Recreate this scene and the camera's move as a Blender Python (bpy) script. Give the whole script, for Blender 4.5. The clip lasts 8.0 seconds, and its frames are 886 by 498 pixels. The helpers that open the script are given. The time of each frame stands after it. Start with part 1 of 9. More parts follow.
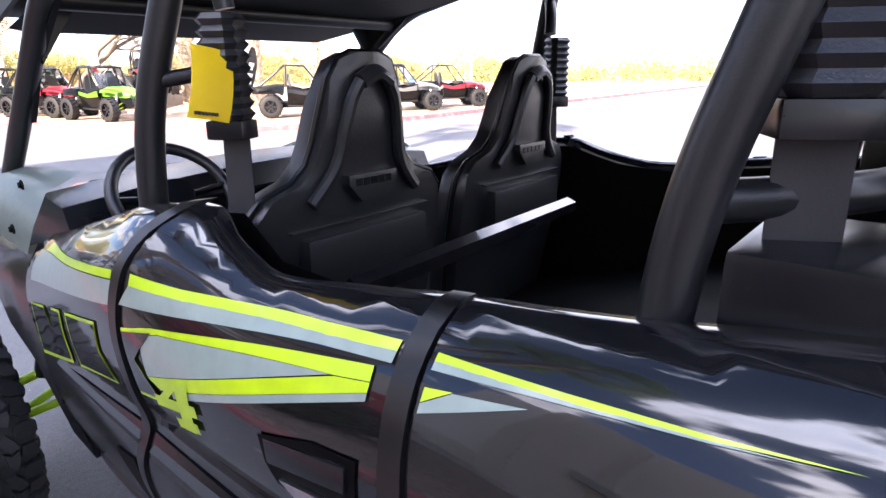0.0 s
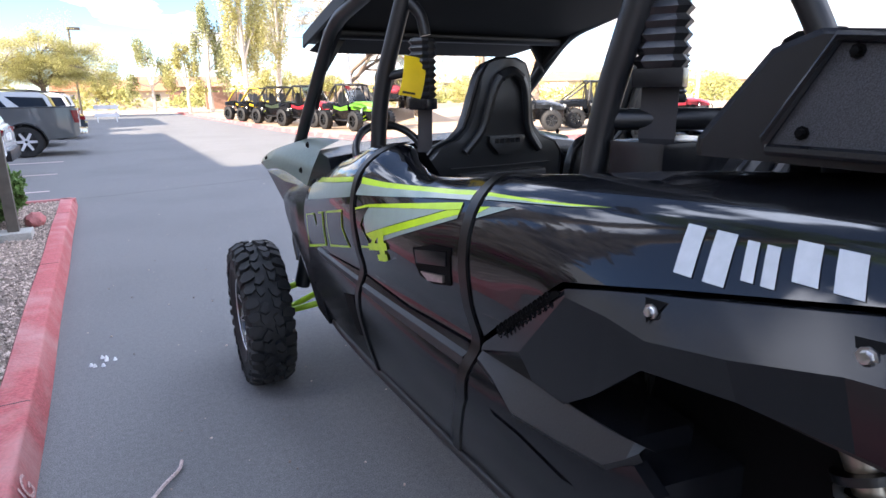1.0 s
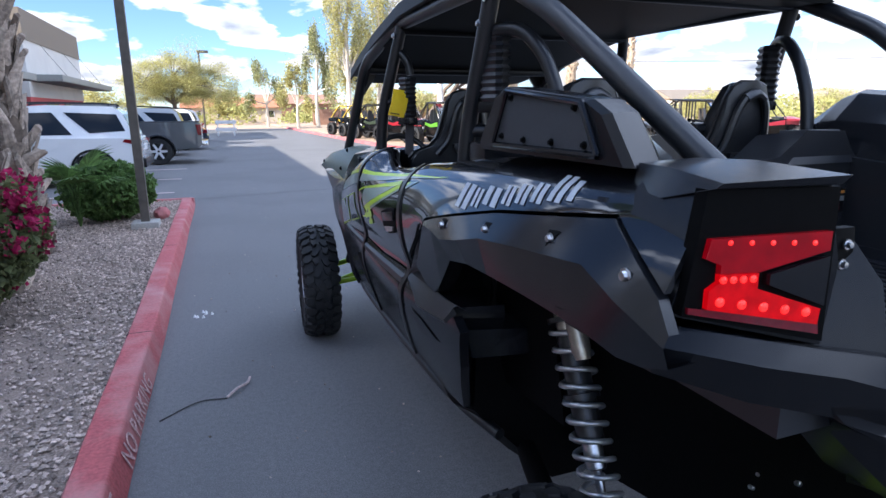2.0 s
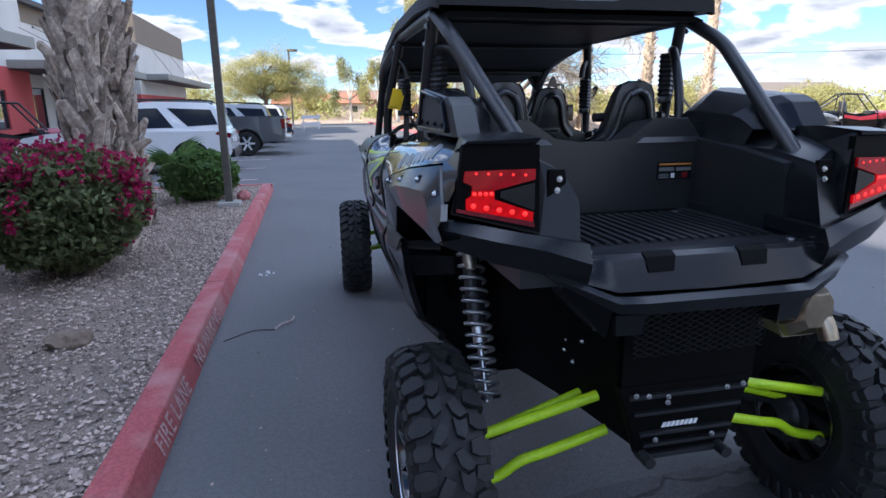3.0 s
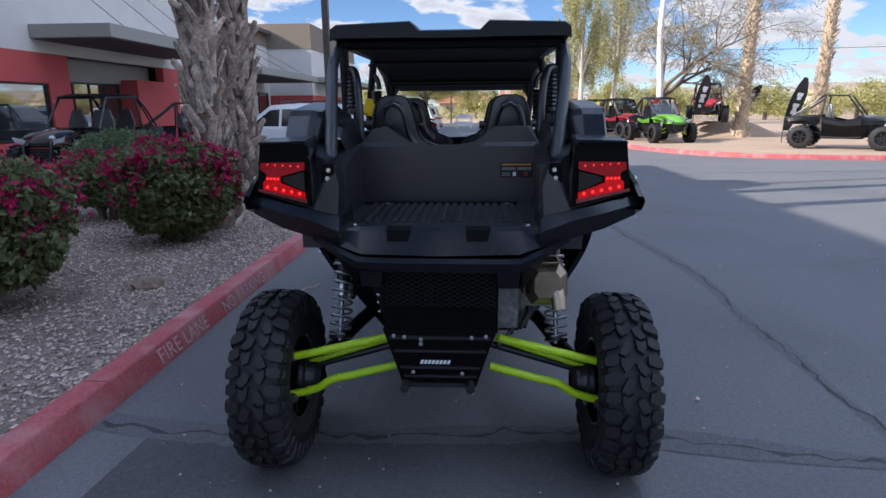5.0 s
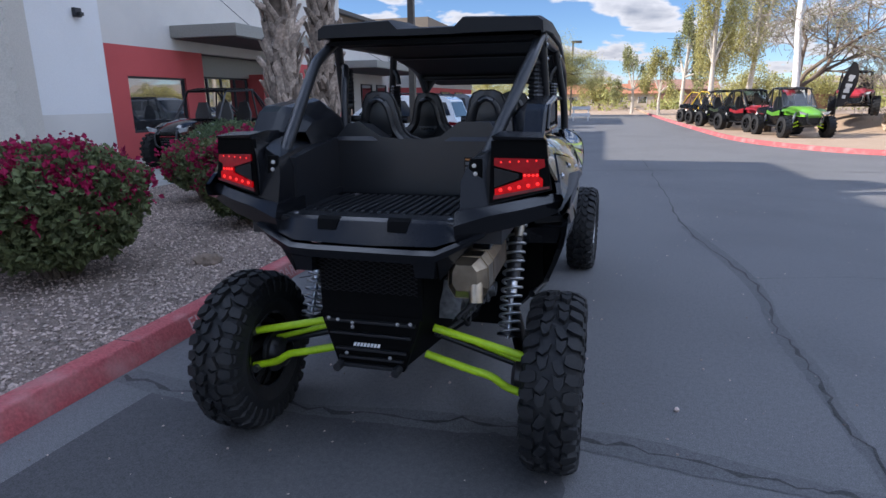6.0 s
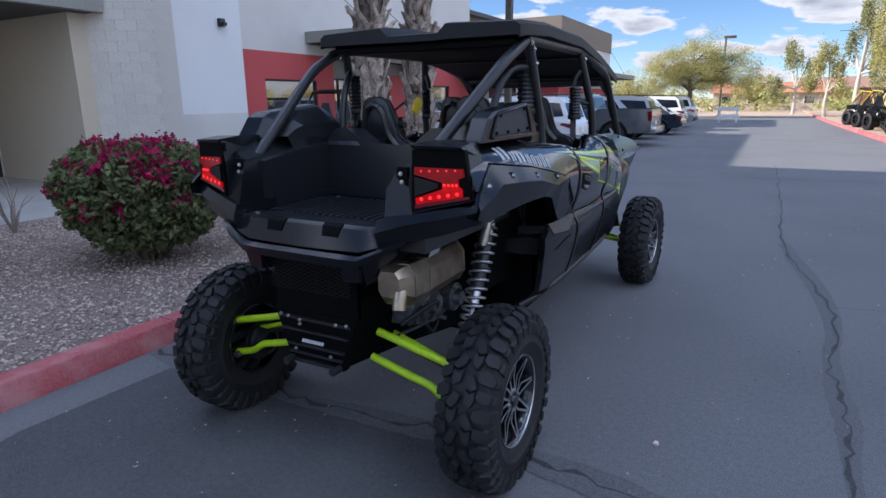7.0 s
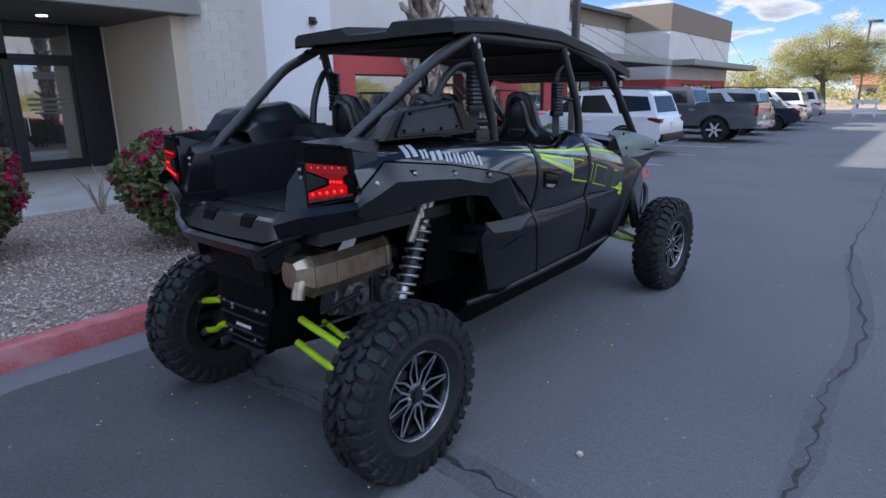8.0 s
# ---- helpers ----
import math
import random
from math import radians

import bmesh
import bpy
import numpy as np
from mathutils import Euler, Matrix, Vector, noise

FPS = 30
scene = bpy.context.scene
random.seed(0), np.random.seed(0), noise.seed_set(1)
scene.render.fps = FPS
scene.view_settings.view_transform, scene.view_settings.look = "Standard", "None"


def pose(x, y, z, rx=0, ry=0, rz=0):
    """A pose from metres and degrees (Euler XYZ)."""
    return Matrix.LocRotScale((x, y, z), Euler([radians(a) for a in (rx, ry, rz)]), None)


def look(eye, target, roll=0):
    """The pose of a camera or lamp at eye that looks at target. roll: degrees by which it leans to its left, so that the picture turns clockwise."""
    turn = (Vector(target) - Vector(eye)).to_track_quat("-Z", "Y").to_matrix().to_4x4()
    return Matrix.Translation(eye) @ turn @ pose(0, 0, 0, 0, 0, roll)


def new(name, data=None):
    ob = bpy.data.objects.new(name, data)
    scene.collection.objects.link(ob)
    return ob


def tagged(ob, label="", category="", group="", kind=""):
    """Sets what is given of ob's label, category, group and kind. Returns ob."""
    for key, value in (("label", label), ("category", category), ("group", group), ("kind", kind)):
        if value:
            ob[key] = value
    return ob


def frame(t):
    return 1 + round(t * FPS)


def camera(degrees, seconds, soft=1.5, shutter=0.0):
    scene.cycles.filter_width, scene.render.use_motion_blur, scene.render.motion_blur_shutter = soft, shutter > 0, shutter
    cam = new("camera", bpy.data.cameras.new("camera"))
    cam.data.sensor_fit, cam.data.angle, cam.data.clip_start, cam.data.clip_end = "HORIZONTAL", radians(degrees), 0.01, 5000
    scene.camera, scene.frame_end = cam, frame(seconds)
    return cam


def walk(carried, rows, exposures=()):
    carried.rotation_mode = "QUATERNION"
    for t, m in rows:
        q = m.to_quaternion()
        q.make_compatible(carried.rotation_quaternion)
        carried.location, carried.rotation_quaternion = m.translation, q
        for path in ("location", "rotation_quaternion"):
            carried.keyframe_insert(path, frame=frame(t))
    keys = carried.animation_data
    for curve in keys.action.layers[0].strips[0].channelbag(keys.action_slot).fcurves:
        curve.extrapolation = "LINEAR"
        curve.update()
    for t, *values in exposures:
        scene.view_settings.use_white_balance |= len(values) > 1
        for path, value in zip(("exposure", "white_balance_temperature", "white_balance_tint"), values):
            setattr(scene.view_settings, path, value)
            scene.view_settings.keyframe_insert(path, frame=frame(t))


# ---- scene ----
cam = camera(73.8, 8.0)
PATH = [
    (0, (-1.177, 0.773, 1.691), (0.294, 2.0, 1.115), -0.6),
    (0.5, (-1.388, 0.454, 1.645), (-0.212, 1.981, 1.11), -0.2),
    (0.7, (-1.455, 0.311, 1.636), (-0.373, 1.908, 1.108), -0.1),
    (1, (-1.481, 0.071, 1.63), (-0.525, 1.751, 1.116), -0.7),
    (1.2, (-1.447, -0.131, 1.614), (-0.565, 1.594, 1.115), -0.8),
    (2.3, (-1.383, -1.206, 1.647), (-0.774, 0.644, 1.19), -0.4),
    (2.5, (-1.316, -1.398, 1.632), (-0.76, 0.466, 1.17), -0.5),
    (3, (-1.165, -1.867, 1.631), (-0.743, 0.031, 1.161), -0.6),
    (3.5, (-0.996, -2.231, 1.663), (-0.719, -0.306, 1.195), -0.6),
    (4, (-0.623, -2.525, 1.677), (-0.477, -0.585, 1.216), -0.6),
    (4.5, (-0.278, -2.637, 1.671), (-0.249, -0.691, 1.211), -0.6),
    (4.7, (-0.11, -2.648, 1.665), (-0.132, -0.702, 1.203), -0.6),
    (5.8, (0.811, -2.68, 1.692), (0.388, -0.788, 1.201), -0.4),
    (6, (0.968, -2.632, 1.685), (0.459, -0.761, 1.194), -0.6),
    (6.5, (1.346, -2.464, 1.71), (0.624, -0.663, 1.226), -0.6),
    (7, (1.768, -2.309, 1.712), (0.84, -0.606, 1.224), -0.6),
    (7.5, (2.154, -2.094, 1.701), (1.06, -0.496, 1.203), -0.7),
    (8, (2.535, -1.846, 1.724), (1.312, -0.347, 1.219), -0.8),
]
EXPOSURES = [(0.0, 2.78, 7300, 23), (0.5, 2.58, 7100, 21), (1.0, 2.3, 7000, 15), (1.5, 1.88, 6600, 13), (2.3, 1.64, 6150, 13), (3.5, 1.16, 6150, 13), (4.5, 0.97, 6200, 14), (6.0, 1.0, 6250, 14), (8.0, 1.16, 6100, 15)]
walk(cam, [(t, look(eye, target, roll)) for t, eye, target, roll in PATH], EXPOSURES)

# ---- daylight: low sun behind the shop, broken cloud ----
SUN_EL, SUN_AZ = radians(27.8), radians(253.7)
SUN_FROM = Vector((math.sin(SUN_AZ) * math.cos(SUN_EL), math.cos(SUN_AZ) * math.cos(SUN_EL), math.sin(SUN_EL)))
world = bpy.data.worlds.new("sky")
scene.world = world
world.use_nodes = True
wn, wl = world.node_tree.nodes, world.node_tree.links
wn.clear()
w_out = wn.new("ShaderNodeOutputWorld")
w_bg = wn.new("ShaderNodeBackground")
w_bg.inputs["Strength"].default_value = 0.11
w_sky = wn.new("ShaderNodeTexSky")
w_sky.sky_type = "NISHITA"
w_sky.sun_disc = False
w_sky.sun_elevation, w_sky.sun_rotation = SUN_EL, SUN_AZ
w_sky.air_density, w_sky.dust_density, w_sky.ozone_density = 0.75, 0.0, 5.0
w_tc = wn.new("ShaderNodeTexCoord")
w_sep = wn.new("ShaderNodeSeparateXYZ")
wl.new(w_tc.outputs["Generated"], w_sep.inputs[0])


def w_math(op, a, b):
    n = wn.new("ShaderNodeMath")
    n.operation = op
    for i, v in enumerate((a, b)):
        if isinstance(v, (int, float)):
            n.inputs[i].default_value = v
        else:
            wl.new(v, n.inputs[i])
    return n.outputs[0]


w_up = w_math("ADD", w_math("MAXIMUM", w_sep.outputs["Z"], 0.0), 0.24)
w_vec = wn.new("ShaderNodeCombineXYZ")
wl.new(w_math("DIVIDE", w_sep.outputs["X"], w_up), w_vec.inputs[0])
wl.new(w_math("DIVIDE", w_sep.outputs["Y"], w_up), w_vec.inputs[1])
w_noise = wn.new("ShaderNodeTexNoise")
w_noise.inputs["Scale"].default_value = 2.9
w_noise.inputs["Detail"].default_value = 9.0
w_noise.inputs["Roughness"].default_value = 0.52
w_noise.inputs["Distortion"].default_value = 0.25
wl.new(w_vec.outputs[0], w_noise.inputs["Vector"])
w_ramp = wn.new("ShaderNodeValToRGB")
w_ramp.color_ramp.elements[0].position = 0.505
w_ramp.color_ramp.elements[1].position = 0.555
# banks of cloud thicken away from the sun, over the display lot
w_bank = w_math("ADD", w_noise.outputs["Fac"], w_math("MULTIPLY", w_sep.outputs["X"], 0.065))
w_cover = w_math("SUBTRACT", w_bank, w_math("MULTIPLY", w_math("SUBTRACT", w_sep.outputs["Z"], 0.25), 0.03))
wl.new(w_cover, w_ramp.inputs[0])
w_shade = wn.new("ShaderNodeValToRGB")
w_shade.color_ramp.elements[0].position = 0.56
w_shade.color_ramp.elements[0].color = (1, 1, 1, 1)
w_shade.color_ramp.elements[1].position = 0.72
w_shade.color_ramp.elements[1].color = (0.42, 0.47, 0.55, 1)
wl.new(w_noise.outputs["Fac"], w_shade.inputs[0])
w_cloud = wn.new("ShaderNodeMix")
w_cloud.data_type = "RGBA"
w_cloud.blend_type = "MULTIPLY"
w_cloud.inputs["Factor"].default_value = 1.0
w_cloud.inputs["A"].default_value = (9.2, 9.3, 9.6, 1)
# thin cloud overhead is brighter and bluer than the banks near the horizon, and glows towards the sun
w_zz = w_math("MULTIPLY", w_sep.outputs["Z"], w_sep.outputs["Z"])
w_sunward = wn.new("ShaderNodeVectorMath")
w_sunward.operation = "DOT_PRODUCT"
wl.new(w_tc.outputs["Generated"], w_sunward.inputs[0])
w_sunward.inputs[1].default_value = SUN_FROM
w_glow = w_math("MULTIPLY", w_math("POWER", w_math("MAXIMUM", w_sunward.outputs["Value"], 0.0), 2.6), 1.7)
w_tint = wn.new("ShaderNodeCombineXYZ")
for i_, gain in enumerate((1.32, 1.72, 2.4)):
    wl.new(w_math("ADD", w_math("ADD", w_math("MULTIPLY", w_zz, gain), 0.40), w_glow), w_tint.inputs[i_])
w_lift = wn.new("ShaderNodeVectorMath")
w_lift.operation = "MULTIPLY"
wl.new(w_tint.outputs[0], w_lift.inputs[1])
w_deep = wn.new("ShaderNodeVectorMath")
w_deep.operation = "SCALE"
w_deep.inputs["Scale"].default_value = 0.7
wl.new(w_sky.outputs[0], w_deep.inputs[0])
wl.new(w_shade.outputs[0], w_cloud.inputs["B"])
w_mix = wn.new("ShaderNodeMix")
w_mix.data_type = "RGBA"
wl.new(w_ramp.outputs[0], w_mix.inputs["Factor"])
wl.new(w_deep.outputs[0], w_mix.inputs["A"])
wl.new(w_cloud.outputs["Result"], w_lift.inputs[0])
wl.new(w_lift.outputs[0], w_mix.inputs["B"])
wl.new(w_mix.outputs["Result"], w_bg.inputs["Color"])
wl.new(w_bg.outputs[0], w_out.inputs["Surface"])

sun = new("sun", bpy.data.lights.new("sun", "SUN"))
sun.data.energy, sun.data.angle, sun.data.color = 4.2, radians(0.55), (1.0, 0.93, 0.82)
sun.matrix_world = look(SUN_FROM * 60, (0, 0, 0))


# ---- materials ----
def mat(name, color, rough=0.6, metal=0.0, grain=40.0, vary=0.12, bump=0.0, coat=0.0, stains=0.0, stain_scale=1.5,
        stain_color=None, emit=0.0, spec=0.5, piece=0.0, rough_vary=0.0, coat_rough=0.03, mottle=0.0):
    m = bpy.data.materials.new(name)
    m.use_nodes = True
    n, l = m.node_tree.nodes, m.node_tree.links
    b = n["Principled BSDF"]
    b.inputs["Roughness"].default_value = rough
    b.inputs["Metallic"].default_value = metal
    b.inputs["Specular IOR Level"].default_value = spec
    b.inputs["Coat Weight"].default_value = coat
    b.inputs["Coat Roughness"].default_value = coat_rough
    tc = n.new("ShaderNodeTexCoord")
    c0 = tuple(max(0.0, c * (1 - vary)) for c in color)
    c1 = tuple(min(1.0, c * (1 + vary)) for c in color)
    g = n.new("ShaderNodeTexNoise")
    g.inputs["Scale"].default_value, g.inputs["Detail"].default_value = grain, 6.0
    l.new(tc.outputs["Object"], g.inputs["Vector"])
    r = n.new("ShaderNodeValToRGB")
    r.color_ramp.elements[0].position, r.color_ramp.elements[1].position = 0.32, 0.68
    r.color_ramp.elements[0].color, r.color_ramp.elements[1].color = (*c0, 1), (*c1, 1)
    l.new(g.outputs["Fac"], r.inputs[0])
    col = r.outputs[0]
    if stains:
        s = n.new("ShaderNodeTexNoise")
        s.inputs["Scale"].default_value, s.inputs["Detail"].default_value = stain_scale, 5.0
        l.new(tc.outputs["Object"], s.inputs["Vector"])
        sr = n.new("ShaderNodeValToRGB")
        sr.color_ramp.elements[0].position, sr.color_ramp.elements[1].position = 0.45, 0.7
        sr.color_ramp.elements[1].color = (stains, stains, stains, 1)
        sr.color_ramp.elements[0].color = (0, 0, 0, 1)
        l.new(s.outputs["Fac"], sr.inputs[0])
        mx = n.new("ShaderNodeMix")
        mx.data_type = "RGBA"
        l.new(sr.outputs[0], mx.inputs["Factor"])
        l.new(col, mx.inputs["A"])
        mx.inputs["B"].default_value = (*(stain_color or tuple(c * 0.45 for c in color)), 1)
        col = mx.outputs["Result"]
    if mottle:
        mo = n.new("ShaderNodeTexNoise")
        mo.inputs["Scale"].default_value, mo.inputs["Detail"].default_value, mo.inputs["Roughness"].default_value = 34.0, 8.0, 0.75
        l.new(tc.outputs["Object"], mo.inputs["Vector"])
        mm_ = n.new("ShaderNodeMapRange")
        mm_.inputs["From Min"].default_value, mm_.inputs["From Max"].default_value = 0.3, 0.7
        mm_.inputs["To Min"].default_value, mm_.inputs["To Max"].default_value = 1 - mottle, 1 + mottle
        l.new(mo.outputs["Fac"], mm_.inputs["Value"])
        mh = n.new("ShaderNodeHueSaturation")
        l.new(mm_.outputs[0], mh.inputs["Value"])
        l.new(col, mh.inputs["Color"])
        col = mh.outputs[0]
    if piece:
        oi = n.new("ShaderNodeObjectInfo")
        ge = n.new("ShaderNodeNewGeometry")
        ad = n.new("ShaderNodeMath")
        ad.operation = "ADD"
        l.new(oi.outputs["Random"], ad.inputs[0])
        l.new(ge.outputs["Random Per Island"], ad.inputs[1])
        fr = n.new("ShaderNodeMath")
        fr.operation = "FRACT"
        l.new(ad.outputs[0], fr.inputs[0])
        mp = n.new("ShaderNodeMapRange")
        mp.inputs["To Min"].default_value, mp.inputs["To Max"].default_value = 1 - piece, 1 + piece
        l.new(fr.outputs[0], mp.inputs["Value"])
        hs = n.new("ShaderNodeHueSaturation")
        l.new(mp.outputs[0], hs.inputs["Value"])
        l.new(col, hs.inputs["Color"])
        col = hs.outputs[0]
    l.new(col, b.inputs["Base Color"])
    if rough_vary:
        rr = n.new("ShaderNodeMapRange")
        rr.inputs["To Min"].default_value, rr.inputs["To Max"].default_value = max(0.02, rough - rough_vary), rough + rough_vary
        l.new(g.outputs["Fac"], rr.inputs["Value"])
        l.new(rr.outputs[0], b.inputs["Roughness"])
    if bump:
        bp = n.new("ShaderNodeBump")
        bp.inputs["Strength"].default_value, bp.inputs["Distance"].default_value = min(1.0, bump), 0.004 if grain > 60 else 0.01
        l.new(g.outputs["Fac"], bp.inputs["Height"])
        l.new(bp.outputs[0], b.inputs["Normal"])
    if emit:
        l.new(col, b.inputs["Emission Color"])
        b.inputs["Emission Strength"].default_value = emit
    return m


def glass_mat(name, tint, rough=0.02, alpha=1.0):
    m = bpy.data.materials.new(name)
    m.use_nodes = True
    b = m.node_tree.nodes["Principled BSDF"]
    b.inputs["Base Color"].default_value = (*tint, 1)
    b.inputs["Roughness"].default_value = rough
    b.inputs["Transmission Weight"].default_value = alpha
    b.inputs["IOR"].default_value = 1.45
    return m


M_ASPHALT = mat("asphalt", (0.145, 0.143, 0.144), 0.88, grain=160, vary=0.35, bump=0.5, stains=0.55, stain_scale=0.45, stain_color=(0.102, 0.101, 0.103), mottle=0.2)
M_CRACK = mat("crack_fill", (0.035, 0.034, 0.033), 0.7, grain=60, vary=0.4, bump=0.4)
M_SEALCOAT = mat("dark_sealed_asphalt", (0.068, 0.067, 0.069), 0.85, grain=160, vary=0.35, bump=0.5, stains=0.6, stain_scale=0.8, stain_color=(0.11, 0.109, 0.11), mottle=0.22)
M_MARGIN = mat("stained_asphalt_margin", (0.112, 0.111, 0.113), 0.86, grain=160, vary=0.35, bump=0.5, stains=0.6, stain_scale=3.0, stain_color=(0.12, 0.119, 0.12), mottle=0.2)
M_KERB = mat("red_kerb_paint", (0.40, 0.085, 0.09), 0.72, grain=55, vary=0.22, bump=0.5, stains=0.8, stain_scale=3.2, stain_color=(0.47, 0.235, 0.225))
M_KERBLETTER = mat("worn_kerb_letter_paint", (0.52, 0.33, 0.32), 0.75, grain=70, vary=0.35)
M_LETTER = mat("kerb_letter_paint", (0.52, 0.40, 0.38), 0.75, grain=70, vary=0.25)
M_GRAVEL_BED = mat("gravel_bed", (0.25, 0.19, 0.155), 0.95, grain=90, vary=0.5, bump=1.0, stains=0.5, stain_scale=1.2)
M_STONE = mat("crushed_granite", (0.40, 0.315, 0.268), 0.9, grain=60, vary=0.2, piece=0.62)
M_ROCK = mat("landscape_rock", (0.22, 0.16, 0.12), 0.9, grain=25, vary=0.3, bump=0.8)
M_DIRT = mat("desert_dirt", (0.42, 0.30, 0.205), 0.95, grain=30, vary=0.2, bump=0.5, stains=0.5, stain_scale=0.5, stain_color=(0.33, 0.235, 0.165))
M_CONCRETE = mat("concrete", (0.36, 0.345, 0.32), 0.85, grain=45, vary=0.12, bump=0.25, stains=0.4, stain_scale=0.9)
M_WHITEWALL = mat("white_painted_wall", (0.78, 0.785, 0.79), 0.8, grain=50, vary=0.04, bump=0.15, stains=0.2, stain_scale=0.7, stain_color=(0.58, 0.58, 0.58))
M_GREYWALL = mat("pale_grey_stucco", (0.68, 0.655, 0.615), 0.85, grain=70, vary=0.07, bump=0.3, stains=0.25, stain_scale=0.6, stain_color=(0.43, 0.41, 0.385))
M_TANWALL = mat("tan_stucco", (0.56, 0.49, 0.38), 0.85, grain=70, vary=0.08, bump=0.3)
M_BLOCK = mat("grey_block", (0.62, 0.585, 0.525), 0.9, grain=35, vary=0.08, bump=0.45, piece=0.035)
M_REDWALL = mat("red_stucco", (0.56, 0.095, 0.095), 0.82, grain=60, vary=0.08, bump=0.3, stains=0.2, stain_scale=0.8)
M_BROWNCAP = mat("brown_parapet", (0.23, 0.185, 0.14), 0.8, grain=50, vary=0.1)
M_AWNING = mat("grey_awning_metal", (0.30, 0.30, 0.275), 0.55, metal=0.2, grain=20, vary=0.08)
# dark roofs and rods; on soffits and the inner block the colour holds shade
M_AWNDARK = mat("dark_metal_and_soffit_shade", (0.09, 0.085, 0.08), 0.7, grain=20, vary=0.1)
M_FRAME = mat("black_anodised_frame", (0.034, 0.036, 0.042), 0.35, metal=0.4)
M_WINDOW = mat("window_pane", (0.035, 0.04, 0.045), 0.03, grain=2, vary=0.1, coat=1.0, spec=0.9)
M_WINDOW.node_tree.nodes["Principled BSDF"].inputs["IOR"].default_value = 2.3
M_PAINT = mat("gloss_black_paint", (0.006, 0.0062, 0.0075), 0.22, grain=400, vary=0.3, coat=1.0, spec=0.1, coat_rough=0.045)
M_SATIN = mat("satin_black_plastic", (0.0075, 0.008, 0.0097), 0.19, grain=220, vary=0.15, bump=0.03, rough_vary=0.02, spec=0.33)
M_ROOF = mat("matt_black_roof_plastic", (0.0065, 0.0068, 0.0078), 0.5, grain=300, vary=0.2, bump=0.08, spec=0.3)
M_BED = mat("moulded_bed_plastic", (0.013, 0.014, 0.017), 0.3, grain=350, vary=0.2, bump=0.05, rough_vary=0.04, spec=0.62)
M_LEDGE = mat("satin_ledge_plastic", (0.016, 0.0165, 0.018), 0.38, grain=220, vary=0.15, bump=0.1, rough_vary=0.02)
M_PLASTIC = mat("textured_black_plastic", (0.0072, 0.0078, 0.0097), 0.26, grain=350, vary=0.1, bump=0.03, rough_vary=0.03, spec=0.38)
# near-black: shade in wells, bays and hollows is put into this colour
M_DARK = mat("black_parts_and_shade", (0.002, 0.002, 0.0022), 0.6, grain=60, vary=0.3, spec=0.08)
M_TUBE = mat("black_powder_coat", (0.012, 0.0127, 0.0145), 0.34, grain=500, vary=0.15, bump=0.08, spec=0.5)
M_RUBBER = mat("tyre_rubber", (0.0125, 0.013, 0.0145), 0.62, grain=70, vary=0.3, bump=0.25, stains=0.5, stain_scale=9, stain_color=(0.028, 0.027, 0.026), spec=0.35)
M_STRAND = mat("black_mesh_wire", (0.006, 0.006, 0.007), 0.45, grain=60, vary=0.2, spec=0.3)
M_SEAL = mat("rubber_seal", (0.004, 0.004, 0.0045), 0.3, grain=90, vary=0.2)
M_SEAT = mat("black_vinyl", (0.015, 0.0156, 0.0172), 0.34, grain=260, vary=0.12, bump=0.2, rough_vary=0.08, spec=0.75)
M_WEB = mat("belt_webbing", (0.030, 0.028, 0.030), 0.7, grain=500, vary=0.12, bump=0.08)
M_LIME = mat("lime_paint", (0.50, 0.72, 0.012), 0.32, grain=30, vary=0.06, coat=0.4)
M_LIMEARM = mat("lime_powder_coat", (0.42, 0.64, 0.010), 0.42, grain=50, vary=0.08)
M_SAGE = mat("pale_green_decal", (0.27, 0.345, 0.305), 0.3, grain=30, vary=0.06, coat=0.6)
M_SAGEPANEL = mat("pale_green_plastic", (0.30, 0.37, 0.325), 0.38, grain=60, vary=0.06, coat=0.3)
M_SILVERDECAL = mat("silver_decal", (0.42, 0.44, 0.46), 0.35, grain=60, vary=0.06)
M_WHITE = mat("white_print", (0.72, 0.72, 0.72), 0.5, grain=80, vary=0.05)
M_LABELGREY = mat("grey_label_print", (0.12, 0.12, 0.12), 0.5, grain=80, vary=0.1)
M_LABELORANGE = mat("orange_label_print", (0.42, 0.16, 0.03), 0.5, grain=80, vary=0.1)
M_TAG = mat("yellow_tag_card", (0.80, 0.53, 0.005), 0.6, grain=30, vary=0.04)
M_INK = mat("ink", (0.03, 0.025, 0.02), 0.7)
M_STEEL = mat("zinc_bolt", (0.62, 0.62, 0.63), 0.28, metal=1.0, grain=80, vary=0.1)
M_MACHINED = mat("machined_alloy", (0.60, 0.61, 0.63), 0.3, metal=1.0, grain=200, vary=0.1)
M_RIMBLACK = mat("gloss_black_rim", (0.006, 0.006, 0.0065), 0.25, coat=0.8)
M_SPRING = mat("grey_spring_steel", (0.42, 0.425, 0.435), 0.28, metal=0.75, grain=90, vary=0.1)
M_ROD = mat("dark_shock_shaft", (0.03, 0.03, 0.032), 0.3, metal=0.4)
M_SHOCK = mat("shock_body_alloy", (0.40, 0.365, 0.31), 0.3, metal=0.8, grain=60, vary=0.15)
M_EXHAUST = mat("heat_tinted_steel", (0.36, 0.295, 0.215), 0.30, metal=0.9, grain=12, vary=0.25, stains=0.5, stain_scale=5, stain_color=(0.36, 0.28, 0.20), bump=0.1)
M_CAST = mat("cast_aluminium", (0.15, 0.15, 0.154), 0.42, metal=0.7, grain=40, vary=0.3, bump=0.3)
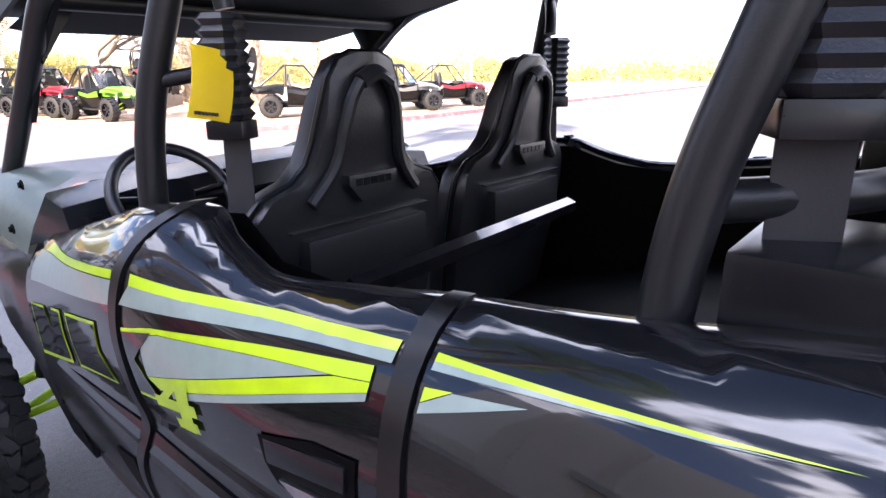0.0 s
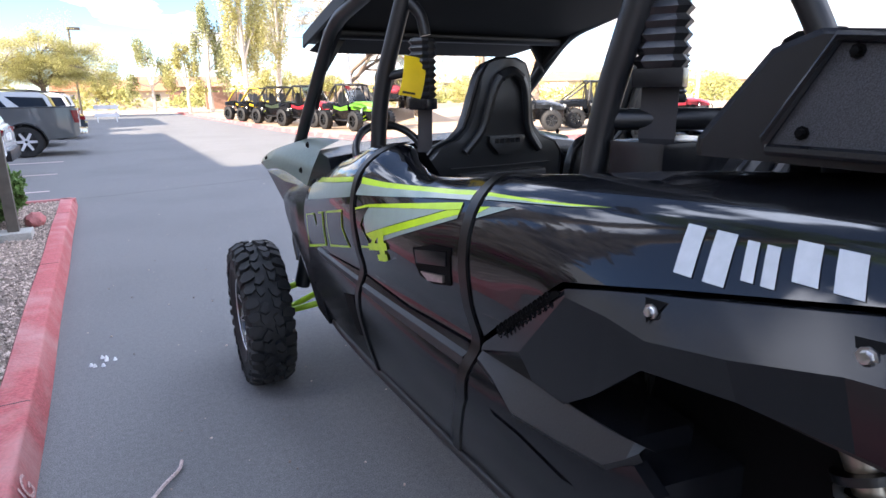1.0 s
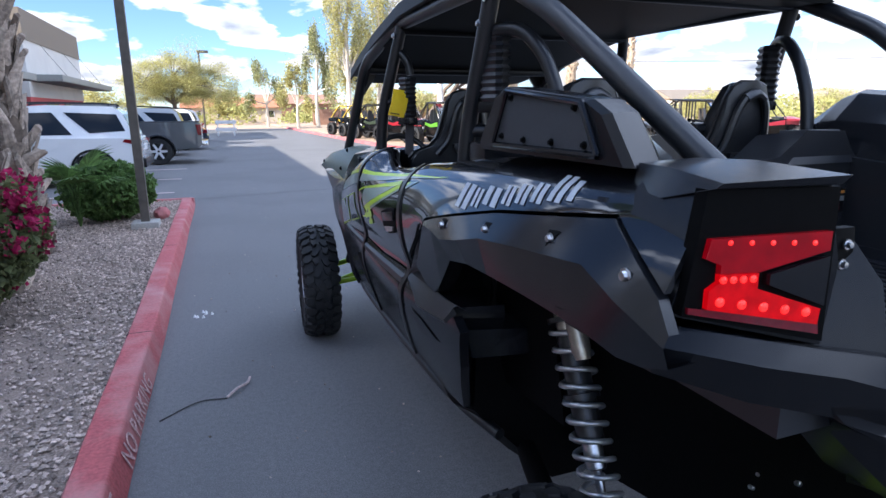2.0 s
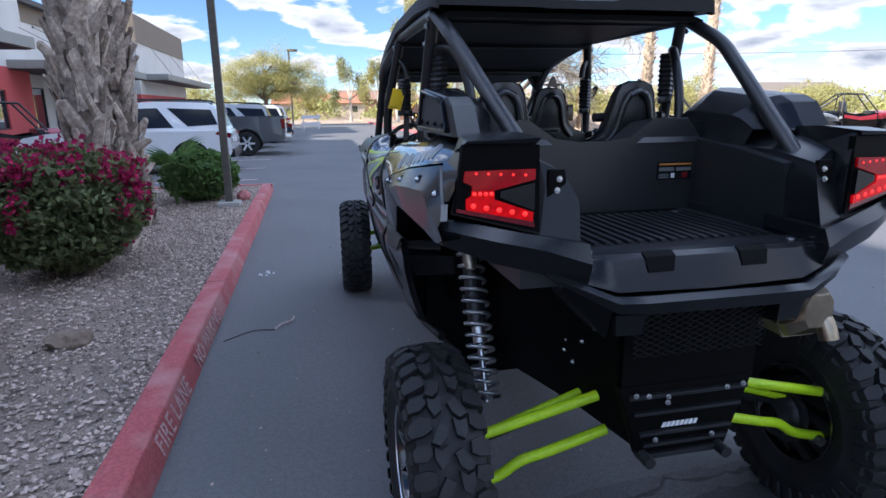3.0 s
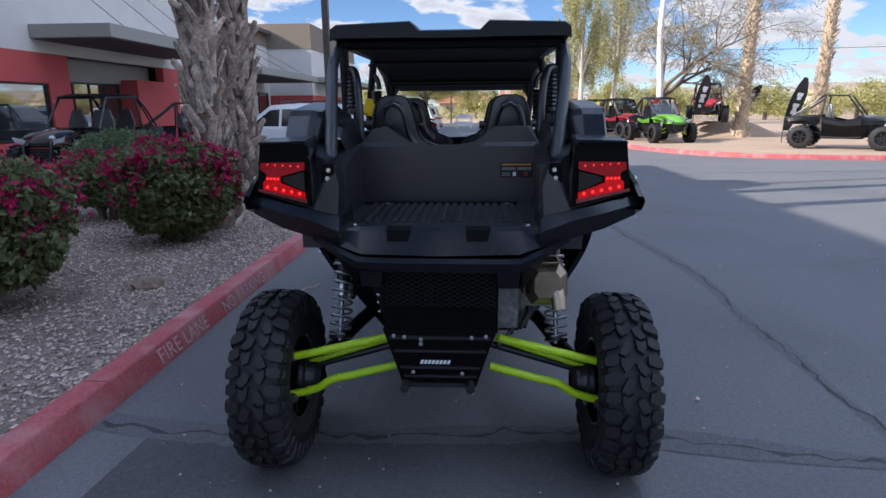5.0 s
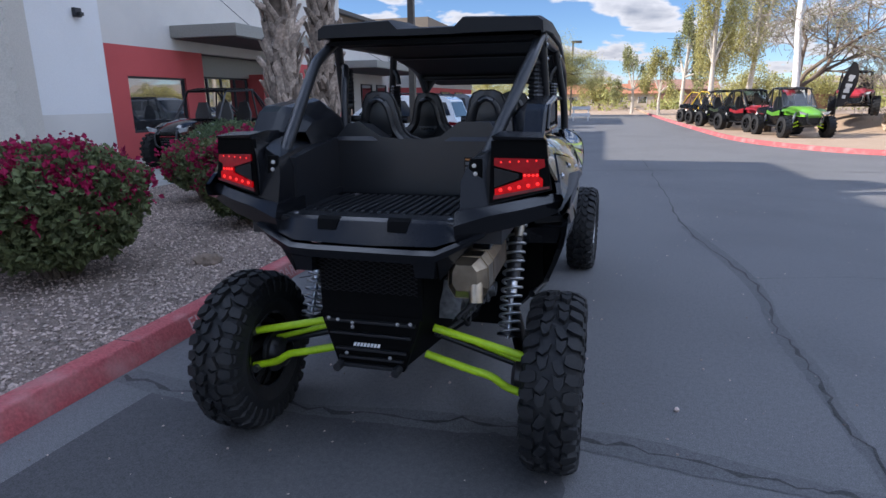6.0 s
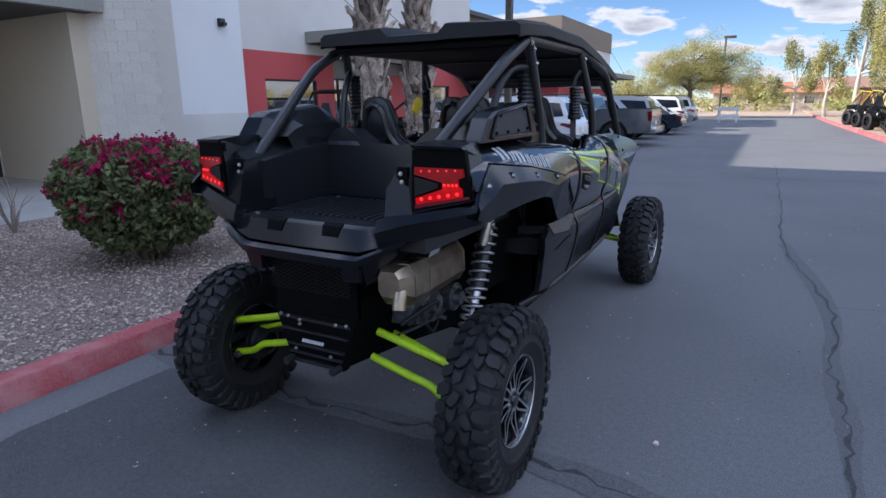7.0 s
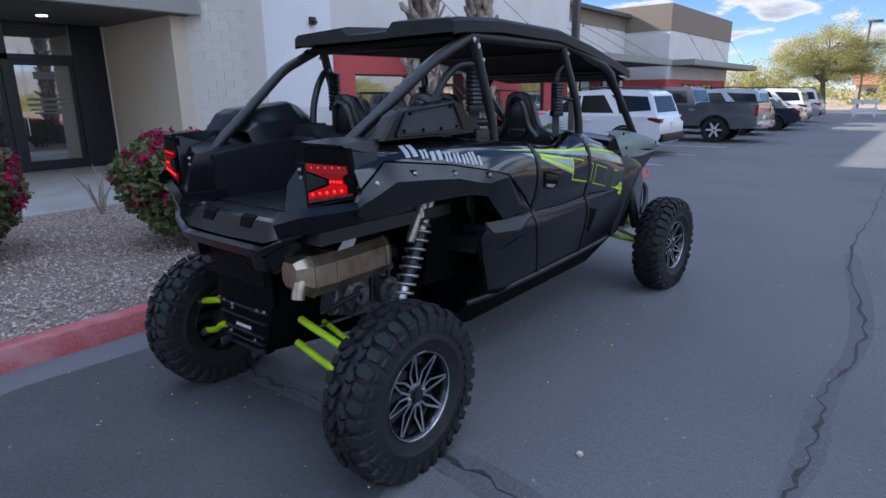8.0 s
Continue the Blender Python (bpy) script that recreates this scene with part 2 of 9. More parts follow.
M_BRONZED = mat("bronzed_exhaust_steel", (0.27, 0.20, 0.14), 0.32, metal=0.9, grain=14, vary=0.3, stains=0.6, stain_scale=7, stain_color=(0.36, 0.28, 0.19), bump=0.1)
M_FLARE = mat("satin_flare_plastic", (0.0085, 0.009, 0.0105), 0.15, grain=260, vary=0.12, bump=0.015, rough_vary=0.02, spec=0.4)
M_LENS = mat("red_lamp_lens", (0.20, 0.0004, 0.004), 0.12, grain=30, vary=0.15, coat=0.45, emit=0.16, spec=0.2)
M_LENSLIT = mat("lit_red_lens", (0.28, 0.0005, 0.002), 0.14, grain=30, vary=0.3, coat=0.3, emit=0.50, spec=0.2)
M_LENSDARK = mat("unlit_red_lens", (0.16, 0.004, 0.01), 0.1, grain=40, vary=0.2, coat=1.0)
M_LED = mat("red_led", (1.0, 0.022, 0.018), 0.2, emit=0.62)
M_CARGLASS = mat("car_glass", (0.006, 0.007, 0.009), 0.05, spec=0.4)
M_CARWHITE = mat("white_car_paint", (0.74, 0.75, 0.76), 0.25, grain=200, vary=0.03, coat=1.0)
M_CARGREY = mat("grey_car_paint", (0.085, 0.09, 0.098), 0.28, metal=0.4, grain=200, vary=0.08, coat=1.0)
M_CARBLUE = mat("dark_blue_car_paint", (0.02, 0.032, 0.05), 0.25, metal=0.3, grain=200, vary=0.08, coat=1.0)
M_CARSILVER = mat("silver_car_paint", (0.40, 0.41, 0.42), 0.3, metal=0.6, grain=200, vary=0.05, coat=1.0)
M_BRIGHTRIM = mat("bright_alloy_wheel", (0.66, 0.67, 0.69), 0.3, metal=0.35, grain=60, vary=0.08)
M_CHROME = mat("chrome", (0.75, 0.75, 0.76), 0.12, metal=1.0)
M_BARK = mat("palm_boot", (0.36, 0.29, 0.235), 0.92, grain=22, vary=0.4, bump=0.9, stains=0.6, stain_scale=9, stain_color=(0.17, 0.125, 0.095), piece=0.4)
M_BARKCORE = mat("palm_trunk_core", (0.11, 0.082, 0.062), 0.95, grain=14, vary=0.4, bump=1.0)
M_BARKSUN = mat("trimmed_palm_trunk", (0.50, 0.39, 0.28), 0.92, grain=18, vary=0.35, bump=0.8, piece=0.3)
M_WOOD = mat("branch_bark", (0.16, 0.12, 0.09), 0.9, grain=30, vary=0.3, bump=0.5)
M_PALEBARK = mat("pale_bark", (0.55, 0.50, 0.43), 0.85, grain=12, vary=0.2, bump=0.3)
def leaf_mat(name, color, thru, vary=0.25, piece=0.4):
    """Leaf: a matt face that lets some light through."""
    m = mat(name, color, 0.6, grain=20, vary=vary, piece=piece, spec=0.3)
    n, l = m.node_tree.nodes, m.node_tree.links
    b, o = n["Principled BSDF"], n["Material Output"]
    tr = n.new("ShaderNodeBsdfTranslucent")
    l.new(b.inputs["Base Color"].links[0].from_socket, tr.inputs["Color"])
    mx = n.new("ShaderNodeMixShader")
    mx.inputs[0].default_value = thru
    l.new(b.outputs[0], mx.inputs[1])
    l.new(tr.outputs[0], mx.inputs[2])
    l.new(mx.outputs[0], o.inputs["Surface"])
    return m


M_LEAF = leaf_mat("shrub_leaf", (0.135, 0.158, 0.068), 0.3)
M_LEAFPALE = leaf_mat("pale_shrub_leaf", (0.12, 0.17, 0.085), 0.3)
M_FROND = leaf_mat("palm_frond", (0.11, 0.19, 0.055), 0.35)
M_BRACT = leaf_mat("magenta_bract", (0.34, 0.012, 0.075), 0.35)
M_TREELEAF = leaf_mat("olive_tree_leaf", (0.30, 0.31, 0.15), 0.45)
M_TREEYEL = leaf_mat("yellow_green_leaf", (0.46, 0.43, 0.18), 0.45)
M_GREYTWIG = mat("grey_twig", (0.25, 0.21, 0.17), 0.9, grain=20, vary=0.2)
M_POLE = mat("bronze_pole", (0.10, 0.088, 0.075), 0.5, metal=0.3, grain=10, vary=0.15)
M_TANROOF = mat("tan_roof_tile", (0.36, 0.29, 0.22), 0.85, grain=15, vary=0.2)
M_ROOFTILE = mat("terracotta_tile", (0.42, 0.17, 0.09), 0.85, grain=15, vary=0.2)
M_FARWALL = mat("far_brown_wall", (0.30, 0.17, 0.12), 0.9, grain=8, vary=0.15)
M_HOUSE = mat("beige_house_wall", (0.52, 0.44, 0.34), 0.9, grain=8, vary=0.08)
M_FLAG = mat("black_banner_cloth", (0.03, 0.03, 0.034), 0.75, grain=80, vary=0.2)
M_HILL = leaf_mat("far_scrub", (0.36, 0.36, 0.13), 0.4, 0.3, 0.3)
U_COLORS = {
    "lime": mat("lime_utv_plastic", (0.15, 0.42, 0.035), 0.3, coat=0.6),
    "red": mat("red_utv_plastic", (0.42, 0.025, 0.04), 0.3, coat=0.6),
    "yellow": mat("yellow_utv_plastic", (0.62, 0.42, 0.02), 0.3, coat=0.6),
    "olive": mat("olive_utv_plastic", (0.055, 0.075, 0.045), 0.35, coat=0.5),
    "grey": mat("grey_utv_plastic", (0.20, 0.205, 0.20), 0.35, coat=0.5),
    "black": mat("black_utv_plastic", (0.022, 0.023, 0.025), 0.35, coat=0.5),
    "white": mat("white_utv_plastic", (0.6, 0.6, 0.6), 0.35, coat=0.5),
}


# ---- mesh helpers ----
def part(name, bm, material, parent=None, label="", angle=38, loc=None):
    """One mesh object from a bmesh, under parent."""
    me = bpy.data.meshes.new(name)
    bmesh.ops.recalc_face_normals(bm, faces=bm.faces[:])
    bm.to_mesh(me)
    bm.free()
    for m in (material if isinstance(material, (list, tuple)) else (material,)):
        me.materials.append(m)
    if angle:
        for p in me.polygons:
            p.use_smooth = True
        me.set_sharp_from_angle(angle=radians(angle))
    ob = new(name, me)
    if loc:
        ob.location = loc
    if parent:
        ob.parent = parent
    return tagged(ob, label)


def group(name, label, category, loc=(0, 0, 0), parent=None, grp="", kind=""):
    ob = new(name)
    ob.empty_display_size = 0.1
    ob.location = loc
    if parent:
        ob.parent = parent
    return tagged(ob, label, category, grp, kind)


def box(bm, x0, x1, y0, y1, z0, z1, bevel=0.0, m=None):
    vs = [bm.verts.new((x, y, z)) for x in (x0, x1) for y in (y0, y1) for z in (z0, z1)]
    fs = [bm.faces.new([vs[i] for i in f]) for f in ((0, 1, 3, 2), (4, 6, 7, 5), (0, 4, 5, 1), (2, 3, 7, 6), (0, 2, 6, 4), (1, 5, 7, 3))]
    if m:
        bmesh.ops.transform(bm, matrix=m, verts=vs)
    if bevel:
        es = list({e for f in fs for e in f.edges})
        bmesh.ops.bevel(bm, geom=es, offset=bevel, segments=2, affect="EDGES", profile=0.7)
    return bm


def prism(bm, pts, axis, a, b, bevel=0.0):
    """A polygon given in the other two axes, pulled from a to b along axis."""
    def v3(p, c):
        q = list(p)
        q.insert("xyz".index(axis), c)
        return q
    lo = [bm.verts.new(v3(p, a)) for p in pts]
    hi = [bm.verts.new(v3(p, b)) for p in pts]
    n = len(pts)
    fs = [bm.faces.new(lo[::-1]), bm.faces.new(hi)]
    fs += [bm.faces.new((lo[i], lo[(i + 1) % n], hi[(i + 1) % n], hi[i])) for i in range(n)]
    if bevel:
        bmesh.ops.bevel(bm, geom=list({e for f in fs for e in f.edges}), offset=bevel, segments=2, affect="EDGES", profile=0.7)
    return bm


def smooth_path(pts, n=6):
    """Catmull-Rom through the points."""
    p = [Vector(q) for q in pts]
    p = [p[0] * 2 - p[1]] + p + [p[-1] * 2 - p[-2]]
    out = []
    for i in range(1, len(p) - 2):
        for k in range(n):
            t = k / n
            out.append(0.5 * (2 * p[i] + (p[i + 1] - p[i - 1]) * t + (2 * p[i - 1] - 5 * p[i] + 4 * p[i + 1] - p[i + 2]) * t * t
                              + (3 * p[i] - p[i - 1] - 3 * p[i + 1] + p[i + 2]) * t ** 3))
    return out + [p[-2]]


def tube(bm, pts, r, seg=12, caps=True, flat=1.0):
    """A pipe along the points; r is one radius or one per point."""
    pts = [Vector(p) for p in pts]
    rad = r if isinstance(r, (list, tuple)) else [r] * len(pts)
    rings, up = [], None
    for i, p in enumerate(pts):
        d = (pts[min(i + 1, len(pts) - 1)] - pts[max(i - 1, 0)]).normalized()
        if up is None:
            up = d.orthogonal().normalized()
        up = (up - d * up.dot(d)).normalized()
        side = d.cross(up)
        rings.append([bm.verts.new(p + (up * math.cos(a) * flat + side * math.sin(a)) * rad[i]) for a in (2 * math.pi * k / seg for k in range(seg))])
    for a, b in zip(rings, rings[1:]):
        for k in range(seg):
            bm.faces.new((a[k], a[(k + 1) % seg], b[(k + 1) % seg], b[k]))
    if caps:
        bm.faces.new(rings[0][::-1])
        bm.faces.new(rings[-1])
    return bm


def loft(bm, sections, close=False, caps=False):
    rows = [[bm.verts.new(p) for p in s] for s in sections]
    for a, b in zip(rows, rows[1:]):
        n = len(a)
        for k in range(n if close else n - 1):
            bm.faces.new((a[k], a[(k + 1) % n], b[(k + 1) % n], b[k]))
    if caps:
        bm.faces.new(rows[0][::-1])
        bm.faces.new(rows[-1])
    return bm


def revolve(bm, profile, seg=32, axis="x", centre=(0, 0, 0)):
    """profile: (along, radius) pairs, turned round the axis."""
    rows = []
    for k in range(seg):
        a = 2 * math.pi * k / seg
        rows.append([bm.verts.new(Vector(centre) + Vector((u, r * math.cos(a), r * math.sin(a)) if axis == "x" else
                                                          ((r * math.cos(a), u, r * math.sin(a)) if axis == "y" else (r * math.cos(a), r * math.sin(a), u)))) for u, r in profile])
    for k in range(seg):
        a, b = rows[k], rows[(k + 1) % seg]
        for i in range(len(profile) - 1):
            if profile[i][1] > 1e-6 or profile[i + 1][1] > 1e-6:
                bm.faces.new((a[i], a[i + 1], b[i + 1], b[i]))
    bmesh.ops.remove_doubles(bm, verts=[v for r in rows for v in r], dist=1e-6)
    return bm


def mirror_bm(bm):
    bmesh.ops.scale(bm, vec=(-1, 1, 1), verts=bm.verts[:])
    bmesh.ops.reverse_faces(bm, faces=bm.faces[:])
    return bm


def sided(bm, s):
    return bm if s > 0 else mirror_bm(bm)


def bolt(bm, p, r=0.008, axis="x", s=1, h=0.006):
    prof = [(0, r * 1.5), (h * 0.5 * s, r * 1.5), (h * 0.5 * s, r), (h * 1.6 * s, r * 0.85), (h * 1.8 * s, 0)]
    return revolve(bm, prof, 8, axis, p)


# ---- ground, drive and kerbs ----
def sheet(name, pts, z, material, label, category="ground", kind="structure", thick=0.0):
    bm = bmesh.new()
    if thick:
        prism(bm, pts, "z", z - thick, z)
    else:
        bm.faces.new([bm.verts.new((x, y, z)) for x, y in pts])
    return tagged(part(name, bm, material, None, "", 0), label, category, kind=kind)


sheet("ground", [(-2500, -2500), (2500, -2500), (2500, 2500), (-2500, 2500)], -0.03, M_DIRT, "flat dry desert ground reaching the horizon")
sheet("road", [(-26, -60), (70, -60), (70, 14.0), (34, 62), (-14, 62), (-26, 50)], 0.0, M_ASPHALT, "worn grey asphalt drive with long cracks", "road", thick=0.02)

KERB_X, KERB_Y0, KERB_Y1 = -1.922, -14.0, 10.6


def kerb_profile(h, w):
    """Across a kerb: a leaning face, a worn nose and a flat top."""
    return [(0, -0.02), (0.004, 0.02), (0.046, h - 0.016), (0.051, h - 0.006), (0.062, h), (w - 0.01, h), (w, h - 0.012), (w, -0.02)]


def kerb_run(name, pts, h, w, material, label, inward):
    """A kerb along pts (its road edge); inward: unit side towards the planting."""
    bm = bmesh.new()
    secs = []
    for i, p in enumerate(pts):
        a, b = Vector(pts[max(i - 1, 0)]), Vector(pts[min(i + 1, len(pts) - 1)])
        d = (b - a).normalized()
        nrm = Vector((-d.y, d.x)) * inward
        secs.append([(p[0] + nrm.x * u, p[1] + nrm.y * u, z) for u, z in kerb_profile(h, w)])
    loft(bm, secs)
    bm.faces.new([bm.verts.new(q) for q in secs[0]])
    bm.faces.new([bm.verts.new(q) for q in secs[-1]])
    bmesh.ops.remove_doubles(bm, verts=bm.verts[:], dist=1e-5)
    return tagged(part(name, bm, material, None, "", 40), label, "kerb", kind="structure")


random.seed(4)
kerb_run("kerb_planter", [(KERB_X + 0.004 * math.sin(y * 2.1), y) for y in np.linspace(KERB_Y0, KERB_Y1, 90)], 0.15, 0.21, M_KERB,
         "worn red painted concrete kerb beside gravel bed", 1)
kerb_run("kerb_planter_end", [(KERB_X - 0.0, KERB_Y1), (-2.2, KERB_Y1 + 0.03), (-4.2, KERB_Y1 + 0.1), (-7.0, KERB_Y1 + 0.2)], 0.15, 0.16, M_KERB,
         "worn red painted kerb end of gravel bed", 1)

# joints between the kerb lengths
for jy in (-2.9, 0.35, 3.45, 6.4, 9.2):
    bm = bmesh.new()
    prism(bm, [(KERB_X - u + (0.0015 if u < 0.1 else -0.0015), z + 0.0015) for u, z in kerb_profile(0.15, 0.21)], "y", jy - 0.003, jy + 0.003)
    tagged(part("kerb_joint", bm, M_CRACK), "dark open joint across the red kerb", "joint", kind="structure")


def kerb_text(words, y, size):
    cu = bpy.data.curves.new("kerb_lettering", "FONT")
    cu.body, cu.size, cu.extrude, cu.align_x = words, size, 0.0015, "LEFT"
    cu.resolution_u = 3
    cu.space_character = 1.06
    cu.materials.append(M_KERBLETTER)
    ob = new("kerb_lettering", cu)
    lean = math.atan2(0.042, 0.114)
    ob.matrix_world = Matrix.Translation((KERB_X - 0.001, y, 0.026)) @ Matrix(((0, -math.sin(lean), math.cos(lean), 0), (1, 0, 0, 0), (0, math.cos(lean), math.sin(lean), 0), (0, 0, 0, 1)))
    return tagged(ob, "faded pale stencilled words on red kerb face", "lettering", kind="structure")


kerb_text("FIRE LANE", 0.85, 0.15)
kerb_text("NO PARKING", 1.86, 0.15)

sheet("planting_bed", [(KERB_X - 0.15, KERB_Y0), (KERB_X - 0.15, KERB_Y1 - 0.02), (-7.3, KERB_Y1 + 0.1), (-7.3, KERB_Y0)], 0.115, M_GRAVEL_BED,
      "raised bed of loose crushed granite gravel", "gravel bed", thick=0.13)
sheet("pavement", [(-7.28, -14), (-7.28, 12.5), (-12.6, 12.5), (-12.6, 6), (-14.2, 6), (-14.2, -14)], 0.13, M_CONCRETE, "pale concrete pavement along the shop front", "pavement", thick=0.15)


def ribbon(name, pts, widths, material, label, z=0.004, seed=1, ragged=1.0):
    random.seed(seed)
    fine = smooth_path([(x, y, z) for x, y in pts], 9)
    bm = bmesh.new()
    rows = []
    for i, p in enumerate(fine):
        d = (fine[min(i + 1, len(fine) - 1)] - fine[max(i - 1, 0)]).normalized()
        nrm = Vector((-d.y, d.x, 0))
        w = widths[0] + (widths[1] - widths[0]) * (random.random() ** 2 if ragged == 1.0 else 0.5 + 0.3 * math.sin(i * 0.31) + 0.2 * math.sin(i * 0.13 + seed))
        off = random.gauss(0, widths[1] * 0.5 * ragged)
        rows.append([bm.verts.new(p + nrm * (off + w / 2)), bm.verts.new(p + nrm * (off - w / 2))])
    for a, b in zip(rows, rows[1:]):
        bm.faces.new((a[0], a[1], b[1], b[0]))
    return tagged(part(name, bm, material, None, "", 0), label, "crack", kind="structure")


ribbon("asphalt_crack", [(2.02, 15.2), (2.06, 9.5), (2.07, 5.7), (2.36, 3.3), (2.29, 2.0), (2.31, 1.2), (2.28, 0.5), (2.33, -0.8), (2.2, -4)], (0.008, 0.034), M_CRACK, "long ragged crack along the asphalt drive", seed=3)
ribbon("asphalt_crack", [(-1.9, 0.17), (-1.12, 0.05), (-0.49, 0.07), (0.24, 0.13), (0.69, 0.15), (1.26, 0.09), (1.94, -0.03), (2.3, -0.1)], (0.008, 0.046), M_CRACK, "wide dark crack across the asphalt drive", seed=5)
ribbon("asphalt_crack", [(2.3, -0.1), (3.2, -0.35), (5.5, -0.2), (9, -0.6)], (0.006, 0.02), M_CRACK, "thin crack across the asphalt drive", seed=6)
ribbon("asphalt_crack", [(2.36, 3.3), (3.2, 3.55), (4.1, 3.7), (6.0, 4.6)], (0.005, 0.014), M_CRACK, "thin branching crack in the asphalt", seed=7)
ribbon("asphalt_crack", [(2.06, 9.5), (3.0, 8.8), (4.0, 8.6), (5.3, 7.6), (7.5, 6.2)], (0.006, 0.02), M_CRACK, "thin branching crack in the asphalt", seed=8)
ribbon("asphalt_joint", [(-1.9, 11.4), (0.2, 11.8), (2.0, 12.2), (5.1, 12.5), (9.0, 12.9), (16, 13.4)], (0.03, 0.05), M_CRACK, "dark straight seam across the asphalt drive", seed=9)
# darkened margins where water stands along the two wide cracks
ribbon("asphalt_crack", [(2.07, 5.7), (2.36, 3.3), (2.29, 2.0), (2.31, 1.2), (2.28, 0.5), (2.33, -0.8), (2.2, -4)], (0.07, 0.17), M_MARGIN, "darkened margin of the long crack", 0.0014, 13, 0.06)
ribbon("asphalt_crack", [(-1.9, 0.17), (-1.12, 0.05), (-0.49, 0.07), (0.24, 0.13), (0.69, 0.15), (1.26, 0.09), (1.94, -0.03), (2.3, -0.1), (3.2, -0.35)], (0.10, 0.22), M_MARGIN, "darkened margin of the cross crack", 0.0035, 15, 0.06)
# older, darker sealed strip behind the cross crack
bm = bmesh.new()
random.seed(12)
edge = [(-1.56, 0.12), (-1.12, 0.03), (-0.49, 0.05), (0.24, 0.11), (0.62, 0.10), (0.9, -0.3), (0.75, -0.8), (1.0, -1.4), (0.8, -2.2), (0.95, -4.0), (0.9, -9.0), (-1.5, -9.0), (-1.58, -4.0), (-1.52, -2.0), (-1.6, -0.9)]
bm.faces.new([bm.verts.new((p.x + random.uniform(-0.025, 0.025), p.y + random.uniform(-0.025, 0.025), 0.0025)) for p in smooth_path([Vector((x, y, 0)) for x, y in edge], 7)])
tagged(part("sealed_asphalt", bm, M_SEALCOAT, None, "", 0), "darker old sealed strip of asphalt behind the crack", "road", kind="structure")

# painted bay lines beside the shop
for by in (12.6, 15.4, 18.3):
    bm = bmesh.new()
    box(bm, -7.4, -2.4, by, by + 0.1, 0.0, 0.004)
    tagged(part("bay_line", bm, M_LETTER, None, "", 0), "worn pale parking bay line on asphalt", "road marking", kind="structure")

# island across the drive
ISLAND = [(5.0, 62), (5.1, 52), (5.2, 44), (5.35, 37), (5.6, 28), (5.85, 23.5), (6.6, 20.2), (8.1, 17.6), (10.5, 16.3), (14, 15.7), (18, 15.9), (26, 16.6), (45, 18), (70, 20)]
isl = smooth_path([(x, y, 0) for x, y in ISLAND], 5)
kerb_run("kerb_island", [(p.x, p.y) for p in isl], 0.15, 0.18, M_KERB, "sunlit red painted kerb round the dirt display island", 1)
sheet("display_island", [(p.x + 0.12, p.y + 0.1) for p in isl] + [(150, 22), (150, 160), (5.1, 160)], 0.12, M_DIRT, "raised bare dirt island where vehicles are displayed", "dirt island", thick=0.16)


# ---- the shop ----
def wall_block(name, x0, x1, y0, y1, z0, z1, material, label, bevel=0.0):
    bm = bmesh.new()
    box(bm, x0, x1, y0, y1, z0, z1, bevel)
    return tagged(part(name, bm, material, None, "", 0), label, "wall", kind="structure")


def wall_open(name, x0, x1, y0, y1, z0, z1, holes, material, label):
    """A wall along y with openings (ya, yb, za, zb) right through it."""
    ys = sorted({y0, y1, *(h[0] for h in holes), *(h[1] for h in holes)})
    zs = sorted({z0, z1, *(h[2] for h in holes), *(h[3] for h in holes)})
    bm = bmesh.new()
    for a, b in zip(ys, ys[1:]):
        for c, d in zip(zs, zs[1:]):
            if not any(h[0] <= a and b <= h[1] and h[2] <= c and d <= h[3] for h in holes):
                box(bm, x0, x1, a, b, c, d)
    bmesh.ops.remove_doubles(bm, verts=bm.verts[:], dist=1e-5)
    return tagged(part(name, bm, material, None, "", 0), label, "wall", kind="structure")


def shop_window(name, x, y0, y1, z0, z1, n, label, depth=0.06):
    w = group(name, label, "window", (0, 0, 0), kind="structure")
    bm = bmesh.new()
    f = 0.06
    box(bm, x - depth, x + depth, y0, y0 + f, z0, z1)
    box(bm, x - depth, x + depth, y1 - f, y1, z0, z1)
    box(bm, x - depth, x + depth, y0 + f, y1 - f, z1 - f, z1)
    box(bm, x - depth, x + depth, y0 + f, y1 - f, z0, z0 + f)
    for k in range(1, n):
        yc = y0 + (y1 - y0) * k / n
        box(bm, x - depth * 0.8, x + depth * 0.8, yc - 0.03, yc + 0.03, z0 + f, z1 - f)
    part("window_frame", bm, M_FRAME, w, "", 0)
    for k in range(n):
        bm = bmesh.new()
        a, b = y0 + (y1 - y0) * k / n + 0.03, y0 + (y1 - y0) * (k + 1) / n - 0.03
        box(bm, x - 0.01, x + 0.01, a, b, z0 + f * 0.5, z1 - f * 0.5)
        part("pane", bm, M_WINDOW, w, "", 0)
    return w


# tall entrance block
wall_block("wall_white_lower", -11.35, -11.0, 5.0, 9.9, 0, 1.44, M_GREYWALL, "grey painted base of the white shop wall")
wall_block("wall_white", -11.35, -11.004, 5.0, 9.9, 1.44, 8.9, M_WHITEWALL, "plain white painted shop wall")
wall_block("wall_white_end", -24, -11.35, 9.55, 9.9, 0, 8.9, M_GREYWALL, "grey end wall of the tall shop block")
wall_block("roof_tall", -24, -11.35, -12, 9.55, 8.5, 8.7, M_AWNDARK, "flat roof of the tall shop block")
wall_block("wall_back", -24.2, -24, -12, 48, 0, 8.9, M_GREYWALL, "rear wall of the shop")
wall_block("wall_over_door", -11.36, -11.01, -12, 5.0, 3.9, 8.9, M_GREYWALL, "pale grey stucco wall above the shop entrance")
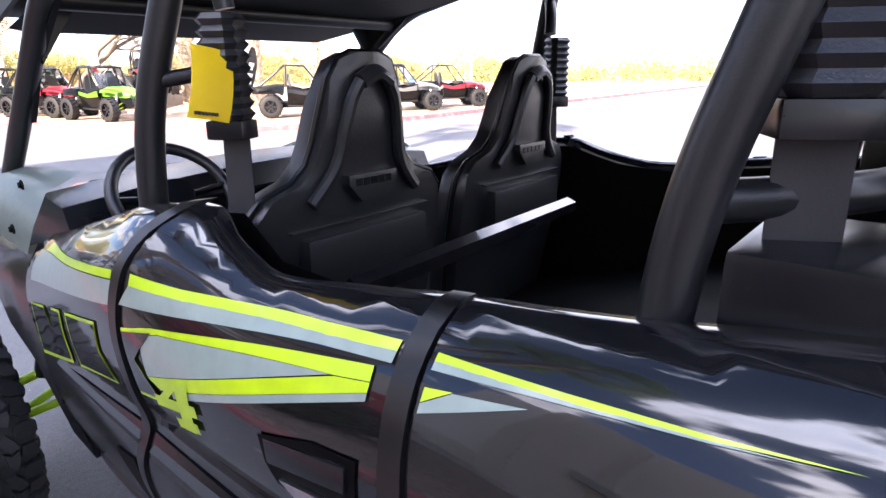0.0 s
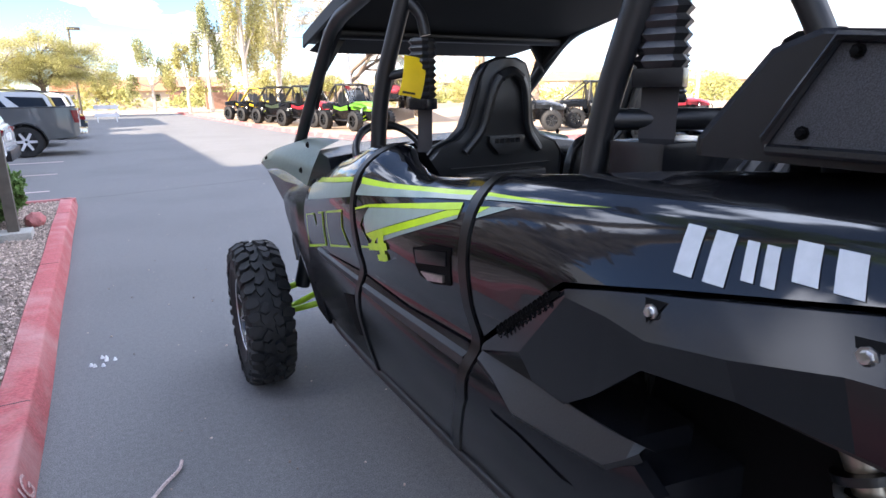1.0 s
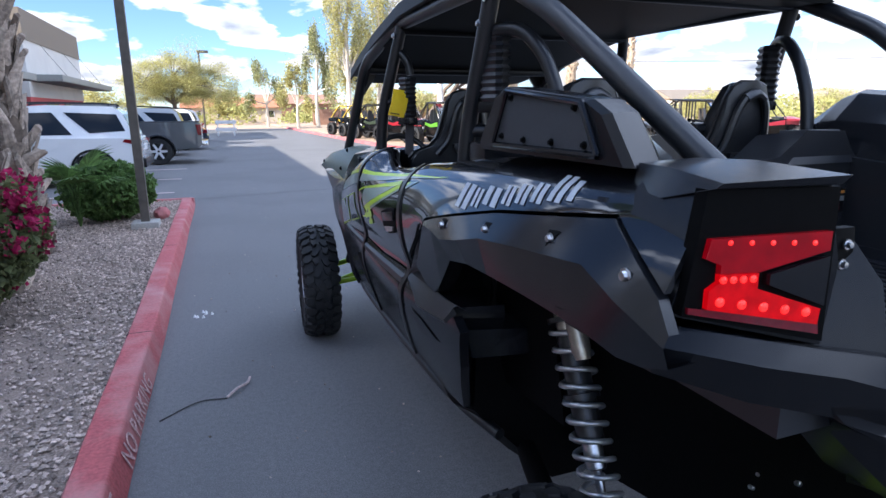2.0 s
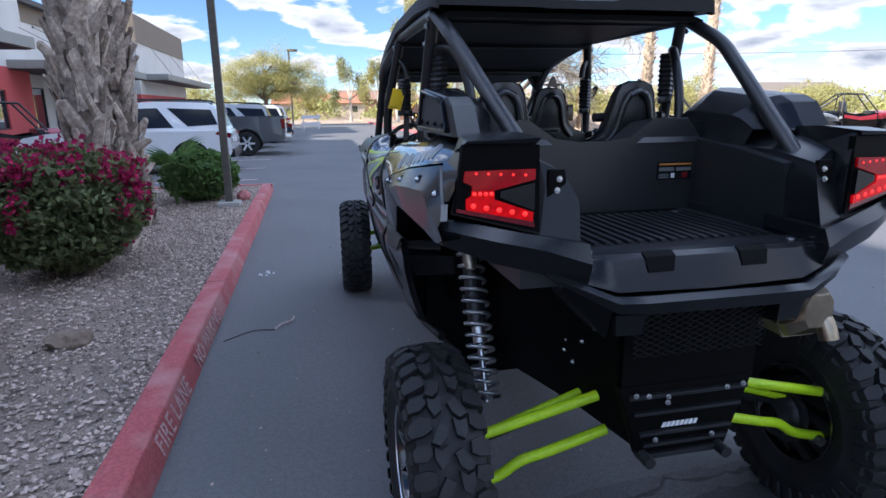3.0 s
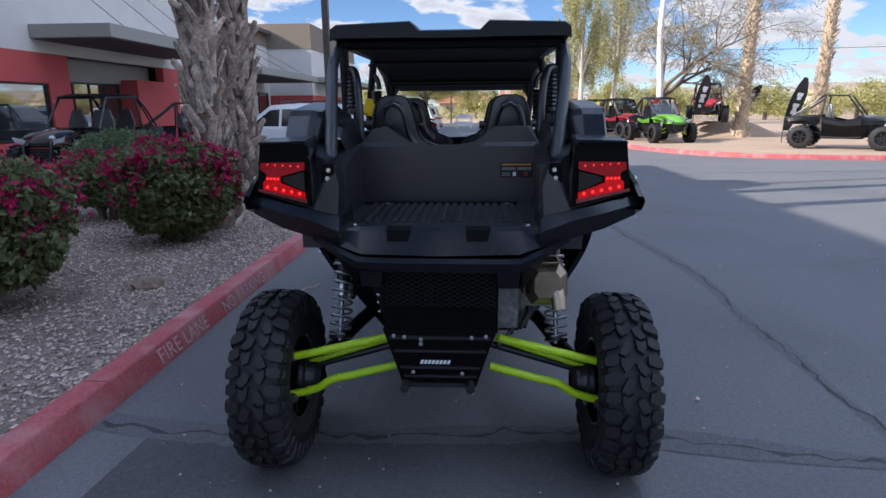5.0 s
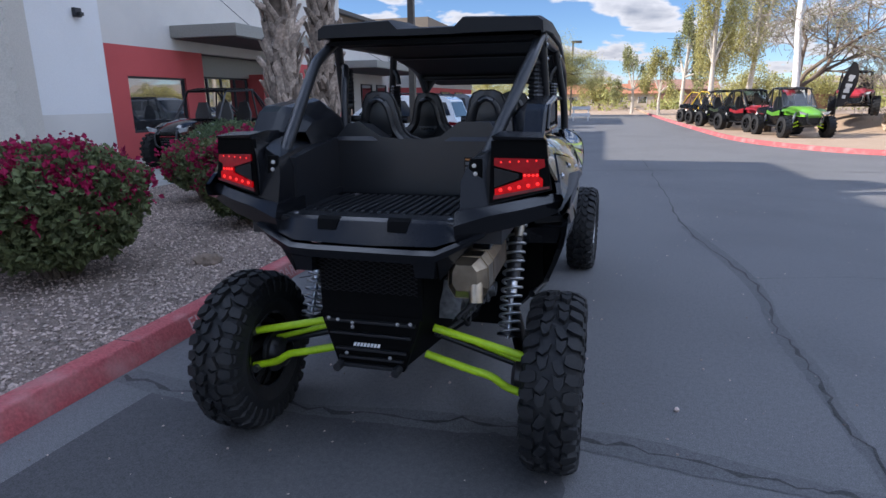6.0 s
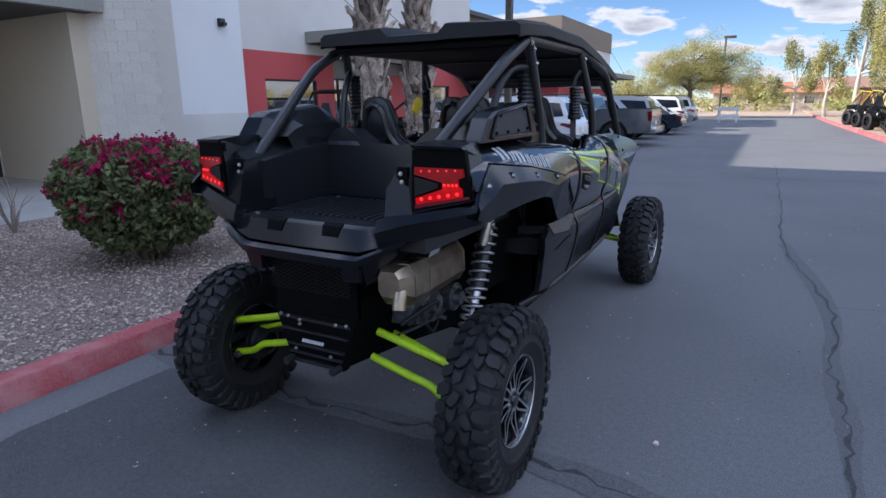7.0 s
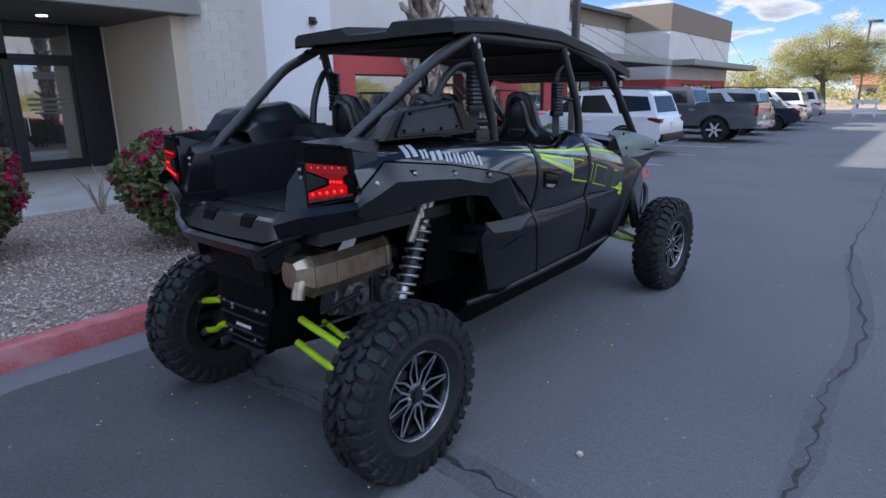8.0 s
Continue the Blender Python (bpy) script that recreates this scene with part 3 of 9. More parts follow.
wall_open("wall_door", -13.75, -13.4, -12, 4.75, 0, 3.9, [(-1.2, 4.72, 0.0, 3.62)], M_GREYWALL, "recessed entrance wall of the shop")
wall_block("wall_entrance_return", -13.4, -10.1, 4.75, 5.2, 0, 3.9, M_TANWALL, "tan stucco return wall beside shop entrance")
wall_block("entrance_side", -13.4, -11.01, -12, -3.0, 0, 3.9, M_GREYWALL, "plain stucco wall beyond shop entrance")
bm = bmesh.new()
prism(bm, [(-10.15, 5.05), (-9.12, 5.8), (-9.5, 6.6), (-11.0, 6.6), (-11.0, 5.05)], "z", 0.0, 8.6)
pier = tagged(part("block_pier", bm, M_BLOCK, None, "", 0), "grey split-face concrete block pier beside shop entrance", "wall", kind="structure")
# courses of block on the two seen faces of the pier
pa, pb = Vector((-10.15, 5.05, 0)), Vector((-9.12, 5.8, 0))
pdir = (pb - pa).normalized()
pn = Vector((pdir.y, -pdir.x, 0))
bmk = bmesh.new()
box(bmk, 0.002, 0.398, -0.007, 0.02, 0.002, 0.198, 0.003)
block_me = bpy.data.meshes.new("block")
bmk.to_mesh(block_me)
bmk.free()
block_me.materials.append(M_BLOCK)
plen = (pb - pa).length
for row in range(22):
    u = -0.2 if row % 2 else 0.0
    while u < plen - 0.05:
        u0, u1 = max(u, 0.0), min(u + 0.4, plen + (0.05 if row % 2 else 0.0))
        if u1 - u0 > 0.08:
            ob = new("block", block_me)
            ob.parent = pier
            p = pa + pdir * u0 + pn * random.uniform(0.0, 0.002)
            ob.matrix_basis = Matrix.Translation((p.x, p.y, row * 0.2 + 0.1)) @ Matrix(((pdir.x, -pn.x, 0, 0), (pdir.y, -pn.y, 0, 0), (0, 0, 1, 0), (0, 0, 0, 1))) @ Matrix.Diagonal(((u1 - u0) / 0.4, 1, 1, 1))
        u += 0.4
# entrance canopy
bm = bmesh.new()
box(bm, -13.3, -9.75, -4.5, 5.25, 3.42, 3.86, 0.02)
tagged(part("entrance_canopy", bm, M_AWNING, None, "", 0), "flat grey metal canopy over the shop entrance", "canopy", kind="structure")
# thin sheet whose dark colour stands for the shade under the canopy
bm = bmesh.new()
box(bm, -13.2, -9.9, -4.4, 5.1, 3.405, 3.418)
tagged(part("canopy_soffit", bm, M_AWNDARK, None, "", 0), "soffit beneath the entrance canopy with shade put into its colour", "soffit", kind="structure")
for ly in (3.0, 0.2):
    bm = bmesh.new()
    revolve(bm, [(3.403, 0.001), (3.403, 0.09), (3.398, 0.1), (3.396, 0.001)], 20, "z", (-11.9, ly, 0))
    tagged(part("soffit_lamp", bm, mat("lamp_glow", (1.0, 0.86, 0.62), 0.4, emit=14.0)), "round warm recessed lamp in canopy soffit", "lamp")
# entrance doors
door = group("door_1", "black framed glass entrance doors with transom", "door", kind="structure")
bm = bmesh.new()
for a, b, c, d in ((-1.2, -1.05, 0, 3.62), (4.0, 4.72, 0.13, 3.62), (-1.05, 4.0, 3.5, 3.62), (-1.05, 4.0, 2.62, 2.74), (2.55, 2.7, 0.13, 3.5), (0.6, 0.75, 0.13, 3.5)):
    box(bm, -13.62, -13.42, a, b, c, d)
part("door_frame", bm, M_FRAME, door, "", 0)
for a, b in ((2.7, 4.0), (0.75, 2.55), (-1.05, 0.6)):
    bm = bmesh.new()
    box(bm, -13.53, -13.51, a, b, 2.74, 3.5)
    part("transom_pane", bm, M_WINDOW, door, "", 0)
    leaf = bmesh.new()
    for q in ((a, a + 0.1, 0.14, 2.62), (b - 0.1, b, 0.14, 2.62), (a + 0.1, b - 0.1, 2.5, 2.62), (a + 0.1, b - 0.1, 0.14, 0.36)):
        box(leaf, -13.56, -13.47, *q)
    leaf_ob = part("door_leaf", leaf, M_FRAME, door, "", 0)
    bm = bmesh.new()
    box(bm, -13.525, -13.505, a + 0.1, b - 0.1, 0.36, 2.5)
    part("pane", bm, M_WINDOW, leaf_ob, "", 0)
    bm = bmesh.new()
    tube(bm, [(-13.4, a + 0.16, 0.95), (-13.4, a + 0.16, 1.35)], 0.015)
    part("pull_handle", bm, M_STEEL, leaf_ob)
# lettering on the door glass, as plain bars
bm = bmesh.new()
for z0, z1, a, b in ((2.2, 2.36, 3.15, 3.6), (1.72, 1.78, 2.95, 3.75), (1.6, 1.66, 2.95, 3.75), (1.5, 1.54, 3.0, 3.7), (1.42, 1.46, 3.05, 3.65)):
    box(bm, -13.503, -13.5, a, b, z0, z1)
part("door_notice", bm, mat("grey_vinyl_print", (0.18, 0.19, 0.2), 0.6), door)

# lower wing
wall_open("wall_red", -12.3, -12.0, 9.9, 15.0, 0, 3.24, [(11.66, 14.1, 0.84, 2.42)], M_REDWALL, "red painted lower wall of the shop")
wall_block("wall_wing_upper", -12.3, -12.004, 9.9, 26.0, 3.24, 7.15, M_GREYWALL, "pale grey stucco upper wall of the shop")
shop_window("window_1", -12.12, 11.66, 14.1, 0.84, 2.42, 1, "square shop window in black frame on red wall")
wall_block("wall_storefront_band", -12.9, -12.6, 15.0, 20.5, 2.55, 3.24, M_AWNING, "grey-green band over the recessed shop front")
wall_block("wall_storefront_base", -12.9, -12.6, 15.0, 15.3, 0, 2.55, M_TANWALL, "tan side of the recessed shop front")
shop_window("window_2", -12.75, 15.3, 18.6, 0.2, 2.55, 4, "tall black framed shop front glazing")
wall_block("wall_storefront_pier", -12.9, -12.0, 18.6, 20.5, 0, 2.7, M_REDWALL, "red painted pier of the shop front")
wall_open("wall_red_far", -12.3, -12.0, 20.5, 26.0, 0, 3.24, [(21.6, 23.75, 0.95, 2.38)], M_REDWALL, "red painted lower wall of the shop")
shop_window("window_3", -12.12, 21.6, 23.75, 0.95, 2.38, 1, "square shop window in black frame on red wall")
# solid block added for the rooms, their darkness put into its colour
wall_block("wing_inside", -23.9, -13.2, 9.95, 33.0, 0.0, 5.4, M_AWNDARK, "solid dark block in place of the unlit rooms behind shop windows")
wall_block("wall_wing_mid", -13.0, -12.7, 26.0, 34.6, 0, 5.3, M_GREYWALL, "pale grey far wall of the shop")
wall_block("wall_wing_mid_cap", -13.05, -12.65, 26.0, 34.6, 5.3, 6.0, M_BROWNCAP, "brown parapet of the far wing")
wall_block("wall_tower", -16, -10.0, 34.6, 47.5, 2.45, 5.2, M_GREYWALL, "pale grey far end block of the shop")
wall_block("wall_tower_red", -15.98, -10.03, 34.62, 47.4, 0, 2.45, M_REDWALL, "red painted base of far shop block")
wall_block("wall_tower_cap", -16.05, -9.95, 34.55, 47.55, 5.2, 6.65, M_BROWNCAP, "brown upper band of far shop block")
wall_block("roof_wing", -23.9, -12.3, 9.95, 34.5, 6.0, 6.2, M_AWNDARK, "flat roof of the lower shop wing")
for wy in (37.5, 41.5):
    shop_window("window_far", -10.0, wy, wy + 2.4, 0.3, 2.2, 2, "dark far shop window under awning")
for wy in (27.2, 30.0, 32.4):
    shop_window("window_mid", -12.68, wy, wy + 1.6, 0.3, 2.6, 1, "dark shop doorway in the far wing")


def awning(y0, y1, z0, z1, x0, x1, label):
    a = group("awning", label, "awning", kind="structure")
    bm = bmesh.new()
    box(bm, x0, x1, y0, y1, z0 + 0.03, z1, 0.015)
    part("fascia", bm, M_AWNING, a, "", 0)
    # underside sheet, coloured darker than the fascia for the shade below it
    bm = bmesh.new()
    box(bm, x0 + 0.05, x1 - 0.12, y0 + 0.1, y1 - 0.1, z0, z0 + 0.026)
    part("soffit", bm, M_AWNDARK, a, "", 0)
    for k in range(3):
        yy = y0 + (y1 - y0) * (k + 0.5) / 3
        bm = bmesh.new()
        tube(bm, [(x0 + 0.02, yy, z1 + 1.7), (x1 - 0.25, yy, z1)], 0.012, 6)
        part("tie_rod", bm, M_AWNDARK, a)
        bm = bmesh.new()
        revolve(bm, [(0, 0.06), (0.03, 0.06), (0.03, 0.001)], 10, "x", (x0, yy, z1 + 1.7))
        part("anchor_plate", bm, M_AWNDARK, a)
    return a


awning(13.6, 20.9, 3.56, 3.95, -12.0, -9.7, "long grey metal awning hung by rods over shop front")
awning(24.2, 33.6, 3.15, 3.5, -12.7, -9.4, "long grey metal awning hung by rods over far wing")
awning(35.0, 50.5, 3.2, 3.55, -10.0, -8.6, "long grey metal awning at the far end of the shop")
bm = bmesh.new()
box(bm, -10.998, -10.9, 9.12, 9.3, 3.62, 3.82, 0.01)
box(bm, -10.93, -10.8, 9.16, 9.26, 3.64, 3.72, 0.01)
tagged(part("wall_lamp", bm, M_FRAME), "small dark wall lamp high on white wall", "lamp")


# ---- the black four-seat side-by-side ----
AXLE_R, AXLE_F, HUB_Z = -0.025, 3.45, 0.392
utv = group("side_by_side", "black four-seat off-road side-by-side with lime suspension arms", "off-road vehicle")

# half-width of the flank over height, station by station along the vehicle
STATIONS = [
    (-0.30, [(1.10, 0.78), (1.22, 0.80), (1.30, 0.81), (1.40, 0.765), (1.46, 0.73), (1.52, 0.66), (1.56, 0.58)]),
    (0.10, [(1.00, 0.74), (1.20, 0.79), (1.25, 0.825), (1.305, 0.862), (1.35, 0.842), (1.40, 0.81), (1.46, 0.775), (1.505, 0.725), (1.54, 0.63), (1.56, 0.56)]),
    (0.60, [(0.60, 0.68), (0.95, 0.79), (1.02, 0.80), (1.20, 0.795), (1.24, 0.822), (1.29, 0.858), (1.335, 0.842), (1.40, 0.80), (1.46, 0.755), (1.50, 0.70), (1.53, 0.61)]),
    (0.95, [(0.60, 0.68), (0.80, 0.76), (0.95, 0.805), (1.00, 0.81), (1.06, 0.775), (1.18, 0.815), (1.30, 0.822), (1.39, 0.79), (1.45, 0.745), (1.485, 0.68), (1.50, 0.62)]),
    (1.16, [(0.60, 0.68), (0.80, 0.765), (0.94, 0.812), (0.99, 0.815), (1.055, 0.772), (1.15, 0.80), (1.28, 0.815), (1.37, 0.795), (1.43, 0.755), (1.465, 0.715), (1.48, 0.64)]),
    (1.47, [(0.60, 0.68), (0.80, 0.765), (0.94, 0.808), (0.99, 0.812), (1.055, 0.78), (1.15, 0.81), (1.26, 0.825), (1.34, 0.80), (1.39, 0.765), (1.415, 0.73), (1.43, 0.66)]),
    (1.75, [(0.60, 0.68), (0.80, 0.76), (0.94, 0.80), (0.99, 0.805), (1.06, 0.785), (1.15, 0.81), (1.28, 0.827), (1.38, 0.82), (1.44, 0.80), (1.475, 0.77), (1.49, 0.70)]),
    (2.10, [(0.60, 0.68), (0.80, 0.75), (0.94, 0.785), (0.99, 0.79), (1.06, 0.785), (1.15, 0.80), (1.26, 0.805), (1.34, 0.79), (1.385, 0.76), (1.41, 0.70)]),
    (2.56, [(0.60, 0.67), (0.80, 0.73), (0.94, 0.755), (1.00, 0.76), (1.08, 0.765), (1.15, 0.765), (1.22, 0.75), (1.27, 0.72), (1.30, 0.66)]),
]


def pchip(xs, ys, x):
    n = len(xs)
    if x <= xs[0]:
        return ys[0] + (ys[1] - ys[0]) / (xs[1] - xs[0]) * (x - xs[0])
    if x >= xs[-1]:
        return ys[-1] + (ys[-1] - ys[-2]) / (xs[-1] - xs[-2]) * (x - xs[-1])
    i = max(k for k in range(n - 1) if xs[k] <= x)
    d = [(ys[k + 1] - ys[k]) / (xs[k + 1] - xs[k]) for k in range(n - 1)]

    def slope(k):
        if k == 0:
            return d[0]
        if k == n - 1:
            return d[-1]
        return 0.0 if d[k - 1] * d[k] <= 0 else 2 * d[k - 1] * d[k] / (d[k - 1] + d[k])
    h = xs[i + 1] - xs[i]
    t = (x - xs[i]) / h
    return ((2 * t ** 3 - 3 * t * t + 1) * ys[i] + (t ** 3 - 2 * t * t + t) * h * slope(i) + (-2 * t ** 3 + 3 * t * t) * ys[i + 1] + (t ** 3 - t * t) * h * slope(i + 1))


ST_Y = [s[0] for s in STATIONS]
ST_P = [([p[0] for p in s[1]], [p[1] for p in s[1]]) for s in STATIONS]


# the flank as a fair surface: sections joined, then eased over a hand's width
GRID_Y, GRID_Z = np.arange(-0.6, 2.901, 0.03), np.arange(0.45, 1.701, 0.012)
GRID_X = np.array([[pchip(ST_Y, row, y) for y in GRID_Y] for row in [[pchip(zs, xs, z) for zs, xs in ST_P] for z in GRID_Z]])
for ax_, n_ in ((1, 4), (1, 3), (0, 2), (0, 1)):
    padded = np.pad(GRID_X, [(n_, n_) if ax_ == 0 else (0, 0), (n_, n_) if ax_ == 1 else (0, 0)], mode="reflect", reflect_type="odd")
    GRID_X = sum(np.take(padded, range(k_, k_ + GRID_X.shape[ax_]), axis=ax_) for k_ in range(2 * n_ + 1)) / (2 * n_ + 1)


def flank(y, z):
    u = min(max((y - GRID_Y[0]) / 0.03, 0.0), len(GRID_Y) - 1.001)
    v = min(max((z - GRID_Z[0]) / 0.012, 0.0), len(GRID_Z) - 1.001)
    i, k = int(u), int(v)
    u, v = u - i, v - k
    a, b = GRID_X[k], GRID_X[k + 1]
    return float((a[i] * (1 - u) + a[i + 1] * u) * (1 - v) + (b[i] * (1 - u) + b[i + 1] * u) * v)


def clip_poly(poly, axis, val, keep_less):
    out = []
    for i, p in enumerate(poly):
        q = poly[(i + 1) % len(poly)]
        ip, iq = (p[axis] <= val) == keep_less or p[axis] == val, (q[axis] <= val) == keep_less or q[axis] == val
        if ip:
            out.append(p)
        if ip != iq:
            t = (val - p[axis]) / (q[axis] - p[axis])
            out.append((p[0] + (q[0] - p[0]) * t, p[1] + (q[1] - p[1]) * t))
    return out


def skin(poly, off=0.0, thick=0.012, dy=0.04, dz=0.022):
    """A shell on the flank within a (y, z) outline."""
    bm = bmesh.new()
    y0, y1 = min(p[0] for p in poly), max(p[0] for p in poly)
    z0, z1 = min(p[1] for p in poly), max(p[1] for p in poly)
    ny, nz = max(1, math.ceil((y1 - y0) / dy)), max(1, math.ceil((z1 - z0) / dz))
    for i in range(ny):
        strip = clip_poly(clip_poly(poly, 0, y0 + (y1 - y0) * i / ny, False), 0, y0 + (y1 - y0) * (i + 1) / ny, True)
        if len(strip) < 3:
            continue
        for k in range(nz):
            cell = clip_poly(clip_poly(strip, 1, z0 + (z1 - z0) * k / nz, False), 1, z0 + (z1 - z0) * (k + 1) / nz, True)
            cell = [c for j, c in enumerate(cell) if (abs(c[0] - cell[j - 1][0]) + abs(c[1] - cell[j - 1][1])) > 1e-6]
            if len(cell) >= 3:
                bm.faces.new([bm.verts.new((flank(y, z) + off, y, z)) for y, z in cell])
    bmesh.ops.remove_doubles(bm, verts=bm.verts[:], dist=2e-4)
    bmesh.ops.recalc_face_normals(bm, faces=bm.faces[:])
    if sum(f.normal.x for f in bm.faces) < 0:
        bmesh.ops.reverse_faces(bm, faces=bm.faces[:])
    if thick:
        rim = [e for e in bm.edges if e.is_boundary]
        geo = bmesh.ops.extrude_edge_only(bm, edges=rim)["geom"]
        for v in geo:
            if isinstance(v, bmesh.types.BMVert):
                v.co.x -= thick
    return bm


def ztop(y):
    return float(pchip((-0.3, -0.1, 0.1, 0.6, 0.8, 0.95, 1.16, 1.3, 1.47, 1.6, 1.74, 1.85, 2.1, 2.35, 2.56),
                           (1.52, 1.535, 1.54, 1.508, 1.487, 1.468, 1.446, 1.424, 1.408, 1.430, 1.473, 1.462, 1.395, 1.33, 1.285), y))


def top_run(y0, y1, n=22, drop=0.0):
    return [(y0 + (y1 - y0) * k / n, ztop(y0 + (y1 - y0) * k / n) - drop) for k in range(n + 1)]


QUARTER = top_run(-0.22, 1.135) + [(1.13, 1.30), (1.128, 1.08), (0.80, 1.316), (0.58, 1.364), (0.34, 1.410), (-0.06, 1.460), (-0.23, 1.365)]
# top edge, crease and arch edge of the flare, from front to back
FLARE = [((1.115, 1.072), (1.10, 1.066), (1.05, 1.058)), ((0.95, 1.189), (0.935, 1.13), (0.93, 1.058)), ((0.785, 1.309), (0.775, 1.299), (0.83, 1.058)),
         ((0.70, 1.331), (0.675, 1.300), (0.75, 1.115)), ((0.60, 1.352), (0.595, 1.291), (0.64, 1.214)), ((0.46, 1.379), (0.47, 1.314), (0.47, 1.247)),
         ((0.34, 1.402), (0.345, 1.343), (0.33, 1.255)), ((0.15, 1.426), (0.15, 1.360), (0.15, 1.258)), ((-0.06, 1.452), (-0.05, 1.372), (-0.04, 1.248)),
         ((-0.15, 1.402), (-0.16, 1.335), (-0.14, 1.228)), ((-0.23, 1.357), (-0.235, 1.310), (-0.21, 1.238)), ((-0.27, 1.315), (-0.27, 1.295), (-0.27, 1.26))]
LOWER_REAR = [(0.60, 1.0), (0.65, 1.035), (0.705, 1.0), (0.80, 0.986), (0.963, 0.972), (1.055, 1.012), (1.128, 1.03), (1.155, 0.92), (1.385, 0.625), (1.0, 0.60), (0.82, 0.63), (0.66, 0.86)]
DOOR_REAR = top_run(1.172, 1.735) + [(1.775, 1.30), (1.805, 1.062), (1.5, 1.048), (1.165, 1.056)]
DOOR_REAR_LOW = [(1.165, 1.048), (1.5, 1.04), (1.805, 1.054), (1.86, 0.9), (1.95, 0.635), (1.41, 0.622), (1.185, 0.92)]
DOOR_FRONT = top_run(1.765, 2.5) + [(2.53, 1.1), (2.5, 1.03), (1.84, 1.062), (1.805, 1.30)]
DOOR_FRONT_LOW = [(1.84, 1.054), (2.5, 1.022), (2.56, 0.86), (2.54, 0.66), (1.975, 0.637), (1.885, 0.9)]
STRAP_REAR = [(1.139, 1.454), (1.172, 1.450), (1.164, 1.30), (1.165, 1.05), (1.188, 0.925), (1.42, 0.60), (1.385, 0.60), (1.153, 0.915), (1.128, 1.05), (1.131, 1.30)]
STRAP_FRONT = [(1.737, 1.482), (1.767, 1.478), (1.806, 1.30), (1.84, 1.06), (1.89, 0.9), (1.98, 0.62), (1.957, 0.62), (1.86, 0.9), (1.806, 1.06), (1.776, 1.30)]

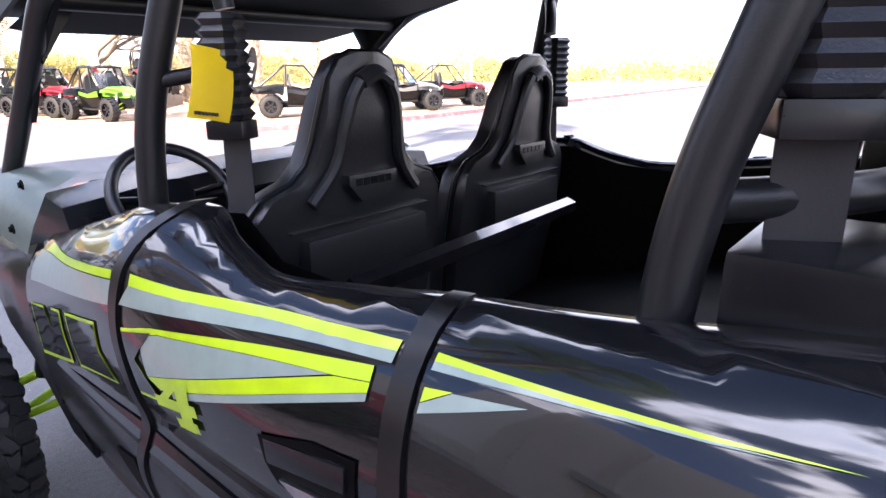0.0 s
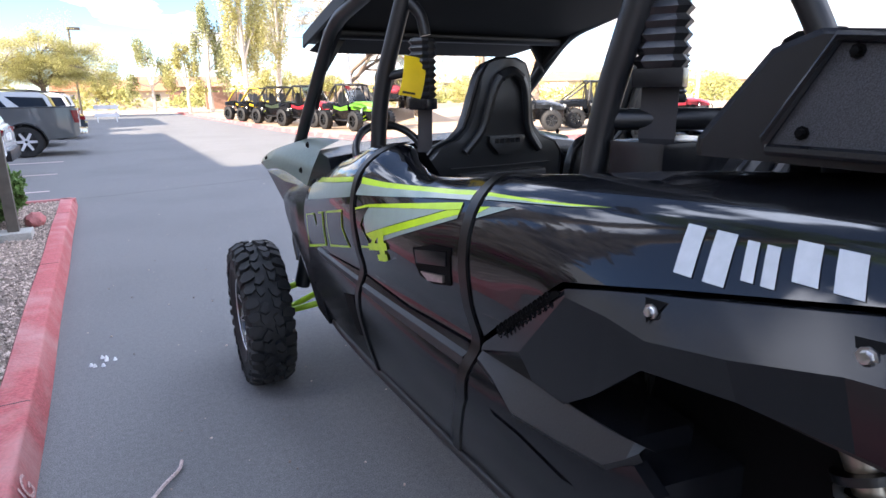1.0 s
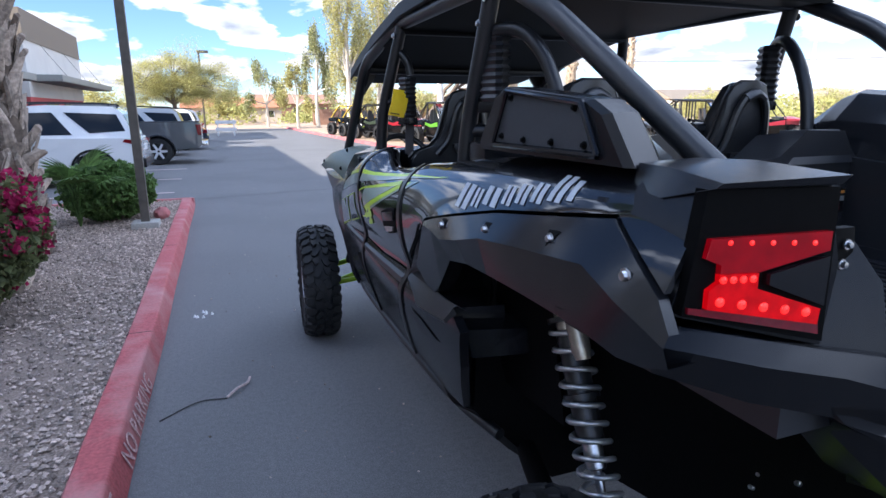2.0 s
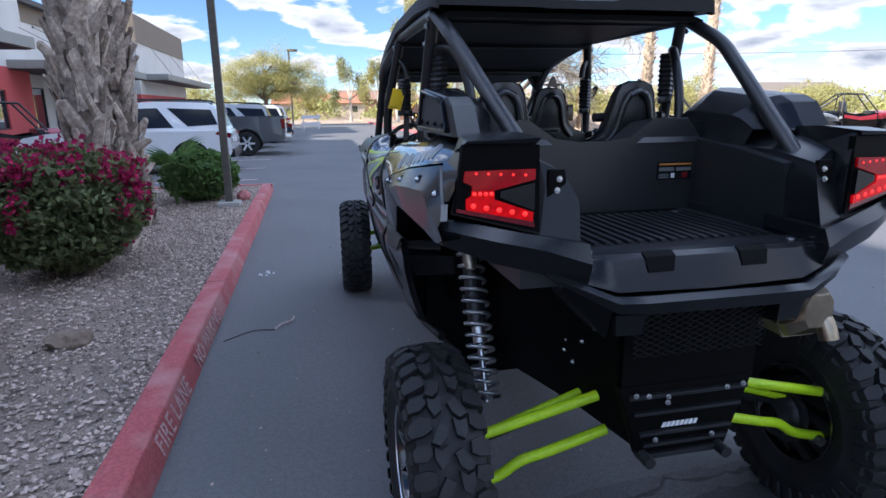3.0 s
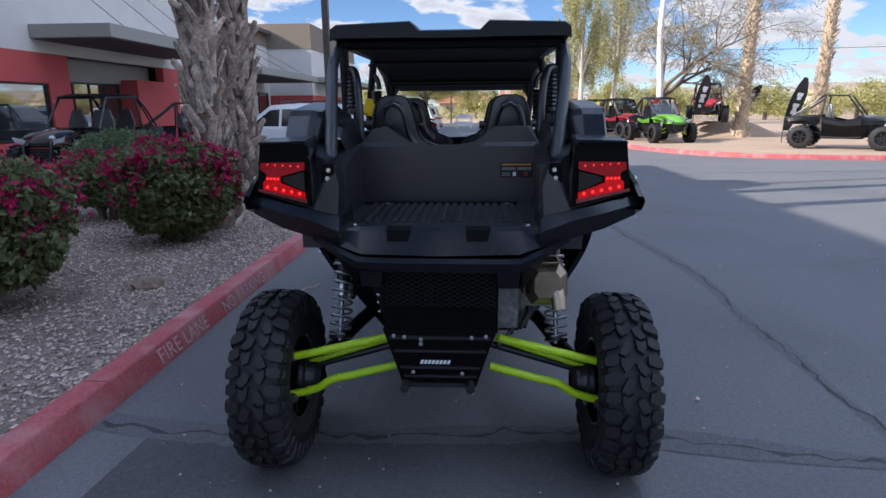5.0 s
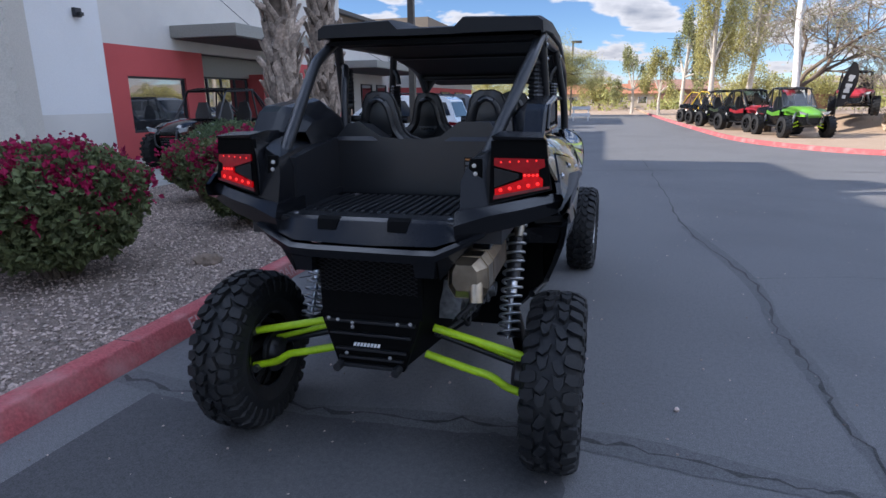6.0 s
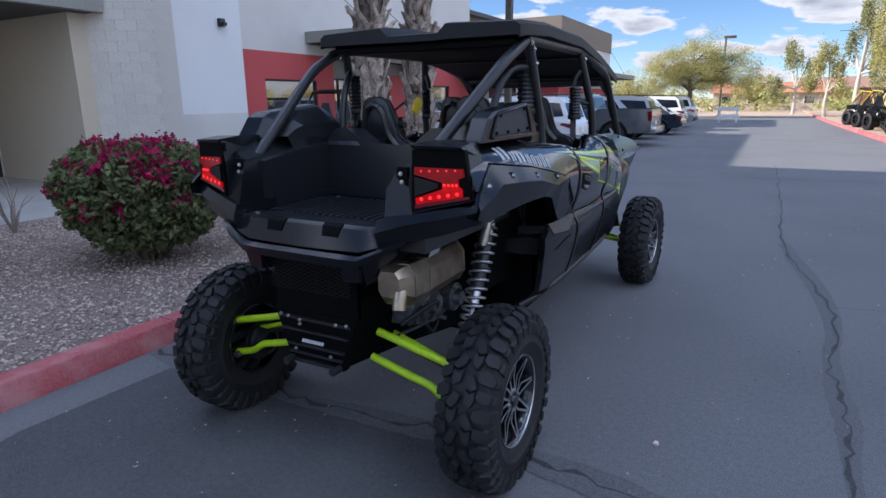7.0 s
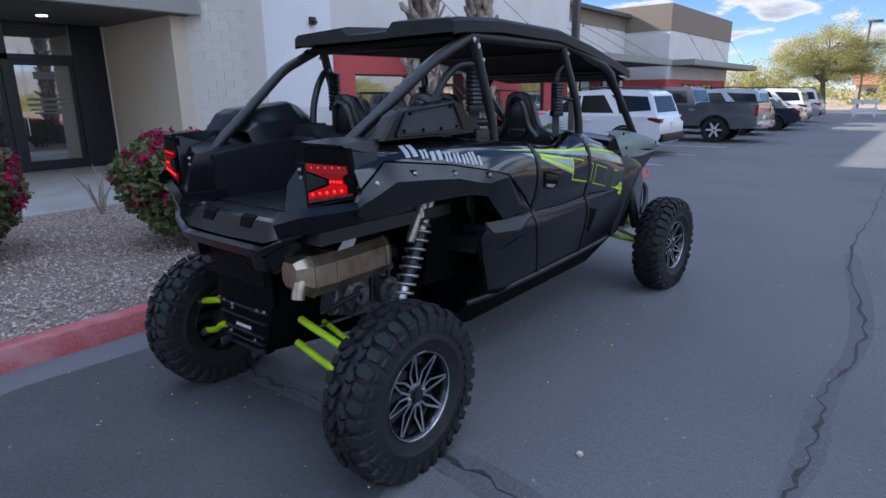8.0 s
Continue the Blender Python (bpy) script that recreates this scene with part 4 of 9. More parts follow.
for s in (1, -1):
    q = part("rear_quarter_panel", sided(skin(QUARTER), s), M_PAINT, utv, "gloss black painted rear quarter panel", 60)
    bm = bmesh.new()
    secs = []
    for top, crease, arch in FLARE:
        row = [(flank(*top) + 0.006, *top), (flank(*crease) + (0.022 if crease[0] > 0.8 else 0.012), *crease), (flank(*arch) + 0.004, *arch)]
        secs.append([(row[0][0] - 0.02, *top)] + row + [(row[2][0] - 0.055, arch[0], arch[1] + 0.004)])
    loft(bm, secs)
    part("fender_flare", sided(bm, s), M_FLARE, utv, "satin black creased plastic fender flare", 9)
    part("lower_rear_panel", sided(skin(LOWER_REAR, 0.0, 0.03), s), M_SATIN, utv, "", 30)
    d1 = part("rear_door", sided(skin(DOOR_REAR, 0.0, 0.03), s), M_PAINT, utv, "gloss black rear door with pale green graphic", 60)
    part("rear_door_lower", sided(skin(DOOR_REAR_LOW, 0.0, 0.03), s), M_SATIN, utv, "", 30)
    d2 = part("front_door", sided(skin(DOOR_FRONT, 0.0, 0.03), s), M_PAINT, utv, "gloss black front door with pale green graphic", 60)
    part("front_door_lower", sided(skin(DOOR_FRONT_LOW, 0.0, 0.03), s), M_SATIN, utv, "", 30)
    part("door_seal", sided(skin(STRAP_REAR, 0.006, 0.03, 0.02, 0.02), s), M_SEAL, utv, "black rubber seal between door and quarter", 60)
    part("door_seal", sided(skin(STRAP_FRONT, 0.006, 0.03, 0.02, 0.02), s), M_SEAL, utv, "black rubber seal between the doors", 60)

    # bevelled ledge along the top of the lower panels
    for y0, y1, zt, zb in ((1.172, 1.80, 1.052, 1.020), (1.845, 2.32, 1.056, 1.026)):
        bm = bmesh.new()
        secs = []
        for k in range(13):
            y = y0 + (y1 - y0) * k / 12
            secs.append([(flank(y, zt) - 0.03, y, zt + 0.004), (flank(y, zb) + 0.009, y, zb), (flank(y, zb - 0.03) - 0.002, y, zb - 0.03)])
        loft(bm, secs)
        part("panel_ledge", sided(bm, s), M_LEDGE, utv, "satin grey-black bevelled ledge", 30)

    bm = bmesh.new()
    secs = []
    for y, zt, zb in ((1.122, 1.060, 1.036), (1.055, 1.058, 1.022), (0.963, 1.057, 0.982), (0.80, 1.058, 0.996), (0.705, 1.064, 1.008), (0.66, 1.070, 1.045), (0.636, 1.074, 1.068)):
        secs.append([(flank(y, zt) - 0.035, y, zt - 0.02), (flank(y, zt) - 0.006, y, zt), (flank(y, zb) + 0.009, y, zb), (flank(y, zb - 0.02) - 0.004, y, zb - 0.02)])
    loft(bm, secs)
    part("panel_ledge", sided(bm, s), M_LEDGE, utv, "satin grey-black bevelled ledge", 15)

    # door top rims rolled inwards
    bm = bmesh.new()
    secs = []
    for k in range(70):
        y = -0.22 + (2.5 + 0.22) * k / 69
        z = ztop(y)
        x = flank(y, z)
        secs.append([(x - 0.001, y, z - 0.002), (x - 0.014, y, z + 0.003), (x - 0.040, y, z + 0.002), (x - 0.050, y, z - 0.006), (x - 0.054, y, z - 0.03), (x - 0.06, y, z - 0.12)])
    loft(bm, secs)
    part("body_rim", sided(bm, s), M_PAINT, utv, "", 60)

    # graphics on doors and quarter
    for mtl, lab, shapes in (
        (M_SAGE, "pale green sweeping decal", [
            [(2.45, 1.276), (1.80, 1.362), (1.815, 1.315), (2.45, 1.206)],
            [(1.735, 1.366), (1.60, 1.370), (1.477, 1.378), (1.30, 1.392), (1.178, 1.406), (1.178, 1.395), (1.30, 1.382), (1.449, 1.363), (1.60, 1.346), (1.768, 1.328)],
            [(1.125, 1.412), (1.125, 1.404), (0.977, 1.4185), (0.86, 1.4295), (0.80, 1.437), (0.866, 1.4305), (0.979, 1.4215)],
            [(1.70, 1.294), (1.642, 1.308), (1.262, 1.3605), (1.70, 1.219)],
            [(1.198, 1.3605), (1.198, 1.352), (1.62, 1.206), (1.62, 1.220)],
            [(1.125, 1.3745), (1.09, 1.3935), (1.008, 1.406), (1.125, 1.365)]]),
        (M_LIME, "lime green pinstripe decal", [
            [(2.40, 1.300), (1.80, 1.379), (1.80, 1.364), (2.40, 1.284)],
            [(1.735, 1.385), (1.60, 1.384), (1.477, 1.389), (1.30, 1.402), (1.178, 1.415), (1.178, 1.4055), (1.30, 1.3915), (1.477, 1.3775), (1.60, 1.3695), (1.735, 1.3655)],
            [(1.125, 1.4185), (1.125, 1.4115), (0.979, 1.421), (0.866, 1.4303), (0.768, 1.442), (0.866, 1.4335), (0.98, 1.4262)],
            [(1.70, 1.306), (1.642, 1.318), (1.20, 1.387), (1.198, 1.372), (1.254, 1.362), (1.642, 1.309), (1.70, 1.295)],
            [(1.254, 1.361), (1.198, 1.371), (1.198, 1.361), (1.62, 1.221), (1.66, 1.207), (1.70, 1.218)],
            [(1.125, 1.389), (1.125, 1.3755), (1.09, 1.3945)]]),
    ):
        for sh in shapes:
            yc = sum(p[0] for p in sh) / len(sh)
            part("decal", sided(skin(sh, 0.0025, 0.0), s), mtl, d2 if yc > 1.77 else (d1 if yc > 1.15 else q), lab, 60)
    # angular emblem: three lime-edged dark blocks across the door gap, and a lime numeral
    def placed(sh):
        """The emblem reads towards the front on the right side."""
        return sh if s < 0 else [(4.03 - y, z - 0.21 * (4.03 - 2 * y)) for y, z in sh]

    for sh, home in (
        ([(2.472, 1.142), (2.33, 1.172), (2.29, 1.125), (2.25, 1.19), (2.172, 1.205), (2.193, 1.066), (2.479, 0.997)], d2),
        ([(2.127, 1.214), (1.905, 1.259), (1.93, 1.19), (1.885, 1.130), (2.14, 1.076)], d2),
        ([(1.768, 1.288), (1.652, 1.317), (1.735, 1.240), (1.672, 1.178), (1.765, 1.158)], d1),
    ):
        part("decal", sided(skin(placed(sh), 0.0025, 0.0, 0.02, 0.015), s), M_LIME, home, "lime edge of angular emblem", 60)
        cy_, cz_ = sum(p[0] for p in sh) / len(sh), sum(p[1] for p in sh) / len(sh)
        hole = [(cy_ + (p[0] - cy_) * 0.92, cz_ + (p[1] - cz_) * 0.89) for p in sh]
        part("decal", sided(skin(placed(hole), 0.0038, 0.0, 0.02, 0.015), s), M_PAINT, home, "black field of angular emblem", 60)
    for sh in ([(1.60, 1.248), (1.570, 1.254), (1.660, 1.182), (1.690, 1.176)], [(1.69, 1.190), (1.69, 1.168), (1.545, 1.20), (1.545, 1.222)], [(1.598, 1.248), (1.556, 1.256), (1.570, 1.160), (1.61, 1.152)],
               [(1.63, 1.168), (1.63, 1.148), (1.555, 1.166), (1.555, 1.186)]):
        part("decal", sided(skin(placed(sh), 0.0045, 0.0), s), M_LIME, d1 if s < 0 else d2, "lime block numeral shape", 60)
    # white maker's word as plain slanted bars
    widths = (0.085, 0.048, 0.085, 0.05, 0.05, 0.05, 0.052, 0.02)
    yy = 0.612 if s < 0 else 0.085
    for k, wv in enumerate(widths):
        a, b = (yy, yy - wv) if s < 0 else (yy, yy + wv)
        mid = (a + b) / 2
        h = (0.062 if k in (0, 6) else 0.047) * (0.72 + 0.47 * max(0.0, mid))
        zb = 1.380 + (0.59 - mid) * 0.172
        sl = -0.016
        for f0, f1 in (((0.0, 0.36), (0.56, 0.94)) if wv > 0.03 else ((0.0, 1.0),)):
            p, q_ = a + (b - a) * f0, a + (b - a) * f1
            part("decal", sided(skin([(p + sl, zb), (p, zb + h), (q_, zb + h), (q_ + sl, zb)], 0.0025, 0.0), s), M_SILVERDECAL, q, "silver-white slanted bar of the maker's mark", 60)
        yy = b - 0.011 if s < 0 else b + 0.011
    # flare bolts in triangular hollows, whose shade is drawn as flat dark patches
    for by, bz in ((0.597, 1.332), (0.335, 1.366), (0.07, 1.395)):
        part("bolt_hollow_shade", sided(skin([(by - 0.019, bz + 0.017), (by + 0.019, bz + 0.014), (by + 0.002, bz - 0.017)], 0.0085, 0.0), s), M_DARK, utv)
        bm = bmesh.new()
        bolt(bm, (flank(by, bz) + 0.008, by, bz), 0.0075)
        part("bolt", sided(bm, s), M_STEEL, utv, "bright zinc bolt head")
    bm = bmesh.new()
    bolt(bm, (flank(-0.15, 1.375) + 0.005, -0.15, 1.375), 0.009)
    part("bolt", sided(bm, s), M_STEEL, utv, "bright zinc bolt head")
    # honeycomb vent along the quarter's lower edge
    # flat near-black patch paints the shade behind the vent mesh
    part("vent_hollow_shade", sided(skin([(1.02, 1.146), (0.92, 1.221), (0.80, 1.304), (0.786, 1.300), (0.912, 1.208), (1.012, 1.135)], 0.0135, 0.0), s), M_DARK, utv)
    bm = bmesh.new()
    for i in range(11):
        for j in range(2):
            t = (i + 0.5 * j) / 11.5
            hy = 1.01 + (0.80 - 1.01) * t + 0.008 * (j - 0.5)
            hz = 1.145 + (1.295 - 1.145) * t + 0.011 * (j - 0.5)
            hx = flank(hy, hz) + 0.0145
            tube(bm, [(hx, hy + 0.006 * math.cos(a), hz + 0.006 * math.sin(a)) for a in [math.pi / 3 * q6 for q6 in range(7)]], 0.0016, 4, False)
    part("honeycomb_vent", sided(bm, s), M_DARK, utv, "black honeycomb vent mesh")
    # door handle
    # hollow behind the handle is a flat patch coloured as shade
    part("handle_hollow_shade", sided(skin([(1.385, 1.245), (1.28, 1.275), (1.20, 1.284), (1.21, 1.188), (1.30, 1.168), (1.365, 1.172), (1.38, 1.20)], 0.0028, 0.0), s), M_DARK, d1)
    bm = bmesh.new()
    hx = flank(1.3, 1.25)
    prism(bm, [(1.375, 1.243), (1.215, 1.272), (1.218, 1.235), (1.37, 1.207)], "x", hx - 0.006, hx + 0.006, 0.004)
    part("door_handle", sided(bm, s), M_SATIN, d1, "black flush pull handle")
    bm = bmesh.new()
    prism(bm, [(1.35, 1.19), (1.235, 1.208), (1.235, 1.19), (1.31, 1.175)], "x", hx - 0.004, hx + 0.004, 0.002)
    part("handle_catch", sided(bm, s), M_STEEL, d1)
    # seams and bumps of the lower doors
    # the step is no real hollow: its shade is a flat dark patch
    part("step_shade", sided(skin([(2.02, 0.93), (1.90, 0.955), (1.90, 0.80), (2.0, 0.76)], 0.003, 0.0), s), M_DARK, utv, "flat near-black patch drawn for the shaded step in lower door")
    part("scuff_panel", sided(skin([(1.06, 0.94), (0.98, 0.86), (0.80, 0.89), (0.95, 0.93)], 0.004, 0.0), s), M_PLASTIC, utv)
    # sill tube
    bm = bmesh.new()
    tube(bm, smooth_path([(0.60, 0.72, 0.56), (0.655, 0.98, 0.578), (0.672, 1.4, 0.59), (0.672, 2.2, 0.61), (0.655, 2.56, 0.635), (0.60, 2.72, 0.70)], 6), 0.021)
    part("sill_tube", sided(bm, s), M_TUBE, utv, "black round sill tube")
    # panel in front of the door, down behind the front wheel
    bm = bmesh.new()
    secs = []
    for y, xi, xo, zt, zb in ((2.50, 0.60, 0.755, 1.28, 0.62), (2.62, 0.58, 0.765, 1.25, 0.66), (2.74, 0.55, 0.77, 1.22, 0.80), (2.84, 0.52, 0.765, 1.20, 0.98), (2.92, 0.5, 0.75, 1.19, 1.10)):
        secs.append([(xi, y, zt), (xo - 0.03, y, zt), (xo, y, zt - 0.05), (xo, y, (zt + zb) / 2), (xo - 0.06, y, zb), (xi, y, zb)])
    loft(bm, secs, True, True)
    part("front_wheel_liner", sided(bm, s), M_SATIN, utv, "", 45)
    # pale green front mudguard
    bm = bmesh.new()
    up = [(0.55, 2.62, 1.43), (0.68, 2.52, 1.40), (0.735, 2.47, 1.33), (0.745, 2.53, 1.25)]
    dn = [(0.62, 3.35, 1.33), (0.715, 3.36, 1.31), (0.75, 3.33, 1.275), (0.735, 3.25, 1.245)]
    secs = []
    for k in range(7):
        t = k / 6
        arch = 0.035 * math.sin(math.pi * t)
        secs.append([(Vector(a).lerp(Vector(b), t) + Vector((0.012 * math.sin(math.pi * t), 0, arch))) for a, b in zip(up, dn)])
    outer = [[p.copy() for p in r] for r in secs]
    loft(bm, outer)
    bmesh.ops.solidify(bm, geom=bm.faces[:], thickness=0.022)
    g = part("front_mudguard", sided(bm, s), M_SAGEPANEL, utv, "pale green moulded front mudguard", 45)
    for p in ((0.70, 2.62, 1.415), (0.755, 2.56, 1.315), (0.745, 3.2, 1.31)):
        bm = bmesh.new()
        bolt(bm, p, 0.009)
        part("bolt", sided(bm, s), M_DARK, g)
    bm = bmesh.new()
    secs = [[(0.735, 2.55, 1.24), (0.60, 2.55, 1.24), (0.60, 2.55, 0.95), (0.735, 2.55, 0.80)], [(0.74, 2.9, 1.225), (0.5, 2.9, 1.225), (0.5, 2.9, 1.0), (0.72, 2.9, 1.05)],
            [(0.735, 3.25, 1.24), (0.5, 3.25, 1.24), (0.5, 3.25, 1.16), (0.70, 3.25, 1.19)]]
    loft(bm, secs, True, True)
    part("mudguard_lining", sided(bm, s), M_PLASTIC, utv, "", 45)

# rear lamp housings
for s in (1, -1):
    bm = bmesh.new()
    # housing seen from behind, tapering forwards
    back = [(0.545, -0.285, 1.535), (0.738, -0.245, 1.535), (0.752, -0.235, 1.44), (0.775, -0.22, 1.325), (0.525, -0.29, 1.265), (0.515, -0.295, 1.40)]
    fore = [(0.56, -0.05, 1.54), (0.69, -0.05, 1.535), (0.755, -0.05, 1.45), (0.80, -0.08, 1.33), (0.49, -0.05, 1.25), (0.49, -0.05, 1.40)]
    loft(bm, [back, fore], True, True)
    h = part("lamp_housing", sided(bm, s), M_PLASTIC, utv, "black moulded tail lamp housing", 30)
    bm = bmesh.new()
    secs = [[(0.536, -0.312, 1.544), (0.738, -0.268, 1.536), (0.746, -0.262, 1.528), (0.545, -0.304, 1.530)], [(0.55, -0.15, 1.555), (0.728, -0.15, 1.548), (0.748, -0.15, 1.50), (0.545, -0.15, 1.50)],
            [(0.56, -0.02, 1.55), (0.69, -0.02, 1.545), (0.70, -0.02, 1.50), (0.55, -0.02, 1.50)]]
    loft(bm, secs, True, True)
    part("lamp_hood", sided(bm, s), M_PLASTIC, utv, "black hood over tail lamp", 30)

    def lamp_face(x, z, d):
        t = (x - 0.545) / 0.2
        return (x, -0.287 + 0.045 * t - d, z)

    def lens(name, pts, mtl, d0, d1, label):
        bm = bmesh.new()
        lo = [bm.verts.new(lamp_face(x, z, d0)) for x, z in pts]
        hi = [bm.verts.new(lamp_face(x, z, d1)) for x, z in pts]
        n = len(pts)
        bm.faces.new(hi)
        for i in range(n):
            bm.faces.new((lo[i], lo[(i + 1) % n], hi[(i + 1) % n], hi[i]))
        return part(name, sided(bm, s), mtl, lamp, label, 0)

    lamp = group("tail_lamp", "", "", parent=utv)
    tagged(lamp, "lit red tail lamp with black inset")
    lens("bezel", [(0.53, 1.275), (0.77, 1.33), (0.745, 1.525), (0.535, 1.525)], M_DARK, -0.02, 0.006, "")
    lens("reflector_strip", [(0.545, 1.29), (0.765, 1.335), (0.765, 1.345), (0.548, 1.312)], M_LENSDARK, 0.0, 0.012, "dark red reflector strip")
    lens("upper_lens", [(0.548, 1.428), (0.66, 1.398), (0.722, 1.398), (0.722, 1.411), (0.746, 1.422), (0.741, 1.452), (0.548, 1.458)], M_LENS, 0.0, 0.016, "glossy red upper arm of forked lens")
    lens("lower_lens", [(0.722, 1.3965), (0.66, 1.3965), (0.66, 1.372), (0.551, 1.334), (0.553, 1.308), (0.738, 1.342), (0.738, 1.372), (0.722, 1.384)], M_LENSLIT, 0.0, 0.016, "glowing red lower arm of forked lens")
    lens("lens_inset", [(0.55, 1.42), (0.645, 1.395), (0.645, 1.378), (0.55, 1.34)], M_PLASTIC, 0.0, 0.02, "black wedge inset")
    for row, x0, step, z0, dz, r_ in ((5, 0.574, 0.036, 1.330, 0.0058, 0.0085), (4, 0.668, 0.016, 1.388, 0.0, 0.0065), (5, 0.575, 0.034, 1.441, 0.0012, 0.0045)):
        for k in range(row):
            bm = bmesh.new()
            c = lamp_face(x0 + step * k, z0 + dz * k, 0.0165)
            revolve(bm, [(0.003, r_), (-0.001, r_ * 0.85), (-0.003, 0.001)], 10, "y", c)
            part("led", sided(bm, s), M_LED, lamp, "bright red diode")

    # side of the cargo bed, from lamp to tub
    bm = bmesh.new()
    secs = [[(0.415, -0.335, 1.215), (0.41, -0.30, 1.36), (0.44, -0.25, 1.44), (0.52, -0.22, 1.48), (0.535, -0.285, 1.27), (0.50, -0.33, 1.20)],
            [(0.43, -0.05, 1.205), (0.43, -0.05, 1.40), (0.455, -0.05, 1.47), (0.56, -0.05, 1.52), (0.56, -0.05, 1.25), (0.5, -0.05, 1.19)],
            [(0.455, 0.40, 1.20), (0.455, 0.40, 1.42), (0.475, 0.40, 1.475), (0.60, 0.40, 1.51), (0.60, 0.40, 1.25), (0.5, 0.40, 1.19)]]
    loft(bm, secs, True, True)
    part("bed_side", sided(bm, s), M_PLASTIC, utv, "black textured side of cargo bed", 30)
    # bumper wing under the lamp
    bm = bmesh.new()
    secs = [[(0.40, -0.36, 1.245), (0.40, -0.385, 1.19), (0.40, -0.36, 1.12), (0.40, -0.10, 1.12), (0.40, -0.10, 1.245)],
            [(0.53, -0.315, 1.265), (0.53, -0.345, 1.23), (0.53, -0.325, 1.155), (0.53, -0.06, 1.15), (0.53, -0.06, 1.265)],
            [(0.66, -0.275, 1.29), (0.66, -0.31, 1.255), (0.66, -0.285, 1.185), (0.66, 0.0, 1.19), (0.66, 0.0, 1.29)],
            [(0.80, -0.215, 1.315), (0.812, -0.235, 1.285), (0.80, -0.22, 1.232), (0.81, 0.02, 1.235), (0.81, 0.02, 1.31)]]
    loft(bm, secs, True, True)
    part("bumper_wing", sided(bm, s), M_SATIN, utv, "black rear bumper wing", 30)

# cargo bed
bm = bmesh.new()
box(bm, -0.47, 0.47, -0.335, 0.42, 1.165, 1.188)
box(bm, -0.58, 0.58, -0.28, 0.62, 1.10, 1.160)
box(bm, 0.432, 0.56, -0.27, 0.40, 1.155, 1.222)
box(bm, -0.56, -0.432, -0.27, 0.40, 1.155, 1.222)
bed = part("bed_floor", bm, M_BED, utv, "ribbed black cargo bed floor", 30)
for k in range(19):
    bm = bmesh.new()
    x = -0.36 + 0.04 * k
    box(bm, x - 0.010, x + 0.010, -0.17, 0.30, 1.186, 1.199, 0.004)
    part("rib", bm, M_BED, bed)
bm = bmesh.new()
box(bm, -0.44, 0.44, -0.325, -0.21, 1.186, 1.196, 0.004)
part("bed_lip", bm, M_BED, bed)
for x, y in ((-0.36, -0.27), (0.36, -0.27), (0.30, 0.28), (-0.3, 0.28)):
    bm = bmesh.new()
    revolve(bm, [(1.195, 0.013), (1.20, 0.013), (1.203, 0.007), (1.203, 0.0)], 10, "z", (x, y, 0))
    part("bolt", bm, M_STEEL, bed, "bright zinc bolt head")
bm = bmesh.new()
wall_pts = [(-0.47, 1.17), (0.47, 1.17), (0.47, 1.47), (0.40, 1.572), (0.24, 1.575), (0.14, 1.50), (0.05, 1.485), (-0.10, 1.485), (-0.20, 1.50), (-0.31, 1.575), (-0.38, 1.565), (-0.47, 1.47)]
secs = [[(x, 0.385, z) for x, z in wall_pts], [(x, 0.40 if z > 1.48 else 0.385, z) for x, z in wall_pts], [(x * 0.98, 0.56, 1.0 if z < 1.2 else z - 0.02) for x, z in wall_pts]]
loft(bm, [secs[0], secs[2]], True, True)
part("bed_front_wall", bm, M_BED, utv, "black moulded wall between bed and seats", 30)
for x0, x1, xp in ((0.16, 0.47, 0.40), (-0.47, -0.21, -0.36)):
    bm = bmesh.new()
    secs = [[(x0, 0.375, 1.475), (x1, 0.375, 1.475), (xp + 0.02, 0.42, 1.575), (xp - 0.08 if x0 > 0 else xp + 0.04, 0.42, 1.575)],
            [(x0, 0.40, 1.475), (x1, 0.40, 1.475), (xp + 0.02, 0.55, 1.57), (xp - 0.08 if x0 > 0 else xp + 0.04, 0.55, 1.57)]]
    loft(bm, secs, True, True)
    part("bed_hump", bm, M_BED, utv, "", 30)
for s in (1, -1):
    bm = bmesh.new()
    loft(bm, [[(0.410, -0.16, 1.188), (0.412, -0.15, 1.430), (0.445, -0.15, 1.436), (0.445, -0.16, 1.188)], [(0.426, 0.10, 1.188), (0.428, 0.10, 1.462), (0.47, 0.10, 1.470), (0.47, 0.10, 1.188)],
              [(0.440, 0.388, 1.188), (0.442, 0.388, 1.490), (0.48, 0.388, 1.492), (0.48, 0.388, 1.188)]], True, True)
    part("bed_inner_wall", sided(bm, s), M_BED, utv, "upright black side wall of cargo bed", 15)
# warning label
bm = bmesh.new()
box(bm, 0.268, 0.432, 0.379, 0.384, 1.318, 1.392)
lab = part("warning_label", bm, M_SATIN, utv, "small black and white warning label", 0)
for a, b, c, d, mm in ((0.275, 0.425, 1.379, 1.387, M_LABELORANGE), (0.275, 0.345, 1.355, 1.37, M_LABELGREY), (0.355, 0.425, 1.355, 1.37, M_LABELGREY), (0.275, 0.32, 1.335, 1.342, M_LABELGREY), (0.275, 0.32, 1.325, 1.331, M_LABELGREY),
                       (0.332, 0.348, 1.325, 1.345, M_WHITE), (0.385, 0.41, 1.325, 1.348, M_LENSDARK)):
    bm = bmesh.new()
    box(bm, a, b, 0.376, 0.379, c, d)
    part("print", bm, mm, lab, "", 0)

